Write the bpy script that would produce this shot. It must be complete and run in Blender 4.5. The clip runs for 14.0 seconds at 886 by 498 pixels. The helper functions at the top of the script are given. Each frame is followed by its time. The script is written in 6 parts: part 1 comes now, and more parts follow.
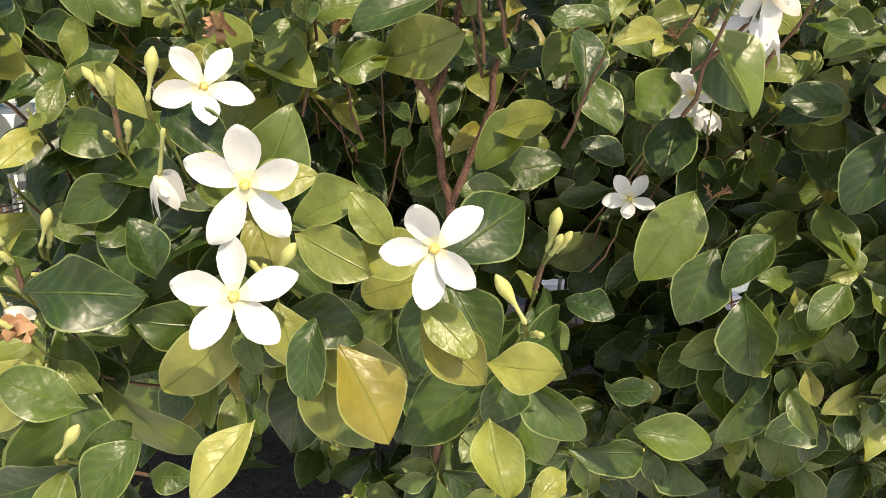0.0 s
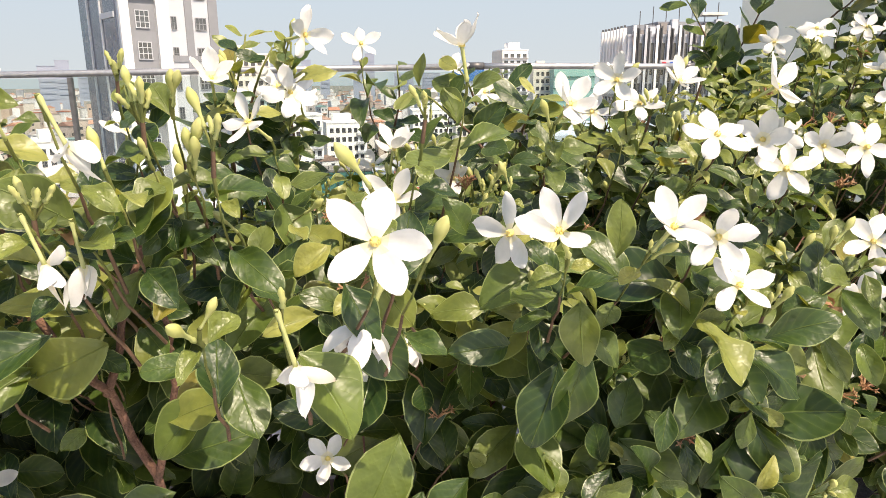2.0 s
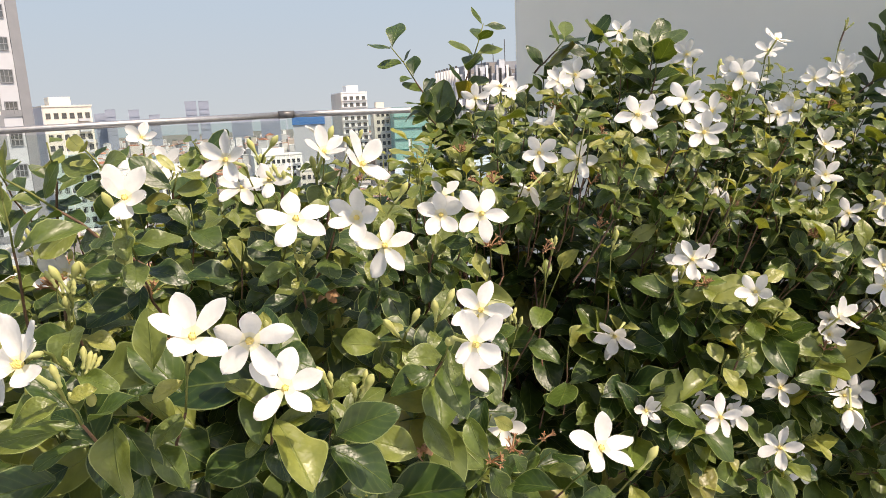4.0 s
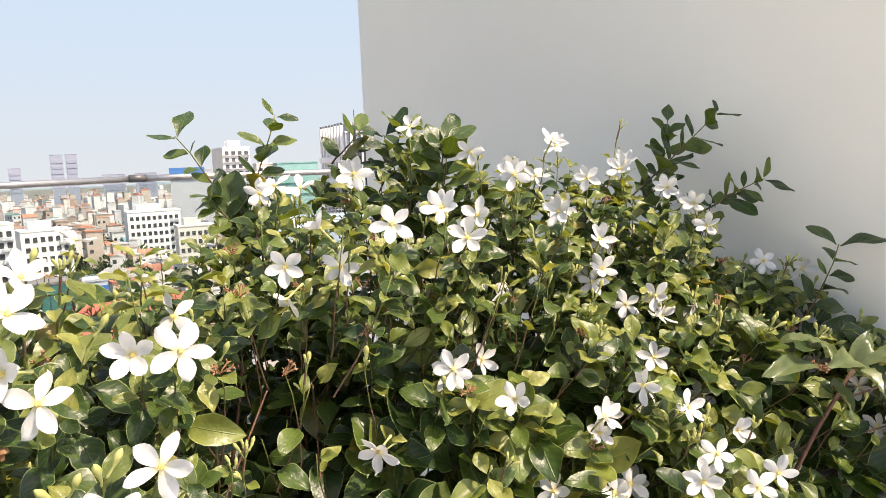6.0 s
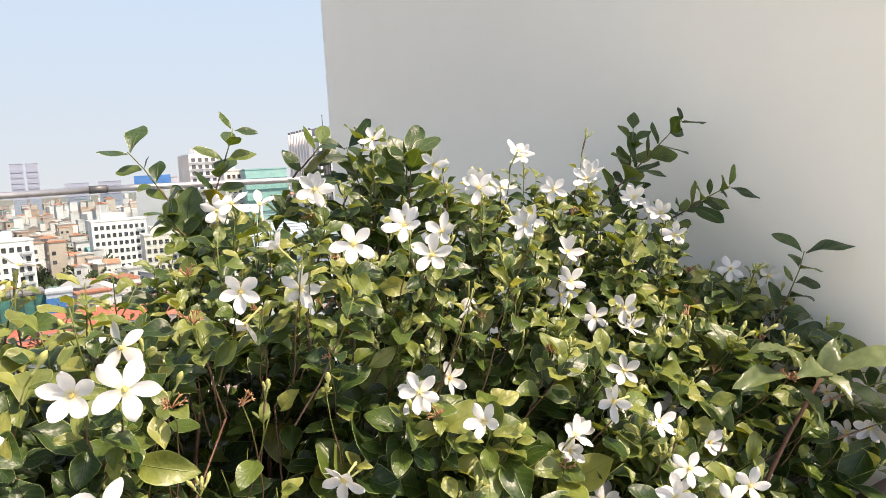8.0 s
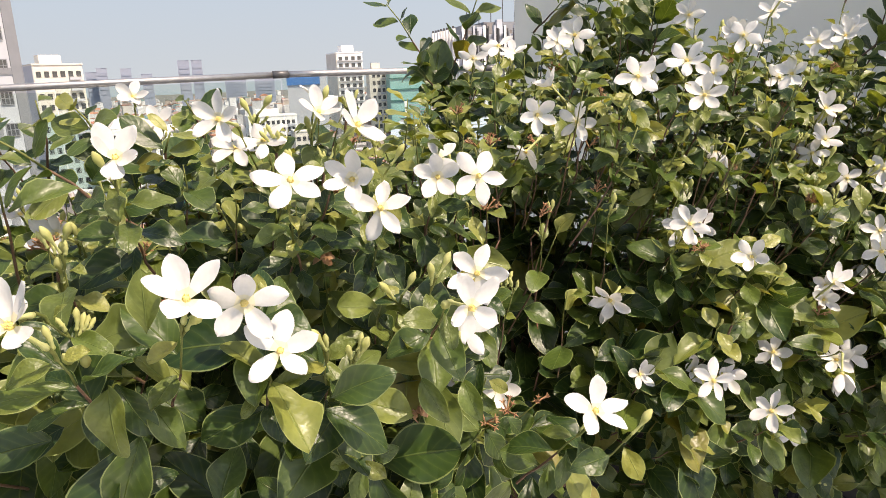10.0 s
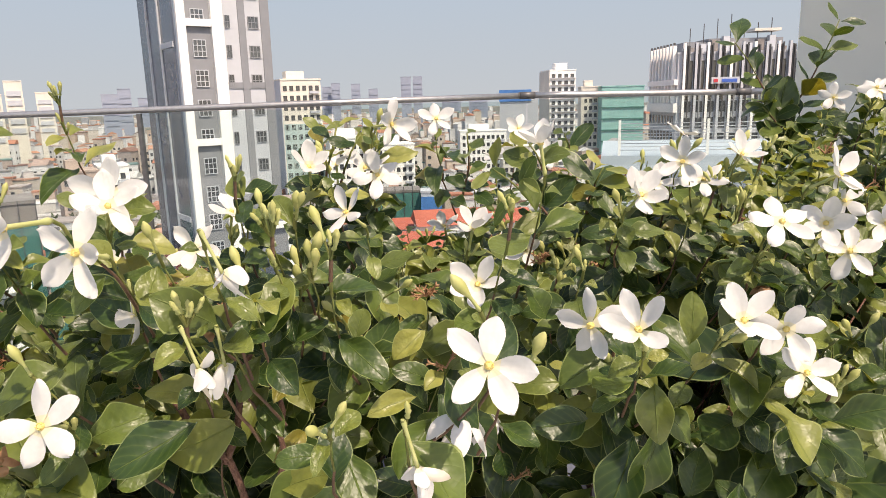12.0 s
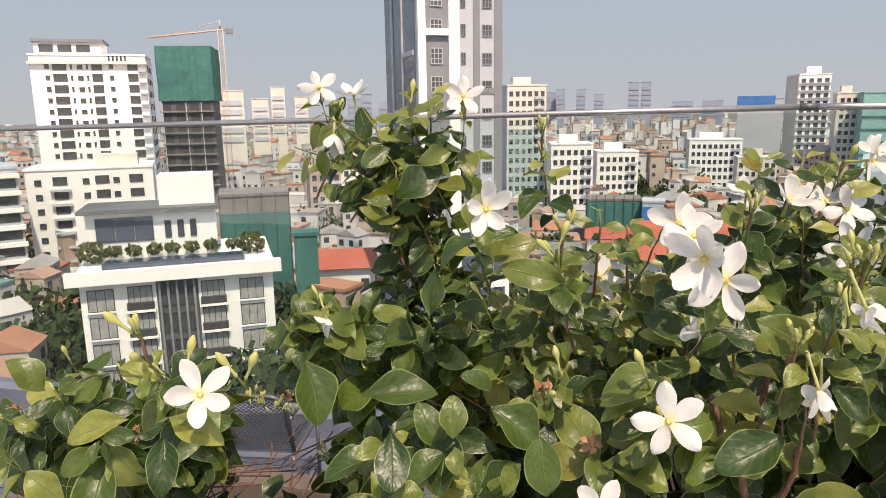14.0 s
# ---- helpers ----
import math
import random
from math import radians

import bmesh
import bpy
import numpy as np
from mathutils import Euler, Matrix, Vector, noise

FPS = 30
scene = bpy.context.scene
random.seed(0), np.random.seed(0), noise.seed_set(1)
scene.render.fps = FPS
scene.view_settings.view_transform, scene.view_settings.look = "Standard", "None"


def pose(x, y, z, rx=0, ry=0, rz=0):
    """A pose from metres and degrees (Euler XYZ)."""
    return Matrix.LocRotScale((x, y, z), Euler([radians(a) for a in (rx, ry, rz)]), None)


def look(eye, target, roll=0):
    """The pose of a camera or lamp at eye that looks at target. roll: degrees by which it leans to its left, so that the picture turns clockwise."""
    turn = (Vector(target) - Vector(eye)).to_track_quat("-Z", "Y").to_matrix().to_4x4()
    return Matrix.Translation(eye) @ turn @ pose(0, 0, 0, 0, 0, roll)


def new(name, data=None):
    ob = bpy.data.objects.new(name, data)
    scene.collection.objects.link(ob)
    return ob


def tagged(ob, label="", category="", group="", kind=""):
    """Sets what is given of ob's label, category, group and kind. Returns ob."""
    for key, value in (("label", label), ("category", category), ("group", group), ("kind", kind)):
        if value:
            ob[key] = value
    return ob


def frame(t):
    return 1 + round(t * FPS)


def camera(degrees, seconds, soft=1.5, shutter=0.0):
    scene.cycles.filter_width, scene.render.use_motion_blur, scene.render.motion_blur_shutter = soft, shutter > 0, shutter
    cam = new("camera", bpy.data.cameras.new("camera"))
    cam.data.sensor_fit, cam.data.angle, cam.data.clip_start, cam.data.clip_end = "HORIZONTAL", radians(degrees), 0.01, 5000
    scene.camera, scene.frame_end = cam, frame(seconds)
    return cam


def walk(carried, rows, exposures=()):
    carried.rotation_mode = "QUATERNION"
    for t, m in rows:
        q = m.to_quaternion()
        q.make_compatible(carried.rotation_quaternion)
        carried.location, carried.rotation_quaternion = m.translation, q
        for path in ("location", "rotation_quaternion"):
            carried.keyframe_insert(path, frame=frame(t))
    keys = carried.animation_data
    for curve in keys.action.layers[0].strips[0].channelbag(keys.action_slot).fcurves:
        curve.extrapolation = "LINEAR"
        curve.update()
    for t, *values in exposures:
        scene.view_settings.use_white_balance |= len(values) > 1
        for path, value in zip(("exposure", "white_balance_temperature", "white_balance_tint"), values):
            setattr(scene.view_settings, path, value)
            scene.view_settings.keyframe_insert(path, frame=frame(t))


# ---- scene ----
cam = camera(65.6, 14.0, 0.4)
PATH = [
    (0, (0.012, 0.007, 1.052), (0.003, 1.859, 0.295), 3.9),
    (0.5, (0.027, 0.01, 1.087), (0.048, 1.903, 0.44), 3.1),
    (1, (0.066, 0.019, 1.115), (0.183, 1.93, 0.536), 1.7),
    (1.5, (0.099, 0.021, 1.135), (0.289, 1.942, 0.611), 0.9),
    (2, (0.137, 0.025, 1.155), (0.423, 1.945, 0.674), -0.4),
    (2.5, (0.183, 0.025, 1.168), (0.583, 1.935, 0.729), -1.4),
    (3, (0.221, 0.022, 1.165), (0.699, 1.916, 0.734), -1.8),
    (3.5, (0.263, 0.023, 1.169), (0.836, 1.896, 0.763), -2.6),
    (4, (0.314, 0.018, 1.177), (1.016, 1.852, 0.797), -2.7),
    (4.2, (0.327, 0.015, 1.176), (1.066, 1.837, 0.81), -2.7),
    (6.3, (0.466, -0.009, 1.226), (1.520, 1.675, 0.996), -2.4),
    (6.5, (0.477, -0.008, 1.220), (1.560, 1.656, 0.982), -2.5),
    (6.7, (0.489, -0.005, 1.220), (1.596, 1.641, 0.963), -2.8),
    (7, (0.494, 0.001, 1.231), (1.633, 1.629, 0.994), -3.1),
    (7.2, (0.494, 0.001, 1.237), (1.631, 1.632, 1.029), -3.2),
    (9.3, (0.366, 0.018, 1.197), (1.219, 1.78, 0.785), -2.7),
    (9.5, (0.351, 0.018, 1.183), (1.157, 1.792, 0.731), -2.4),
    (10, (0.315, 0.022, 1.176), (1.016, 1.831, 0.691), -2.3),
    (10.5, (0.265, 0.024, 1.182), (0.847, 1.875, 0.697), -1.9),
    (11, (0.217, 0.015, 1.195), (0.665, 1.909, 0.732), -2.1),
    (11.5, (0.162, 0.006, 1.202), (0.469, 1.934, 0.765), -1.8),
    (12, (0.11, -0.003, 1.206), (0.261, 1.946, 0.785), -1.4),
    (12.5, (0.06, -0.019, 1.217), (0.054, 1.943, 0.831), -1.1),
    (13, (0.015, -0.041, 1.238), (-0.125, 1.924, 0.889), -1.4),
    (13.5, (-0.039, -0.068, 1.256), (-0.361, 1.88, 0.938), -2.1),
    (14, (-0.103, -0.071, 1.235), (-0.563, 1.835, 0.841), -0.9),
]
EXPOSURES = [(0, 1.03, 7900, 11), (1, 1.36, 7700, 12), (1.6, 1.33, 7700, 14), (2.2, 1.03, 7600, 15), (4.2, 0.90, 7600, 17), (6.4, 1.30, 7600, 18), (7.2, 1.30, 7600, 18), (9.4, 1.04, 7600, 18), (11, 0.89, 7600, 18), (12.5, 0.735, 7600, 18), (14, 0.63, 7600, 18)]
walk(cam, [(t, look(eye, target, roll)) for t, eye, target, roll in PATH], EXPOSURES)

# ---- light ----
SUN_AZ, SUN_EL = 147.0, 59.0      # compass bearing from +y towards +x, and height
world = bpy.data.worlds.new("world")
scene.world = world
world.use_nodes = True
wn = world.node_tree.nodes
sky = wn.new("ShaderNodeTexSky")
sky.sky_type = "NISHITA"
sky.sun_disc = False
sky.sun_elevation = radians(SUN_EL)
sky.sun_rotation = radians(SUN_AZ)
sky.altitude = 60
sky.air_density = 1.0
sky.dust_density = 1.8
sky.ozone_density = 1.0
wn["Background"].inputs["Strength"].default_value = 0.15
world.node_tree.links.new(sky.outputs["Color"], wn["Background"].inputs["Color"])

sun_data = bpy.data.lights.new("sun", "SUN")
sun_data.energy = 3.4
sun_data.angle = radians(0.55)
sun_data.color = (1.0, 0.93, 0.82)
sun = new("sun", sun_data)
_a, _e = radians(SUN_AZ), radians(SUN_EL)
SUN_DIR = Vector((math.sin(_a) * math.cos(_e), math.cos(_a) * math.cos(_e), math.sin(_e)))
sun.matrix_world = look(SUN_DIR * 50, (0, 0, 0))


HAZE_LOW, HAZE_MID, HAZE_TOP = (0.285, 0.342, 0.395), (0.25, 0.335, 0.43), (0.195, 0.315, 0.49)


# ---- materials ----
def material(name):
    m = bpy.data.materials.new(name)
    m.use_nodes = True
    nt = m.node_tree
    return m, nt, nt.nodes["Principled BSDF"], nt.nodes["Material Output"]


def node(nt, kind, **values):
    n = nt.nodes.new(kind)
    for k, v in values.items():
        n.inputs[k.replace("_", " ")].default_value = v
    return n


def ramp(nt, source, *stops):
    r = nt.nodes.new("ShaderNodeValToRGB")
    while len(r.color_ramp.elements) < len(stops):
        r.color_ramp.elements.new(0.5)
    for e, (p, c) in zip(r.color_ramp.elements, stops):
        e.position, e.color = p, (*c, 1)
    nt.links.new(source, r.inputs[0])
    return r.outputs["Color"]


def mixed(nt, fac, a, b, blend="MIX"):
    n = nt.nodes.new("ShaderNodeMix")
    n.data_type, n.blend_type = "RGBA", blend
    for sock, v in ((n.inputs[0], fac), (n.inputs[6], a), (n.inputs[7], b)):
        if isinstance(v, bpy.types.NodeSocket):
            nt.links.new(v, sock)
        elif isinstance(v, tuple):
            sock.default_value = (*v, 1)
        else:
            sock.default_value = v
    return n.outputs[2]


def calc(nt, op, a, b=0.0, c=0.0):
    n = nt.nodes.new("ShaderNodeMath")
    n.operation = op
    for sock, v in zip(n.inputs, (a, b, c)):
        if isinstance(v, bpy.types.NodeSocket):
            nt.links.new(v, sock)
        else:
            sock.default_value = v
    return n.outputs[0]


def noise_of(nt, scale, detail=3.0, coord="Object", rough=0.55):
    c = nt.nodes.new("ShaderNodeTexCoord")
    n = node(nt, "ShaderNodeTexNoise", Scale=scale, Detail=detail, Roughness=rough)
    nt.links.new(c.outputs[coord], n.inputs["Vector"])
    return n.outputs["Fac"]


def bumped(nt, bsdf, height, strength=0.2, distance=0.001):
    b = node(nt, "ShaderNodeBump", Strength=strength, Distance=distance)
    nt.links.new(height, b.inputs["Height"])
    nt.links.new(b.outputs["Normal"], bsdf.inputs["Normal"])
    return b.outputs["Normal"]


def simple(name, low, high, scale=8.0, rough=0.6, metal=0.0, bump=0.1, dist=0.002, spec=0.5):
    m, nt, b, _ = material(name)
    f = noise_of(nt, scale)
    g = noise_of(nt, scale * 9, 2.0)
    f2 = calc(nt, "ADD", calc(nt, "MULTIPLY", f, 0.7), calc(nt, "MULTIPLY", g, 0.3))
    nt.links.new(ramp(nt, f2, (0.3, low), (0.7, high)), b.inputs["Base Color"])
    b.inputs["Roughness"].default_value = rough
    b.inputs["Metallic"].default_value = metal
    b.inputs["Specular IOR Level"].default_value = spec
    if bump:
        bumped(nt, b, g, bump, dist)
    return m


def leaf_material(name, joined, young=False):
    """Glossy leaf with midrib, side veins, blotches and some light coming through."""
    m, nt, b, out = material(name)
    if joined:
        rnd = nt.nodes.new("ShaderNodeNewGeometry").outputs["Random Per Island"]
    else:
        rnd = nt.nodes.new("ShaderNodeObjectInfo").outputs["Random"]
    base = ramp(nt, rnd, (0.0, (0.012, 0.033, 0.008)), (0.40, (0.026, 0.054, 0.011)), (0.75, (0.053, 0.087, 0.016)),
                (0.93, (0.090, 0.128, 0.025)), (0.985, (0.132, 0.145, 0.030)), (1.0, (0.200, 0.165, 0.030)))
    if young:
        base = ramp(nt, rnd, (0.0, (0.078, 0.108, 0.024)), (0.5, (0.135, 0.165, 0.035)), (1.0, (0.235, 0.240, 0.062)))
    uv = nt.nodes.new("ShaderNodeUVMap")
    sep = nt.nodes.new("ShaderNodeSeparateXYZ")
    nt.links.new(uv.outputs["UV"], sep.inputs[0])
    u, v = sep.outputs["X"], calc(nt, "ABSOLUTE", calc(nt, "SUBTRACT", sep.outputs["Y"], 0.5))
    rib = calc(nt, "SMOOTH_MIN", calc(nt, "DIVIDE", v, 0.022), 1.0, 0.3)
    wave = calc(nt, "SINE", calc(nt, "MULTIPLY", calc(nt, "SUBTRACT", u, calc(nt, "MULTIPLY", v, 0.55)), 26.0))
    vein = calc(nt, "POWER", calc(nt, "ABSOLUTE", wave), 0.35)
    blot = noise_of(nt, 55.0 if joined else 2.4, 3.0)
    fine = noise_of(nt, 420.0 if joined else 16.0, 2.0)
    swell = noise_of(nt, 28.0 if joined else 1.25, 1.0)
    c1 = mixed(nt, 0.8, base, ramp(nt, blot, (0.3, (0.62, 0.66, 0.60)), (0.7, (1.28, 1.24, 1.25))), "MULTIPLY")
    c2 = mixed(nt, calc(nt, "MULTIPLY", calc(nt, "SUBTRACT", 1.0, rib), 0.45), c1, (0.18, 0.24, 0.07))
    c3 = mixed(nt, calc(nt, "MULTIPLY", calc(nt, "SUBTRACT", 1.0, vein), 0.17), c2, (0.17, 0.22, 0.05))
    edge = calc(nt, "GREATER_THAN", v, 0.470)
    c4 = mixed(nt, calc(nt, "MULTIPLY", edge, 0.55 if joined else 0.42), c3, (0.30, 0.35, 0.14))
    nt.links.new(c4, b.inputs["Base Color"])
    b.inputs["Roughness"].default_value = 0.38
    b.inputs["Specular IOR Level"].default_value = 0.45
    nt.links.new(ramp(nt, fine, (0.2, (0.32,) * 3), (0.8, (0.48,) * 3)), b.inputs["Roughness"])
    h = calc(nt, "ADD", calc(nt, "MULTIPLY", vein, 0.10), calc(nt, "ADD", calc(nt, "MULTIPLY", rib, 0.8), calc(nt, "ADD", calc(nt, "MULTIPLY", swell, 3.5), calc(nt, "MULTIPLY", blot, 2.6))))
    nrm = bumped(nt, b, h, 0.55, 0.0016)
    tr = nt.nodes.new("ShaderNodeBsdfTranslucent")
    nt.links.new(mixed(nt, 1.0, c4, (2.5, 2.15, 0.85), "MULTIPLY"), tr.inputs["Color"])
    nt.links.new(nrm, tr.inputs["Normal"])
    mix = node(nt, "ShaderNodeMixShader", Fac=0.24)
    nt.links.new(b.outputs[0], mix.inputs[1])
    nt.links.new(tr.outputs[0], mix.inputs[2])
    nt.links.new(mix.outputs[0], out.inputs["Surface"])
    return m


def thin_material(name, low, high, glow, share, rough=0.55, scale=90.0, bump=0.15):
    """A thin petal, bud or young shoot: diffuse with light passing through."""
    m, nt, b, out = material(name)
    f = noise_of(nt, scale, 3.0)
    col = ramp(nt, f, (0.3, low), (0.7, high))
    nt.links.new(col, b.inputs["Base Color"])
    b.inputs["Roughness"].default_value = rough
    b.inputs["Specular IOR Level"].default_value = 0.3
    n = bumped(nt, b, noise_of(nt, scale * 5, 2.0), bump, 0.0006)
    tr = nt.nodes.new("ShaderNodeBsdfTranslucent")
    tr.inputs["Color"].default_value = (*glow, 1)
    mix = node(nt, "ShaderNodeMixShader", Fac=share)
    nt.links.new(b.outputs[0], mix.inputs[1])
    nt.links.new(tr.outputs[0], mix.inputs[2])
    nt.links.new(mix.outputs[0], out.inputs["Surface"])
    return m


def petal_material():
    """White petal, faintly ribbed along its length, yellowish at its base."""
    m, nt, b, out = material("petal")
    uv = nt.nodes.new("ShaderNodeUVMap")
    sep = nt.nodes.new("ShaderNodeSeparateXYZ")
    nt.links.new(uv.outputs["UV"], sep.inputs[0])
    f = noise_of(nt, 220.0, 3.0)
    col = ramp(nt, f, (0.3, (0.54, 0.537, 0.51)), (0.7, (0.62, 0.615, 0.59)))
    base = calc(nt, "MULTIPLY", calc(nt, "LESS_THAN", sep.outputs["X"], 0.16), 0.55)
    col = mixed(nt, base, col, (0.66, 0.58, 0.26))
    nt.links.new(col, b.inputs["Base Color"])
    b.inputs["Roughness"].default_value = 0.5
    b.inputs["Specular IOR Level"].default_value = 0.3
    rib = calc(nt, "SINE", calc(nt, "MULTIPLY", sep.outputs["Y"], 30.0))
    bumped(nt, b, calc(nt, "ADD", calc(nt, "MULTIPLY", rib, 0.08), f), 0.22, 0.0006)
    tr = nt.nodes.new("ShaderNodeBsdfTranslucent")
    tr.inputs["Color"].default_value = (0.66, 0.66, 0.60, 1)
    mix = node(nt, "ShaderNodeMixShader", Fac=0.26)
    nt.links.new(b.outputs[0], mix.inputs[1])
    nt.links.new(tr.outputs[0], mix.inputs[2])
    nt.links.new(mix.outputs[0], out.inputs["Surface"])
    return m


LEAF = leaf_material("leaf", False)
LEAVES = leaf_material("leaves", True)
LEAF_YOUNG = leaf_material("young leaf", False, True)
LEAVES_YOUNG = leaf_material("young leaves", True, True)
PETAL = petal_material()
WILT = thin_material("wilted petal", (0.62, 0.52, 0.38), (0.80, 0.74, 0.62), (0.7, 0.6, 0.4), 0.25)
DRIED = thin_material("dried flower", (0.22, 0.10, 0.05), (0.46, 0.28, 0.15), (0.4, 0.2, 0.1), 0.15)
CORONA = thin_material("flower centre", (0.72, 0.55, 0.13), (0.80, 0.70, 0.34), (0.7, 0.6, 0.2), 0.2)
ROUGHLEAF = thin_material("rough leaf", (0.050, 0.075, 0.026), (0.12, 0.145, 0.060), (0.20, 0.24, 0.08), 0.14, 0.30, 60.0, 0.35)
TUBE = thin_material("flower tube", (0.32, 0.36, 0.10), (0.52, 0.52, 0.25), (0.5, 0.5, 0.2), 0.25)
BUD = thin_material("bud", (0.36, 0.38, 0.11), (0.56, 0.54, 0.24), (0.5, 0.5, 0.2), 0.25)
SHOOT = thin_material("young shoot", (0.10, 0.13, 0.03), (0.20, 0.20, 0.06), (0.2, 0.22, 0.05), 0.15)
BARK = simple("bark", (0.070, 0.031, 0.021), (0.19, 0.095, 0.060), 60, 0.85, bump=0.8, dist=0.002)
TWIG = simple("twig", (0.075, 0.040, 0.022), (0.17, 0.095, 0.055), 60, 0.75, bump=0.3)
SOIL = simple("soil", (0.018, 0.013, 0.009), (0.07, 0.05, 0.035), 18, 0.95, bump=1.0, dist=0.02)
PAINT = simple("wall paint", (0.83, 0.775, 0.645), (0.86, 0.81, 0.68), 1.1, 0.8, bump=0.12, dist=0.0015, spec=0.25)
PLANTER = simple("brown planter", (0.085, 0.062, 0.050), (0.14, 0.105, 0.085), 7, 0.75, bump=0.25)
TILE = simple("roof tile", (0.50, 0.50, 0.51), (0.62, 0.62, 0.62), 3, 0.6, bump=0.15)
# kerb and low terrace tiles: shade is put into their dark bluish colour
KERB = simple("shade-darkened blue-grey kerb", (0.085, 0.10, 0.14), (0.14, 0.155, 0.20), 4, 0.7, bump=0.15)
SLATE = simple("shade-darkened slate tile", (0.065, 0.073, 0.095), (0.11, 0.12, 0.15), 3, 0.6, bump=0.15)
GROUT = simple("grout", (0.07, 0.07, 0.075), (0.12, 0.12, 0.125), 20, 0.9)
STEEL = simple("brushed steel", (0.32, 0.31, 0.295), (0.44, 0.425, 0.405), 30, 0.36, metal=0.8, bump=0.05)
DARKSTEEL = simple("dark steel", (0.09, 0.088, 0.085), (0.15, 0.145, 0.14), 30, 0.5, metal=0.6, bump=0.05)
CHAIR = simple("chair metal", (0.05, 0.053, 0.06), (0.10, 0.104, 0.115), 40, 0.42, metal=0.3, bump=0.1)
TABLETOP = simple("white table top", (0.66, 0.67, 0.69), (0.76, 0.77, 0.78), 5, 0.35, bump=0.05)
WHITE = simple("white plaster", (0.76, 0.74, 0.70), (0.87, 0.85, 0.81), 0.15, 0.85, bump=0)
CREAM = simple("cream plaster", (0.56, 0.52, 0.45), (0.70, 0.66, 0.58), 0.12, 0.85, bump=0)
PALEGREY = simple("pale grey cladding", (0.41, 0.425, 0.45), (0.49, 0.505, 0.53), 0.12, 0.7, bump=0)
MIDGREY = simple("mid grey cladding", (0.18, 0.187, 0.20), (0.24, 0.247, 0.26), 0.12, 0.7, bump=0)
DARKGREY = simple("dark grey cladding", (0.075, 0.078, 0.082), (0.12, 0.122, 0.128), 0.2, 0.6, bump=0)
BLUEGLASS = simple("curtain wall glass", (0.05, 0.062, 0.085), (0.11, 0.13, 0.17), 0.12, 0.12, bump=0, spec=0.9)
PANE = simple("window glass", (0.025, 0.028, 0.032), (0.09, 0.10, 0.11), 0.4, 0.1, bump=0, spec=0.8)
CURTAIN = simple("curtained glass", (0.22, 0.22, 0.21), (0.42, 0.42, 0.40), 1.3, 0.25, bump=0)
FRAMEDARK = simple("window frame dark", (0.04, 0.04, 0.042), (0.07, 0.07, 0.072), 1, 0.5, bump=0)
NET = simple("green debris netting", (0.02, 0.10, 0.09), (0.06, 0.20, 0.17), 0.35, 0.8, bump=0.4, dist=0.2)
CONCRETE = simple("raw concrete", (0.13, 0.115, 0.105), (0.26, 0.235, 0.215), 0.3, 0.9, bump=0)
CRANE = simple("crane paint", (0.50, 0.30, 0.22), (0.62, 0.42, 0.32), 0.5, 0.6, bump=0)
BLUESHEET = simple("blue sheet", (0.03, 0.13, 0.34), (0.06, 0.20, 0.46), 0.3, 0.6, bump=0)
GREENGLASS = simple("green glass wall", (0.30, 0.40, 0.38), (0.42, 0.51, 0.48), 0.12, 0.2, bump=0)
TEALNET = simple("teal netting", (0.17, 0.36, 0.33), (0.25, 0.46, 0.42), 0.3, 0.7, bump=0)
ROOFPLANT = simple("roof plants", (0.045, 0.065, 0.018), (0.13, 0.125, 0.04), 0.8, 0.85, bump=0)
POOL = simple("pool water", (0.035, 0.055, 0.09), (0.06, 0.09, 0.14), 0.3, 0.08, bump=0.1, dist=0.05)
TOWNGROUND = simple("town ground", (0.07, 0.075, 0.065), (0.20, 0.19, 0.17), 0.02, 0.95, bump=0)
TREES = simple("town trees", (0.018, 0.034, 0.012), (0.055, 0.085, 0.026), 0.3, 0.9, bump=0)
DECK = simple("blue-grey roof coating", (0.36, 0.42, 0.46), (0.46, 0.51, 0.55), 0.4, 0.6, bump=0)
# haze over the far towers is put into these two base colours
HAZEWALL = simple("haze-tinted far cladding", (0.25, 0.28, 0.345), (0.29, 0.32, 0.385), 0.1, 0.9, bump=0)
HAZEGLASS = simple("haze-tinted far glazing", (0.235, 0.265, 0.33), (0.27, 0.30, 0.365), 0.1, 0.6, bump=0)
SIGNBLUE = simple("sign blue", (0.03, 0.09, 0.36), (0.05, 0.13, 0.46), 0.4, 0.5, bump=0)
SIGNRED = simple("sign red", (0.42, 0.03, 0.04), (0.55, 0.05, 0.06), 0.4, 0.5, bump=0)
ROOFRED = simple("red roof sheet", (0.34, 0.075, 0.045), (0.46, 0.13, 0.08), 0.2, 0.7, bump=0)


def varied(name, *stops):
    m, nt, b, _ = material(name)
    rnd = nt.nodes.new("ShaderNodeNewGeometry").outputs["Random Per Island"]
    col = ramp(nt, rnd, *stops)
    nt.links.new(mixed(nt, 0.6, col, ramp(nt, noise_of(nt, 0.15, 3.0), (0.3, (0.72,) * 3), (0.7, (1.15,) * 3)), "MULTIPLY"), b.inputs["Base Color"])
    b.inputs["Roughness"].default_value = 0.85
    return m


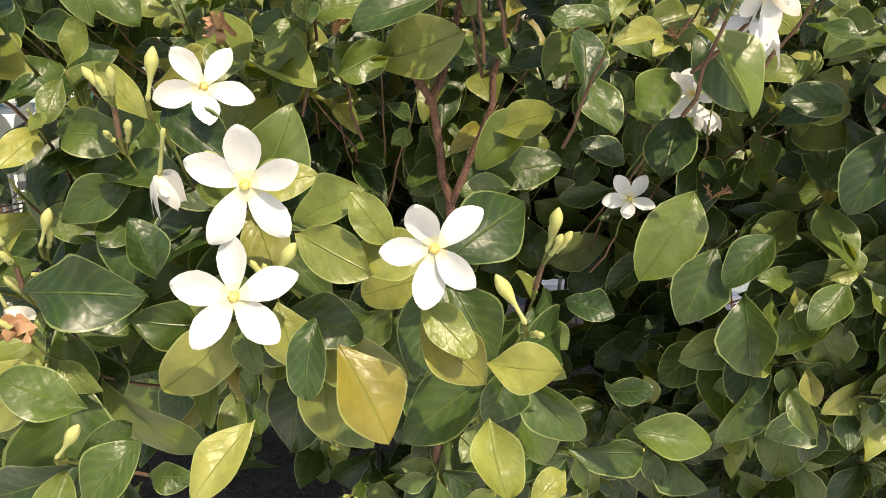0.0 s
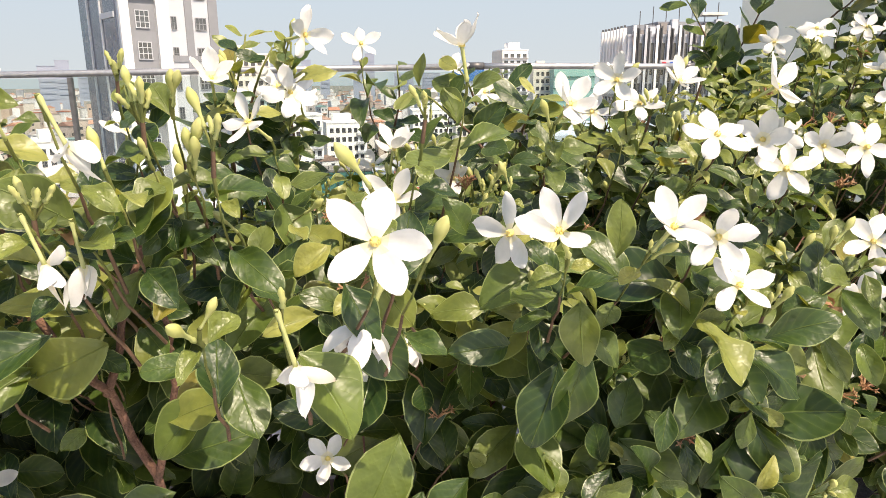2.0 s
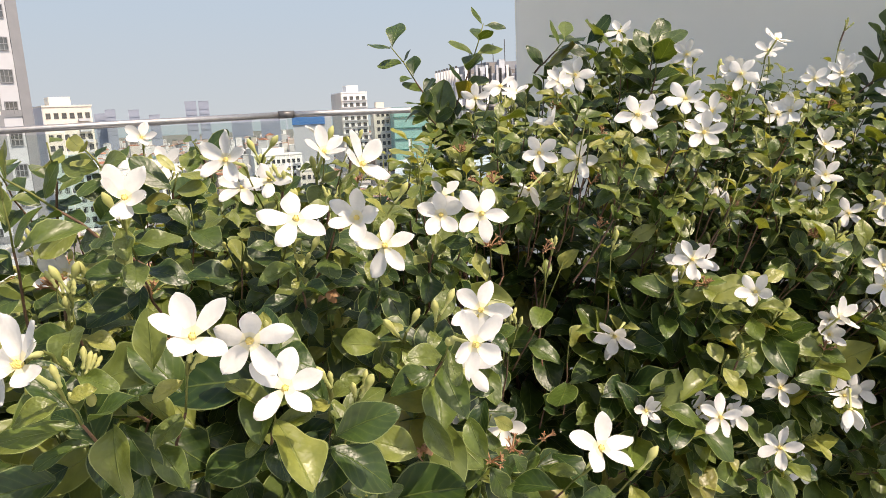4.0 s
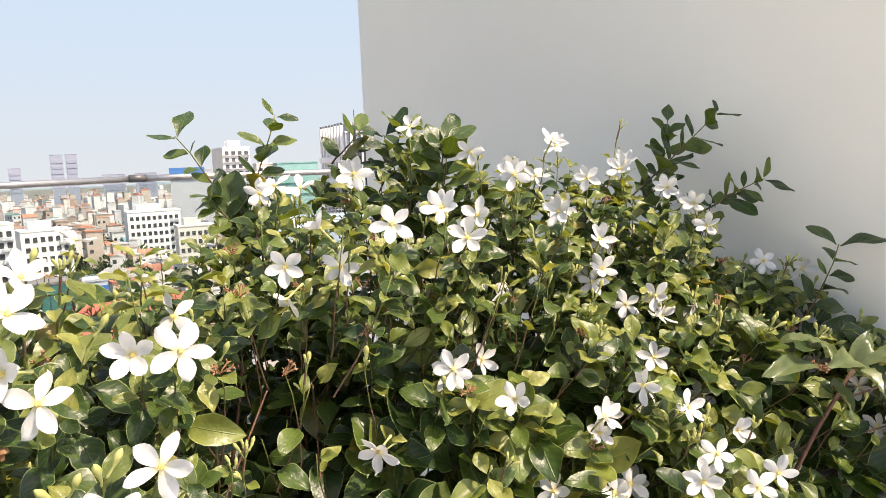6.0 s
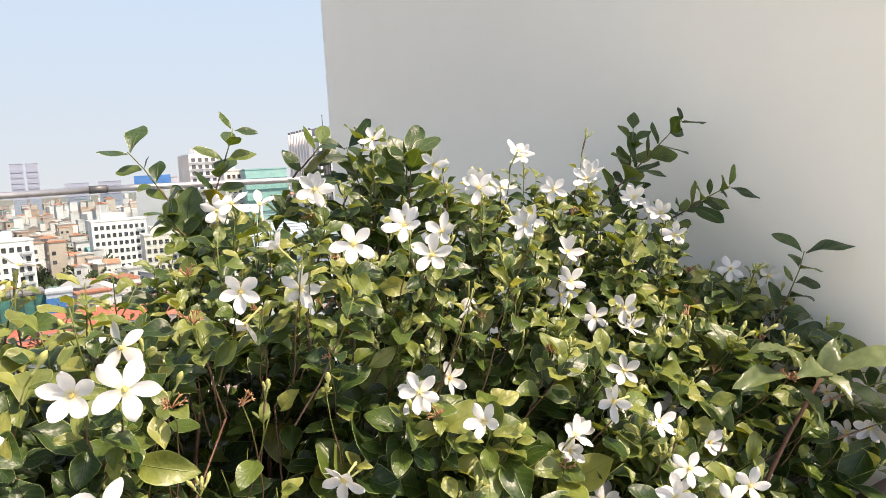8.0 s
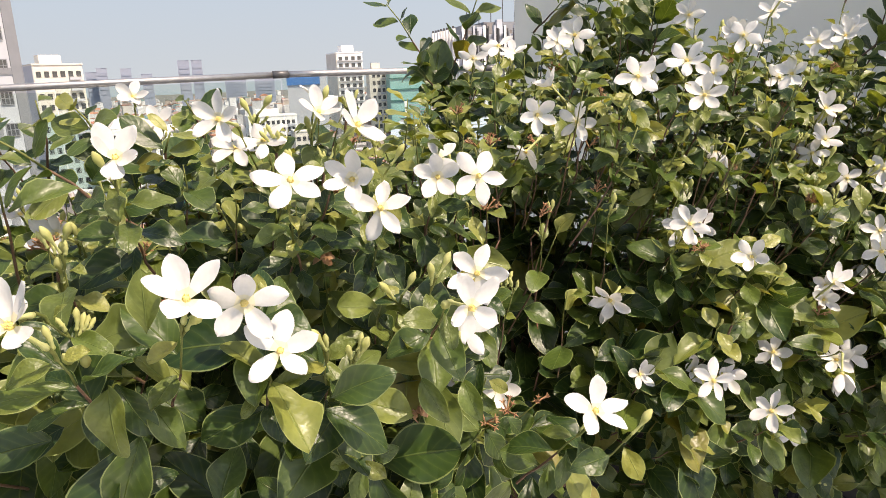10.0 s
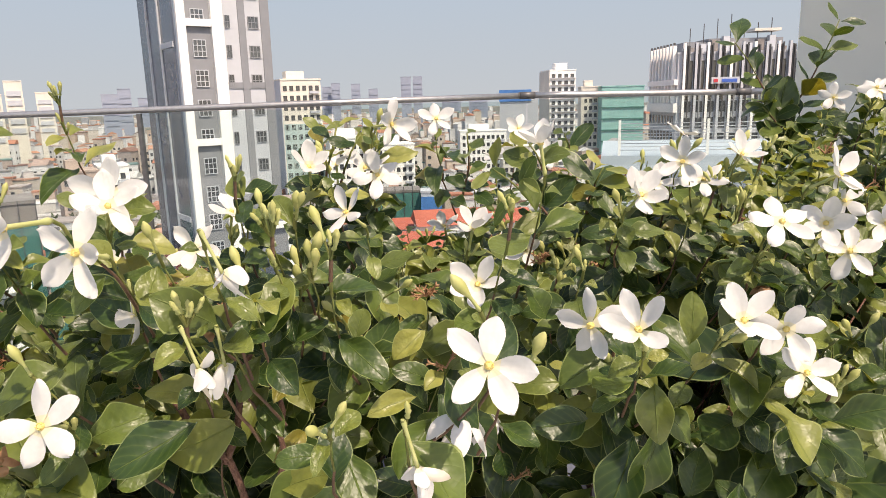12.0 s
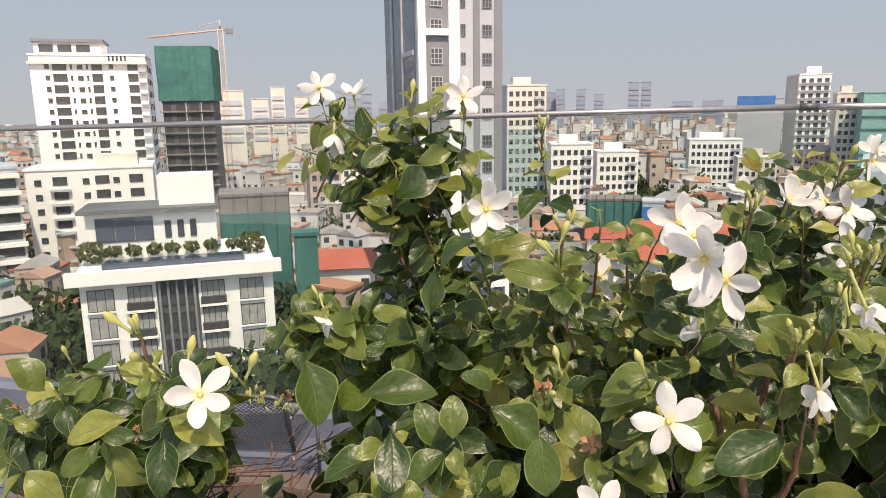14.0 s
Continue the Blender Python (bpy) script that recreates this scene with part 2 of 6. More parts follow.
TOWNWALL = varied("town walls", (0.0, (0.52, 0.51, 0.50)), (0.45, (0.66, 0.65, 0.64)), (0.65, (0.46, 0.41, 0.35)), (0.85, (0.46, 0.34, 0.27)), (1.0, (0.28, 0.30, 0.33)))
TOWNROOF = varied("town roofs", (0.0, (0.36, 0.13, 0.08)), (0.3, (0.42, 0.22, 0.14)), (0.5, (0.30, 0.28, 0.27)), (0.75, (0.50, 0.49, 0.47)), (0.9, (0.22, 0.11, 0.08)), (1.0, (0.12, 0.26, 0.25)))


def glass_material(name, tint):
    m, nt, b, out = material(name)
    tr = nt.nodes.new("ShaderNodeBsdfTransparent")
    tr.inputs["Color"].default_value = (*tint, 1)
    gl = nt.nodes.new("ShaderNodeBsdfGlossy")
    gl.inputs["Roughness"].default_value = 0.015
    lw = node(nt, "ShaderNodeLayerWeight", Blend=0.5)
    gloss = calc(nt, "ADD", 0.04, calc(nt, "MULTIPLY", calc(nt, "POWER", lw.outputs["Facing"], 4.0), 0.6))
    mix = nt.nodes.new("ShaderNodeMixShader")
    nt.links.new(gloss, mix.inputs[0])
    nt.links.new(tr.outputs[0], mix.inputs[1])
    nt.links.new(gl.outputs[0], mix.inputs[2])
    nt.links.new(mix.outputs[0], out.inputs["Surface"])
    return m


GLASS = glass_material("balustrade glass", (0.88, 0.93, 0.92))


# ---- mesh helpers ----
def mesh_object(name, bm, mats, parent=None, label="", smooth=False):
    me = bpy.data.meshes.new(name)
    bm.normal_update()
    bm.to_mesh(me)
    bm.free()
    for m in (mats if isinstance(mats, (list, tuple)) else [mats]):
        me.materials.append(m)
    if smooth:
        me.polygons.foreach_set("use_smooth", [True] * len(me.polygons))
    ob = new(name, me)
    if parent:
        ob.parent = parent
    if label:
        ob["label"] = label
    return ob


part = mesh_object


def shared(name, me, parent, m):
    ob = new(name, me)
    ob.parent = parent
    ob.matrix_basis = m
    return ob


def box(bm, x0, y0, z0, x1, y1, z1, mat=0, bevel=0.0):
    r = bmesh.ops.create_cube(bm, size=1.0, matrix=Matrix.LocRotScale(((x0 + x1) / 2, (y0 + y1) / 2, (z0 + z1) / 2), None, (x1 - x0, y1 - y0, z1 - z0)))
    fs = {f for v in r["verts"] for f in v.link_faces}
    for f in fs:
        f.material_index = mat
    if bevel:
        es = list({e for f in fs for e in f.edges})
        bmesh.ops.bevel(bm, geom=es, offset=bevel, segments=2, affect="EDGES", profile=0.7)
    return bm


def box_mesh(name, size, mat, bevel=0.0):
    bm = bmesh.new()
    box(bm, -size[0] / 2, -size[1] / 2, -size[2] / 2, size[0] / 2, size[1] / 2, size[2] / 2, 0, bevel)
    me = bpy.data.meshes.new(name)
    bm.to_mesh(me)
    bm.free()
    me.materials.append(mat)
    return me


def tube(bm, pts, radii, sides=6, mat=0, cap=True):
    """A tapered round bar through the given points."""
    pts = [Vector(p) for p in pts]
    rings = []
    side = None
    for i, p in enumerate(pts):
        d = (pts[min(i + 1, len(pts) - 1)] - pts[max(i - 1, 0)]).normalized()
        if side is None:
            side = d.orthogonal().normalized()
        side = (side - d * side.dot(d)).normalized()
        up = d.cross(side)
        r = radii[i] if isinstance(radii, (list, tuple)) else radii
        rings.append([bm.verts.new(p + (side * math.cos(a) + up * math.sin(a)) * r) for a in (2 * math.pi * k / sides for k in range(sides))])
    for a, b in zip(rings, rings[1:]):
        for k in range(sides):
            f = bm.faces.new((a[k], a[(k + 1) % sides], b[(k + 1) % sides], b[k]))
            f.material_index, f.smooth = mat, True
    if cap:
        for ring in (rings[0][::-1], rings[-1]):
            f = bm.faces.new(ring)
            f.material_index = mat
    return bm


def thing(name, label, category, group="", kind="", at=(0, 0, 0), turn=0.0):
    ob = new(name)
    ob.empty_display_size = 0.05
    ob.matrix_basis = pose(*at, 0, 0, turn)
    return tagged(ob, label, category, group, kind)


# ---- roof terrace ----
LOW = -1.0                        # the terrace behind the planter lies a step lower
bm = bmesh.new()
box(bm, -7.0, -4.0, LOW - 0.30, 7.5, 1.24, -0.012)
tagged(mesh_object("floor_upper", bm, TILE), "pale grey raised platform in front of the planter", "floor", kind="structure")
bm = bmesh.new()
box(bm, -7.0, 1.244, LOW - 0.30, 7.5, 4.45, LOW - 0.012)
roof_floor = tagged(mesh_object("floor", bm, GROUT), "blue-grey tiled roof terrace floor", "floor", kind="structure")

# wall at the end of the planter, in shade
bm = bmesh.new()
box(bm, 1.50, 0.34, -0.012, 1.72, 1.238, 2.25)
box(bm, 1.50, 1.238, LOW - 0.012, 1.72, 2.293, 2.25)
tagged(mesh_object("wall_east", bm, PAINT), "plain warm grey painted terrace wall", "wall", kind="structure")

# planter trough and the brown ledge along the wall
bm = bmesh.new()
for x0, y0, x1, y1 in ((-1.30, 0.46, 1.494, 0.52), (-1.30, 1.14, 1.494, 1.20), (-1.30, 0.52, -1.24, 1.14)):
    box(bm, x0, y0, 0.0, x1, y1, 0.46, bevel=0.008)
box(bm, 1.38, 0.20, 0.0, 1.494, 0.456, 0.766, bevel=0.008)
box(bm, 1.38, 0.524, 0.30, 1.494, 1.136, 0.766, bevel=0.008)
tagged(mesh_object("planter", bm, PLANTER), "long brown rendered planter trough against the wall", "planter")
bm = bmesh.new()
bmesh.ops.create_grid(bm, x_segments=90, y_segments=22, size=1.0, matrix=Matrix.LocRotScale((0.07, 0.83, 0.41), None, (1.30, 0.305, 1.0)))
for v in bm.verts:
    v.co.z += 0.02 * noise.noise(v.co * 14) + 0.008 * noise.noise(v.co * 50)
tagged(mesh_object("soil", bm, SOIL, smooth=True), "dark crumbly potting soil in the planter", "soil", kind="stuff")

# glass balustrade with a steel handrail
RAIL_Y = 4.15
JOINT = (0.955, RAIL_Y, 1.226)
balustrade = thing("glass_balustrade", "clear glass balustrade with a brushed steel handrail", "balustrade")
def rail_z(x):
    return JOINT[2] + (x - JOINT[0]) * (0.0135 if x < JOINT[0] else -0.006)
def handrail(x0, x1, name):
    bm = bmesh.new()
    tube(bm, [(x0 + (x1 - x0) * k / 6, RAIL_Y, rail_z(x0 + (x1 - x0) * k / 6)) for k in range(7)], 0.018, 14)
    part(name, bm, STEEL, balustrade, "round brushed steel handrail")
handrail(-6.5, 0.93, "handrail")
handrail(0.985, 2.28, "handrail")
handrail(2.31, 6.5, "handrail")
for x in (0.957, 2.295):
    bm = bmesh.new()
    tube(bm, [(x - 0.045, RAIL_Y, rail_z(x)), (x + 0.045, RAIL_Y, rail_z(x))], 0.0215, 14)
    part("rail_sleeve", bm, DARKSTEEL, balustrade, "dark steel rail joint")
panes = [-6.5, -5.05, -3.55, -2.13, -1.30, -0.20, 0.957, 2.295, 3.75, 5.2, 6.5]
for a, b in zip(panes, panes[1:]):
    bm = bmesh.new()
    box(bm, a + 0.004, RAIL_Y - 0.006, LOW + 0.17, b - 0.004, RAIL_Y + 0.006, min(rail_z(a), rail_z(b)) - 0.016)
    g = part("glass_pane", bm, GLASS, balustrade, "clear glass pane")
    g.visible_shadow = False
for x in (-1.30,):
    bm = bmesh.new()
    box(bm, x - 0.011, RAIL_Y - 0.02, LOW + 0.16, x + 0.011, RAIL_Y + 0.02, rail_z(x) - 0.02, bevel=0.003)
    part("post", bm, DARKSTEEL, balustrade, "slim dark steel post")
bm = bmesh.new()
box(bm, -6.5, RAIL_Y - 0.10, LOW - 0.012, 6.5, RAIL_Y + 0.10, LOW + 0.16, bevel=0.01)
part("kerb", bm, KERB, balustrade, "low blue-grey concrete kerb")


# ---- terrace furniture behind the hedge ----
def mesh_chair(at, turn):
    c = thing("garden_chair", "dark metal garden chair with an expanded mesh back", "chair", "mesh garden chairs", at=at, turn=turn)
    w, seat, top = 0.27, 0.42, 0.80
    def lattice(name, corner, u, v, nu, nv, parent_label):
        bm = bmesh.new()
        corner, u, v = Vector(corner), Vector(u), Vector(v)
        for k in range(-nv, nu + 1):
            for s in (1, -1):
                a, b = (k / nu, 0.0), ((k + nv) / nu, 1.0)
                lo, hi = max(a[0], 0.0), min(b[0], 1.0)
                if hi - lo < 0.01:
                    continue
                p = [(lo, (lo - a[0]) * nu / nv), (hi, (hi - a[0]) * nu / nv)]
                if s < 0:
                    p = [(1 - x, y) for x, y in p]
                tube(bm, [corner + u * x + v * y for x, y in p], 0.0032, 4, cap=False)
        part(name, bm, CHAIR, c, parent_label)
    lattice("back_mesh", (-w, 0.0, seat + 0.05), (2 * w, 0, 0), (0, 0.12, top - seat - 0.06), 20, 14, "diamond expanded metal mesh")
    lattice("seat_mesh", (-w, -0.46, seat), (2 * w, 0, 0), (0, 0.45, 0), 20, 17, "diamond expanded metal mesh")
    bm = bmesh.new()
    arc = [(-w, 0.0, seat), (-w, 0.09, top - 0.10)]
    arc += [(-w + 0.08 * (1 - math.cos(a)), 0.10 + 0.02 * math.sin(a), top - 0.08 + 0.08 * math.sin(a)) for a in (0.3, 0.7, 1.1, 1.5)]
    arc += [(-x, y, z) for x, y, z in reversed(arc)]
    tube(bm, arc, 0.013, 8)
    part("back_frame", bm, CHAIR, c)
    bm = bmesh.new()
    tube(bm, [(-w, 0, seat), (-w, -0.44, seat), (-w + 0.04, -0.47, seat), (w - 0.04, -0.47, seat), (w, -0.44, seat), (w, 0, seat)], 0.012, 8)
    part("seat_frame", bm, CHAIR, c)
    for x in (-w, w):
        for y in (-0.44, 0.02):
            bm = bmesh.new()
            tube(bm, [(x, y, 0), (x, y, seat)], 0.012, 8)
            part("leg", bm, CHAIR, c)
        bm = bmesh.new()
        tube(bm, [(x, 0.06, seat + 0.22), (x * 1.05, -0.20, seat + 0.24), (x * 1.05, -0.40, seat + 0.22), (x, -0.44, seat)], 0.011, 8)
        part("armrest", bm, CHAIR, c)
    return c


mesh_chair((-1.98, 3.05, LOW), 188)
mesh_chair((1.05, 3.55, LOW), 185)
table = thing("garden_table", "white square garden table on a dark metal foot", "table", at=(0.42, 3.55, LOW), turn=8)
bm = bmesh.new()
box(bm, -0.40, -0.40, 0.705, 0.40, 0.40, 0.735, bevel=0.01)
part("tabletop", bm, TABLETOP, table, "white laminate table top")
bm = bmesh.new()
tube(bm, [(0, 0, 0.02), (0, 0, 0.705)], 0.035, 12)
part("pedestal", bm, CHAIR, table)
bm = bmesh.new()
box(bm, -0.24, -0.24, 0.0, 0.24, 0.24, 0.02, bevel=0.006)
part("base_plate", bm, CHAIR, table)

# tiles of the terrace floor
tile_me = box_mesh("floor_tile", (0.592, 0.592, 0.014), SLATE, 0.002)
for i in range(-7, 8):
    for j in range(0, 5):
        shared("tile", tile_me, roof_floor, pose(i * 0.6, 1.55 + j * 0.6, LOW - 0.006))


# ---- the town beyond the balustrade ----
GROUND = -36.0


def bearing(az, d):
    return d * math.sin(radians(az)), d * math.cos(radians(az))


bm = bmesh.new()
bmesh.ops.create_grid(bm, x_segments=40, y_segments=40, size=12000, matrix=Matrix.Translation((0, 6000, GROUND)))
tagged(mesh_object("ground", bm, TOWNGROUND), "hazy town ground far below the terrace", "ground", kind="structure")
bm = bmesh.new()
box(bm, -7.0, -4.0, GROUND, 7.5, 4.45, -1.31)
tagged(mesh_object("wall_south", bm, PAINT), "painted wall of the storeys under the terrace", "wall", kind="structure")

# pale hazy sky over the horizon, far behind everything
m, nt, bs, out = material("hazy sky")
em = node(nt, "ShaderNodeEmission", Strength=1.0)
co = nt.nodes.new("ShaderNodeTexCoord")
sp = nt.nodes.new("ShaderNodeSeparateXYZ")
nt.links.new(co.outputs["Object"], sp.inputs[0])
hgt = calc(nt, "DIVIDE", sp.outputs["Z"], 2600.0)
nt.links.new(ramp(nt, hgt, (0.0, HAZE_LOW), (0.25, HAZE_MID), (1.0, HAZE_TOP)), em.inputs["Color"])
nt.links.new(em.outputs[0], out.inputs["Surface"])
bm = bmesh.new()
ring = []
for k in range(73):
    a = radians(-108 + 3 * k)
    ring.append([bm.verts.new((4300 * math.sin(a), 4300 * math.cos(a), z)) for z in (-60, 0, 400, 1200, 2600)])
for a, b in zip(ring, ring[1:]):
    for j in range(4):
        bm.faces.new((a[j], a[j + 1], b[j + 1], b[j]))
tagged(mesh_object("backdrop", bm, m), "pale hazy morning sky", "sky", kind="structure")

window_meshes = {}


def window_mesh(w, h, bars, frame_mat, pane_mat):
    """Frame with bars, and its pane, made once for each size."""
    key = (round(w, 2), round(h, 2), bars, frame_mat.name, pane_mat.name)
    if key not in window_meshes:
        f = min(0.09, w * 0.08)
        xs, zs = [-w / 2, -w / 2 + f], [0.0, f]
        for k in range(1, bars[0]):
            xs += [-w / 2 + w * k / bars[0] - f * 0.4, -w / 2 + w * k / bars[0] + f * 0.4]
        for k in range(1, bars[1]):
            zs += [h * k / bars[1] - f * 0.4, h * k / bars[1] + f * 0.4]
        xs, zs = xs + [w / 2 - f, w / 2], zs + [h - f, h]
        bm = bmesh.new()
        grid = [[[bm.verts.new((x, y, z)) for z in zs] for x in xs] for y in (-0.10, 0.03)]
        solid = lambda i, j: 0 <= i < len(xs) - 1 and 0 <= j < len(zs) - 1 and (i % 2 == 0 or j % 2 == 0)
        for i in range(len(xs) - 1):
            for j in range(len(zs) - 1):
                if solid(i, j):
                    bm.faces.new((grid[0][i][j], grid[0][i + 1][j], grid[0][i + 1][j + 1], grid[0][i][j + 1]))
                for (di, dj), (a, b) in (((-1, 0), ((i, j), (i, j + 1))), ((1, 0), ((i + 1, j + 1), (i + 1, j))), ((0, -1), ((i + 1, j), (i, j))), ((0, 1), ((i, j + 1), (i + 1, j + 1)))):
                    if solid(i, j) and not solid(i + di, j + dj):
                        bm.faces.new((grid[0][a[0]][a[1]], grid[0][b[0]][b[1]], grid[1][b[0]][b[1]], grid[1][a[0]][a[1]]))
        me = bpy.data.meshes.new("window")
        bm.to_mesh(me)
        bm.free()
        me.materials.append(frame_mat)
        pane = box_mesh("pane", (w - 2 * f, 0.03, h - 2 * f), pane_mat)
        window_meshes[key] = (me, pane, h)
    return window_meshes[key]


def window(house, x, y, z, w, h, bars=(2, 2), turn=0.0, frame_mat=None, pane_mat=None):
    me, pane, h = window_mesh(w, h, bars, frame_mat or FRAMEDARK, pane_mat or PANE)
    ob = shared("window", me, house, pose(x, y, z, 0, 0, turn))
    shared("pane", pane, ob, pose(0, -0.035, h / 2))


def house(name, label, az, d, w, depth, top, turn=0.0, wall=None, base=GROUND, category="building"):
    """An Empty at the middle of the front, on the ground, with local -y towards the terrace, and its wall."""
    x, y = bearing(az, d)
    t = thing(name, label, category, at=(x, y, base), turn=turn - az)
    bm = bmesh.new()
    box(bm, -w / 2, 0, 0, w / 2, depth, top - base)
    part("wall", bm, wall or WHITE, t)
    bm = bmesh.new()
    box(bm, -w / 2 - 0.2, -0.2, top - base, w / 2 + 0.2, depth + 0.2, top - base + 0.5)
    part("roof", bm, wall or WHITE, t, "flat roof with a low parapet")
    return t


def band(t, name, mat, x0, y0, z0, x1, y1, z1, label=""):
    bm = bmesh.new()
    box(bm, x0, y0, z0, x1, y1, z1)
    return part(name, bm, mat, t, label)


def rows(t, top, base, storey, first, count, columns, w, h, bars=(2, 2), y=-0.03, turn=0.0, side=None, **mats):
    for k in range(count):
        z = top - base - first - k * storey
        if z < 0.5:
            break
        for c in columns:
            if side is None:
                window(t, c, y, z, w, h, bars, 0, **mats)
            else:
                window(t, side, c, z, w, h, bars, turn, **mats)


# slim grey tower with white frames
top = 46.0
t = house("tower", "slim grey residential tower with white frames", -12.0, 86, 11.0, 14.0, top, 21, PALEGREY)
H = top - GROUND
for x0, x1, m, y in ((-5.5, -4.54, WHITE, -0.55), (-1.65, -0.3, WHITE, -0.55), (1.65, 2.5, MIDGREY, -0.12), (4.4, 5.5, MIDGREY, -0.12)):
    band(t, "pilaster", m, x0, y, 0, x1, -0.004, H)
band(t, "panel", MIDGREY, -4.535, -0.06, 8, -1.655, -0.004, H, "dark grey facade panel")
for k in range(4):
    band(t, "cornice", WHITE, -4.53, -0.5, 19.6 + k * 13.2, -1.66, -0.065, 20.4 + k * 13.2, "white horizontal frame")
    band(t, "cornice", MIDGREY, -0.29, -0.1, 26.0 + k * 13.2, 4.39, -0.004, 26.7 + k * 13.2, "grey horizontal band")
rows(t, top, GROUND, 3.3, 3.0, 20, (-3.1,), 1.5, 1.9, (3, 3), -0.10, frame_mat=PALEGREY)
rows(t, top, GROUND, 3.3, 3.0, 20, (0.35,), 0.6, 1.4, (2, 2), frame_mat=MIDGREY)
rows(t, top, GROUND, 3.3, 3.0, 20, (3.45,), 1.3, 1.4, (3, 2), frame_mat=MIDGREY)
band(t, "curtain_wall", BLUEGLASS, -5.7, 0.6, 6, -5.504, 13.4, H, "dark bluish glazed side")
for y in (5.0, 9.6):
    band(t, "pilaster", PALEGREY, -5.9, y, 6, -5.71, y + 0.35, H)
for k in range(3):
    band(t, "cornice", PALEGREY, -5.85, 0.62, 24 + k * 19.8, -5.71, 4.95, 24.6 + k * 19.8)
band(t, "portal", WHITE, -0.29, -1.0, 22.2, 6.1, -0.125, 22.9, "white frame at the tower's foot")
band(t, "portal", WHITE, 5.51, -1.0, 0, 6.1, -0.125, 22.195)
band(t, "portal", WHITE, -0.29, -1.0, 14.7, 5.505, -0.125, 15.5)
band(t, "curtain_wall", BLUEGLASS, -0.28, -0.6, 15.505, 5.5, -0.125, 19.0, "dark glazing")
band(t, "panel", MIDGREY, -0.28, -0.5, 19.005, 5.5, -0.125, 22.19, "grey panel")

# white hotel with a roof pool
hz = -16.4
t = house("hotel", "white hotel with a roof pool and curtained windows", -35.2, 84, 21.2, 16.0, hz, -4, WHITE)
H = hz - GROUND
band(t, "parapet", WHITE, -11.8, -1.3, H - 0.9, 11.6, -0.22, H + 0.6, "white parapet slab")
rows(t, hz, GROUND, 3.22, 4.25, 5, (-8.5, 8.05), 2.8, 2.6, (3, 1), pane_mat=CURTAIN)
rows(t, hz, GROUND, 3.22, 4.25, 5, (-4.35, 3.65), 2.65, 2.7, (4, 1), pane_mat=CURTAIN)
for k in range(5):
    for x in (-4.35, 3.65):
        band(t, "balcony", FRAMEDARK, x - 1.45, -0.6, H - 4.3 - k * 3.22, x + 1.45, -0.12, H - 3.45 - k * 3.22, "dark balcony rail")
        band(t, "balcony_slab", WHITE, x - 1.6, -0.7, H - 4.6 - k * 3.22, x + 1.6, -0.12, H - 4.305 - k * 3.22, "white balcony slab")
    for x in (-8.5, 8.05):
        band(t, "sill", WHITE, x - 1.5, -0.3, H - 4.42 - k * 3.22, x + 1.5, -0.12, H - 4.255 - k * 3.22)
band(t, "panel", DARKGREY, -2.6, -0.05, 0, 2.0, -0.004, H - 1.0, "dark recessed middle bay")
for k in range(5):
    x = -2.35 + k * 0.95
    band(t, "fin", MIDGREY, x, -0.55, 0, x + 0.26, -0.055, H - 1.0, "tall vertical fin")
    for j in range(5):
        if k < 4:
            window(t, x + 0.6, -0.07, H - 4.2 - j * 3.22, 0.6, 2.3, (1, 2))
band(t, "pool", POOL, -8.0, 0.4, H + 0.55, 7.4, 3.4, H + 1.05, "dark blue roof pool")
band(t, "pool_wall", BLUEGLASS, -8.1, 0.2, H + 0.505, 7.5, 0.39, H + 1.2, "blue tiled pool edge")
band(t, "penthouse", WHITE, -10.2, 5.5, H + 0.5, 4.5, 13, H + 6.3, "white penthouse")
band(t, "eave", DARKGREY, -10.9, 4.4, H + 6.3, 4.9, 13.4, H + 6.75, "dark flat eave")
band(t, "stair_house", WHITE, -2.0, 7.0, H + 6.75, 4.5, 12.0, H + 10.4, "plain white stair house")
for x in (-8.1, -5.95, -3.8):
    window(t, x, 5.45, H + 2.8, 2.1, 2.9, (1, 1), pane_mat=BLUEGLASS)
for x in (-1.1, 0.35, 1.8):
    window(t, x, 5.45, H + 3.0, 0.75, 2.1, (1, 1))
pr = random.Random(5)


def leaf_clump(bm, centre, radius, count, size, rnd, squash=0.7, mat=0):
    for _ in range(count):
        v = Vector((rnd.gauss(0, 1), rnd.gauss(0, 1), rnd.gauss(0, 1))).normalized() * radius * rnd.uniform(0.35, 1.0) ** 0.5
        v.z *= squash
        m = Matrix.Translation(Vector(centre) + v) @ Euler((rnd.uniform(0, 6), rnd.uniform(0, 6), rnd.uniform(0, 6))).to_matrix().to_4x4()
        s = size * rnd.uniform(0.6, 1.3)
        f = bm.faces.new([bm.verts.new(m @ Vector(c)) for c in ((-s, -s * 0.5, 0), (s, -s * 0.35, 0.1 * s), (s * 0.7, s * 0.5, 0), (-s * 0.6, s * 0.45, -0.1 * s))])
        f.material_index = mat


for k in range(9):
    bm = bmesh.new()
    leaf_clump(bm, (-9.6 + k * 2.25 + pr.uniform(-0.2, 0.2), 4.3, H + 1.9), 0.95 if k not in (0, 8) else 1.8, 90 if k not in (0, 8) else 260, 0.30, pr)
    part("potted_palm", bm, ROOFPLANT, t, "yellowish green roof plant")

